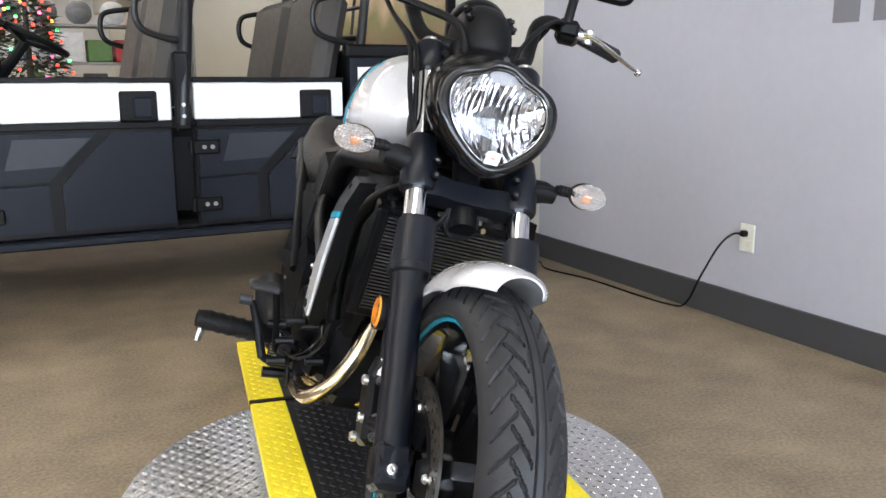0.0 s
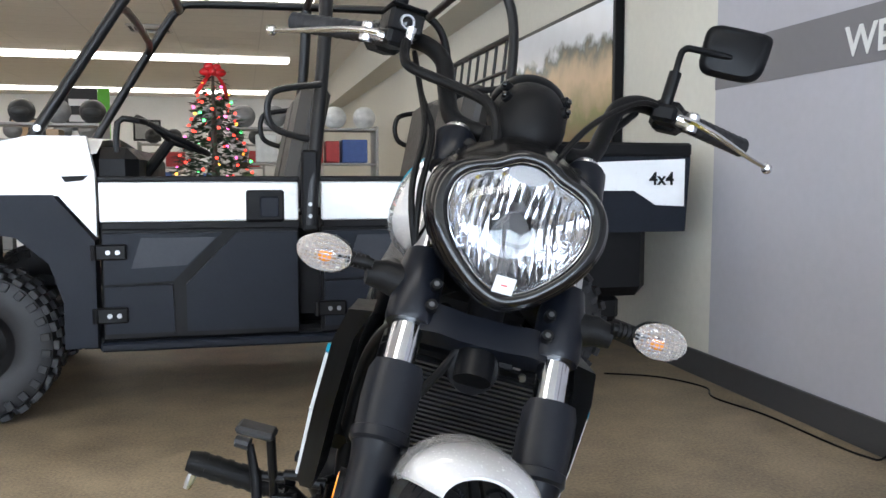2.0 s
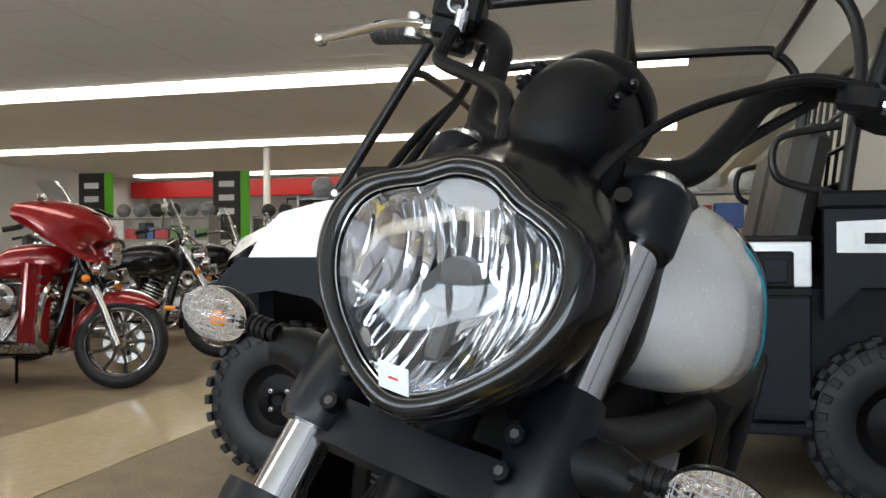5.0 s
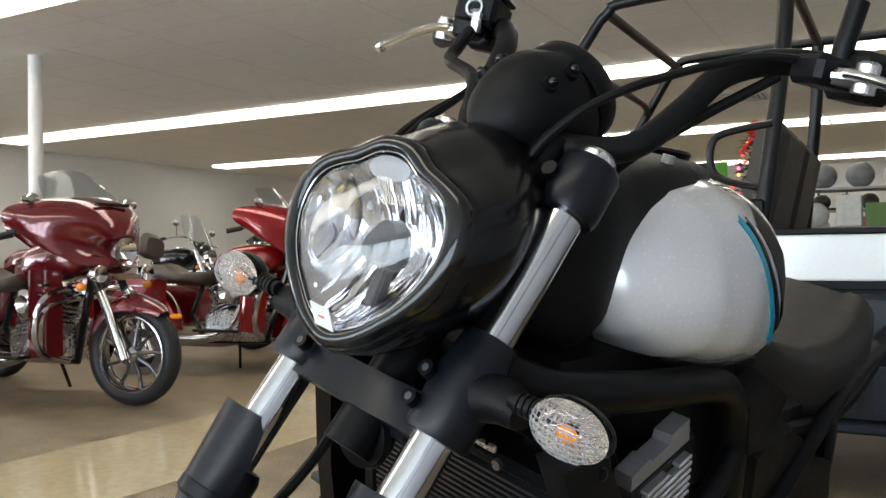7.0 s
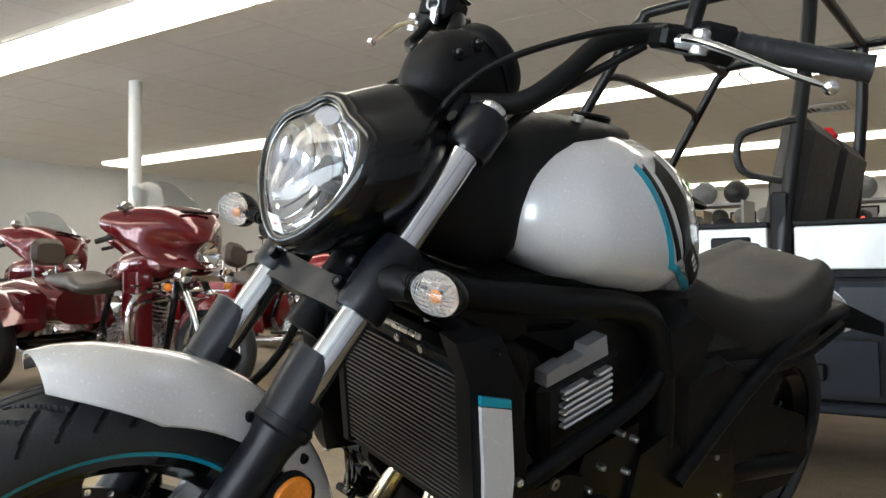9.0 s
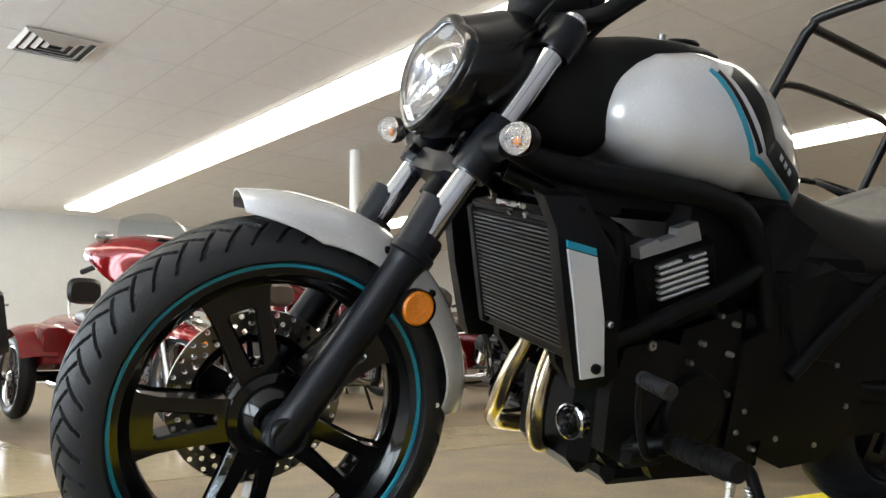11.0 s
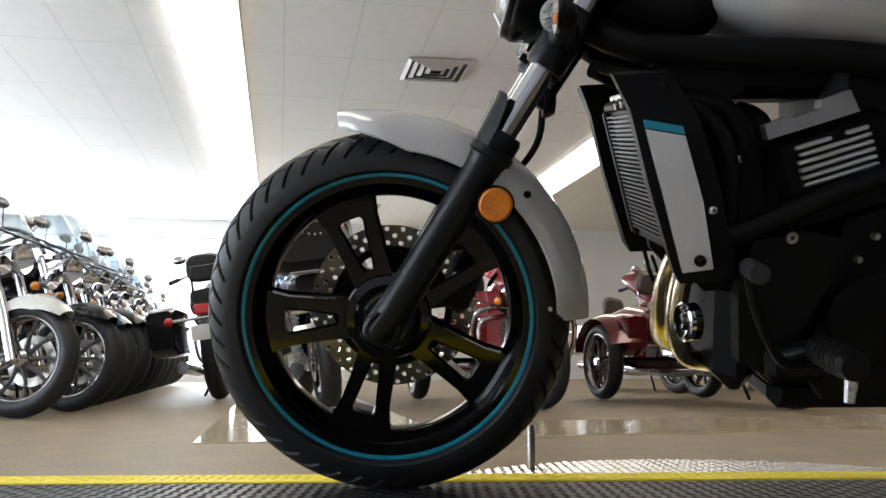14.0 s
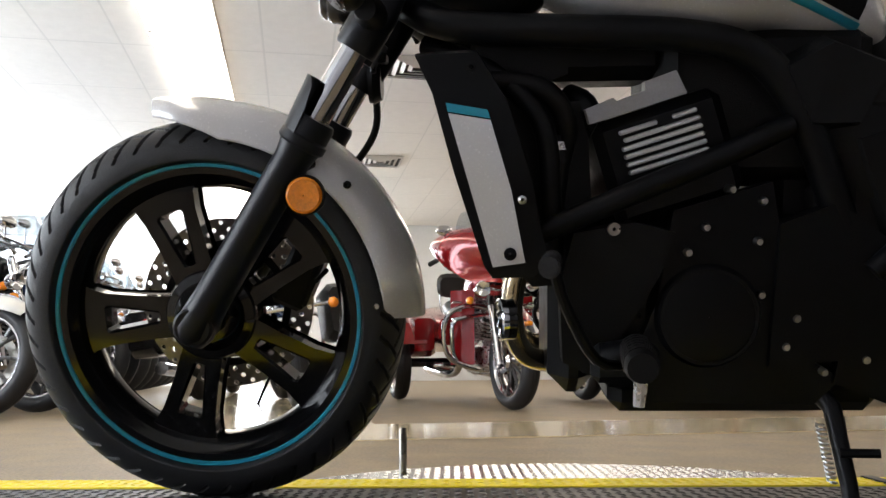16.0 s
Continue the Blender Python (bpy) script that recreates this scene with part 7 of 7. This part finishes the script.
part("print", Geo().box((-0.064, -0.93, -0.43), (-0.0605, 0.93, 0.43)), PM, pic, "landscape print with pines and dry grass")

# Christmas tree
FIRM = mat("fir_needles", (0.012, 0.045, 0.016), 0.6, 0, 40, 0.4)
tree = thing("christmas_tree", RM @ pose(0.22, 7.35, 0), "decorated artificial Christmas tree with red bow and lights", "christmas tree")
part("trunk", Geo().tube([(0, 0, 0.0), (0, 0, 1.85)], [0.05, 0.01], 8), TANLEA, tree)
rng = random.Random(4)
g = Geo()
for k in range(2600):
    z = 0.35 + 1.5 * (1 - rng.random() ** 0.6)
    rr = 0.05 + 0.46 * (1.88 - z) / 1.5
    a, q = rng.random() * 6.283, rr * (0.35 + 0.65 * rng.random() ** 0.5)
    c = Vector((q * math.cos(a), q * math.sin(a), z - 0.12 * q))
    d = Vector((math.cos(a), math.sin(a), rng.uniform(-0.5, 0.3))).normalized() * rng.uniform(0.05, 0.11)
    s_ = Vector((-math.sin(a), math.cos(a), rng.uniform(-0.4, 0.4))) * 0.022
    g.add([c - s_, c + s_, c + d], [(0, 1, 2)])
part("needles", g, FIRM, tree, kind="stuff")
part("bow", Geo().ball((0.05, 0, 1.835), (0.055, 0.04, 0.035), 14, 8).ball((-0.05, 0, 1.84), (0.055, 0.04, 0.033), 14, 8).ball((0.03, 0.02, 1.875), (0.04, 0.035, 0.035), 14, 8).ball((-0.03, -0.02, 1.88), (0.04, 0.035, 0.035), 14, 8).ball((0, -0.02, 1.84), (0.03, 0.04, 0.035), 10, 8).tube([(0.02, -0.02, 1.83), (0.08, -0.05, 1.74), (0.11, -0.08, 1.62)], [0.02, 0.035, 0.03], 8, flat=0.3, smooth=3).tube([(-0.02, -0.02, 1.83), (-0.07, -0.06, 1.75), (-0.13, -0.09, 1.66)], [0.02, 0.035, 0.03], 8, flat=0.3, smooth=3), mat("red_ribbon", (0.55, 0.01, 0.015), 0.4), tree, "big red ribbon bow")
LBULB = [glow("bulb_red", (1.0, 0.05, 0.03), 3), glow("bulb_amber", (1.0, 0.45, 0.06), 3), glow("bulb_green", (0.08, 0.9, 0.2), 4), glow("bulb_pink", (1.0, 0.10, 0.35), 4)]
bm_ = [mesh("fairy_light", Geo().ball((0, 0, 0), 0.0125, 8, 6), m_) for m_ in LBULB]
for k in range(110):
    z = 0.5 + 1.25 * k / 110
    rr = 0.06 + 0.45 * (1.88 - z) / 1.5
    a = k * 2.399
    o = new("fairy_light", bm_[(0, 0, 3, 0, 1, 0, 2)[k % 7]])
    o.parent = tree
    o.matrix_local = pose(rr * math.cos(a), rr * math.sin(a), z)

# far side: red fascia, hanging banners, shelves with stock
solid("red_fascia", Geo().box((-14.4, 22.8, 2.50), (-7.6, 23.0, 2.98), 0.01), mat("red_fascia_paint", (0.45, 0.012, 0.014), 0.4), "long red painted fascia board", "fascia", RM, "structure")
GREENM = mat("lime_green_banner", (0.12, 0.50, 0.02), 0.5)
DARKB = mat("dark_banner_cloth", (0.03, 0.03, 0.032), 0.6)
for u, v in ((-9.6, 20.0), (-5.7, 20.0), (-13.2, 19.5), (-3.0, 20.5)):
    bn = thing("hanging_banner", RM @ pose(u, v, 0), "tall dark banner with a lime green edge", "banner", "hanging banners")
    part("panel", Geo().box((-0.45, -0.01, 1.2), (0.32, 0.01, 2.95), 0.004), DARKB, bn)
    part("edge", Geo().box((0.325, -0.012, 1.2), (0.58, 0.012, 2.95), 0.004), GREENM, bn, "lime green edge")
    for k in range(3):
        part("mark", Geo().box((-0.28, -0.014, 2.55 - 0.35 * k), (0.15, -0.0105, 2.70 - 0.35 * k)), WHITEP, bn, "plain pale bar")
STOCK = [mat("stock_%s" % n_, c_, 0.5, 0, 20, 0.2) for n_, c_ in (("white", (0.6, 0.6, 0.58)), ("black", (0.03, 0.03, 0.03)), ("red", (0.4, 0.03, 0.03)), ("green", (0.10, 0.20, 0.05)), ("tan", (0.35, 0.24, 0.14)), ("blue", (0.05, 0.10, 0.3)), ("grey", (0.2, 0.2, 0.2)))]
SHELFM = mat("shelf_grey", (0.30, 0.29, 0.28), 0.5)
rng = random.Random(9)
for u, sv in ((-7.4, 13.6), (-5.0, 14.4), (-2.6, 13.3), (-0.2, 14.8), (-1.9, 9.4), (0.9, 9.7)):
    sh = thing("display_shelf", RM @ pose(u, sv, 0), "grey display shelf filled with boxed stock and helmets", "shelf", "display shelves")
    for x in (-1.0, 0.98):
        part("upright", Geo().box((x, -0.2, 0), (x + 0.03, 0.2, 1.55), 0.004), SHELFM, sh)
    for z in (0.25, 0.70, 1.12, 1.5):
        part("board", Geo().box((-0.97, -0.2, z), (0.98, 0.2, z + 0.025), 0.003), SHELFM, sh)
    for z in (0.28, 0.73, 1.15, 1.53):
        x = -0.9
        while x < 0.8:
            w, h = rng.uniform(0.12, 0.3), rng.uniform(0.14, 0.34)
            mt = rng.choice(STOCK)
            hm = STOCK[(0, 1, 6, 1, 6)[rng.randrange(5)]]
            if z > 1.5 or rng.random() < 0.25:
                solid("helmet", Geo().ball((0, 0, 0.12), (0.13, 0.11, 0.125), 16, 10).ball((0, -0.06, 0.11), (0.10, 0.07, 0.06), 12, 8), hm, "glossy motorcycle helmet on a shelf", "helmet", RM @ pose(u + x + 0.13, sv, z), group="helmets")
                x += 0.33
            else:
                solid("stock_box", Geo().box((0, -0.15, 0), (w, 0.12, h), 0.006), mt, "cardboard stock box on a shelf", "box", RM @ pose(u + x, sv, z), group="stock boxes")
                x += w + 0.03
# framed notices on the back wall
for k in range(7):
    solid("framed_notice", Geo().box((-0.35, -0.03, -0.28), (0.35, 0.0, 0.28), 0.01, 0).box((-0.30, -0.034, -0.23), (0.30, -0.0305, 0.23), 0, 1), [BLACK, STOCK[(0, 6, 0, 4, 0, 6, 0)[k]]], "pale framed notice hung on the back wall", "picture", RM @ pose(-9.5 + 1.5 * k, V1, 2.2), group="framed notices")
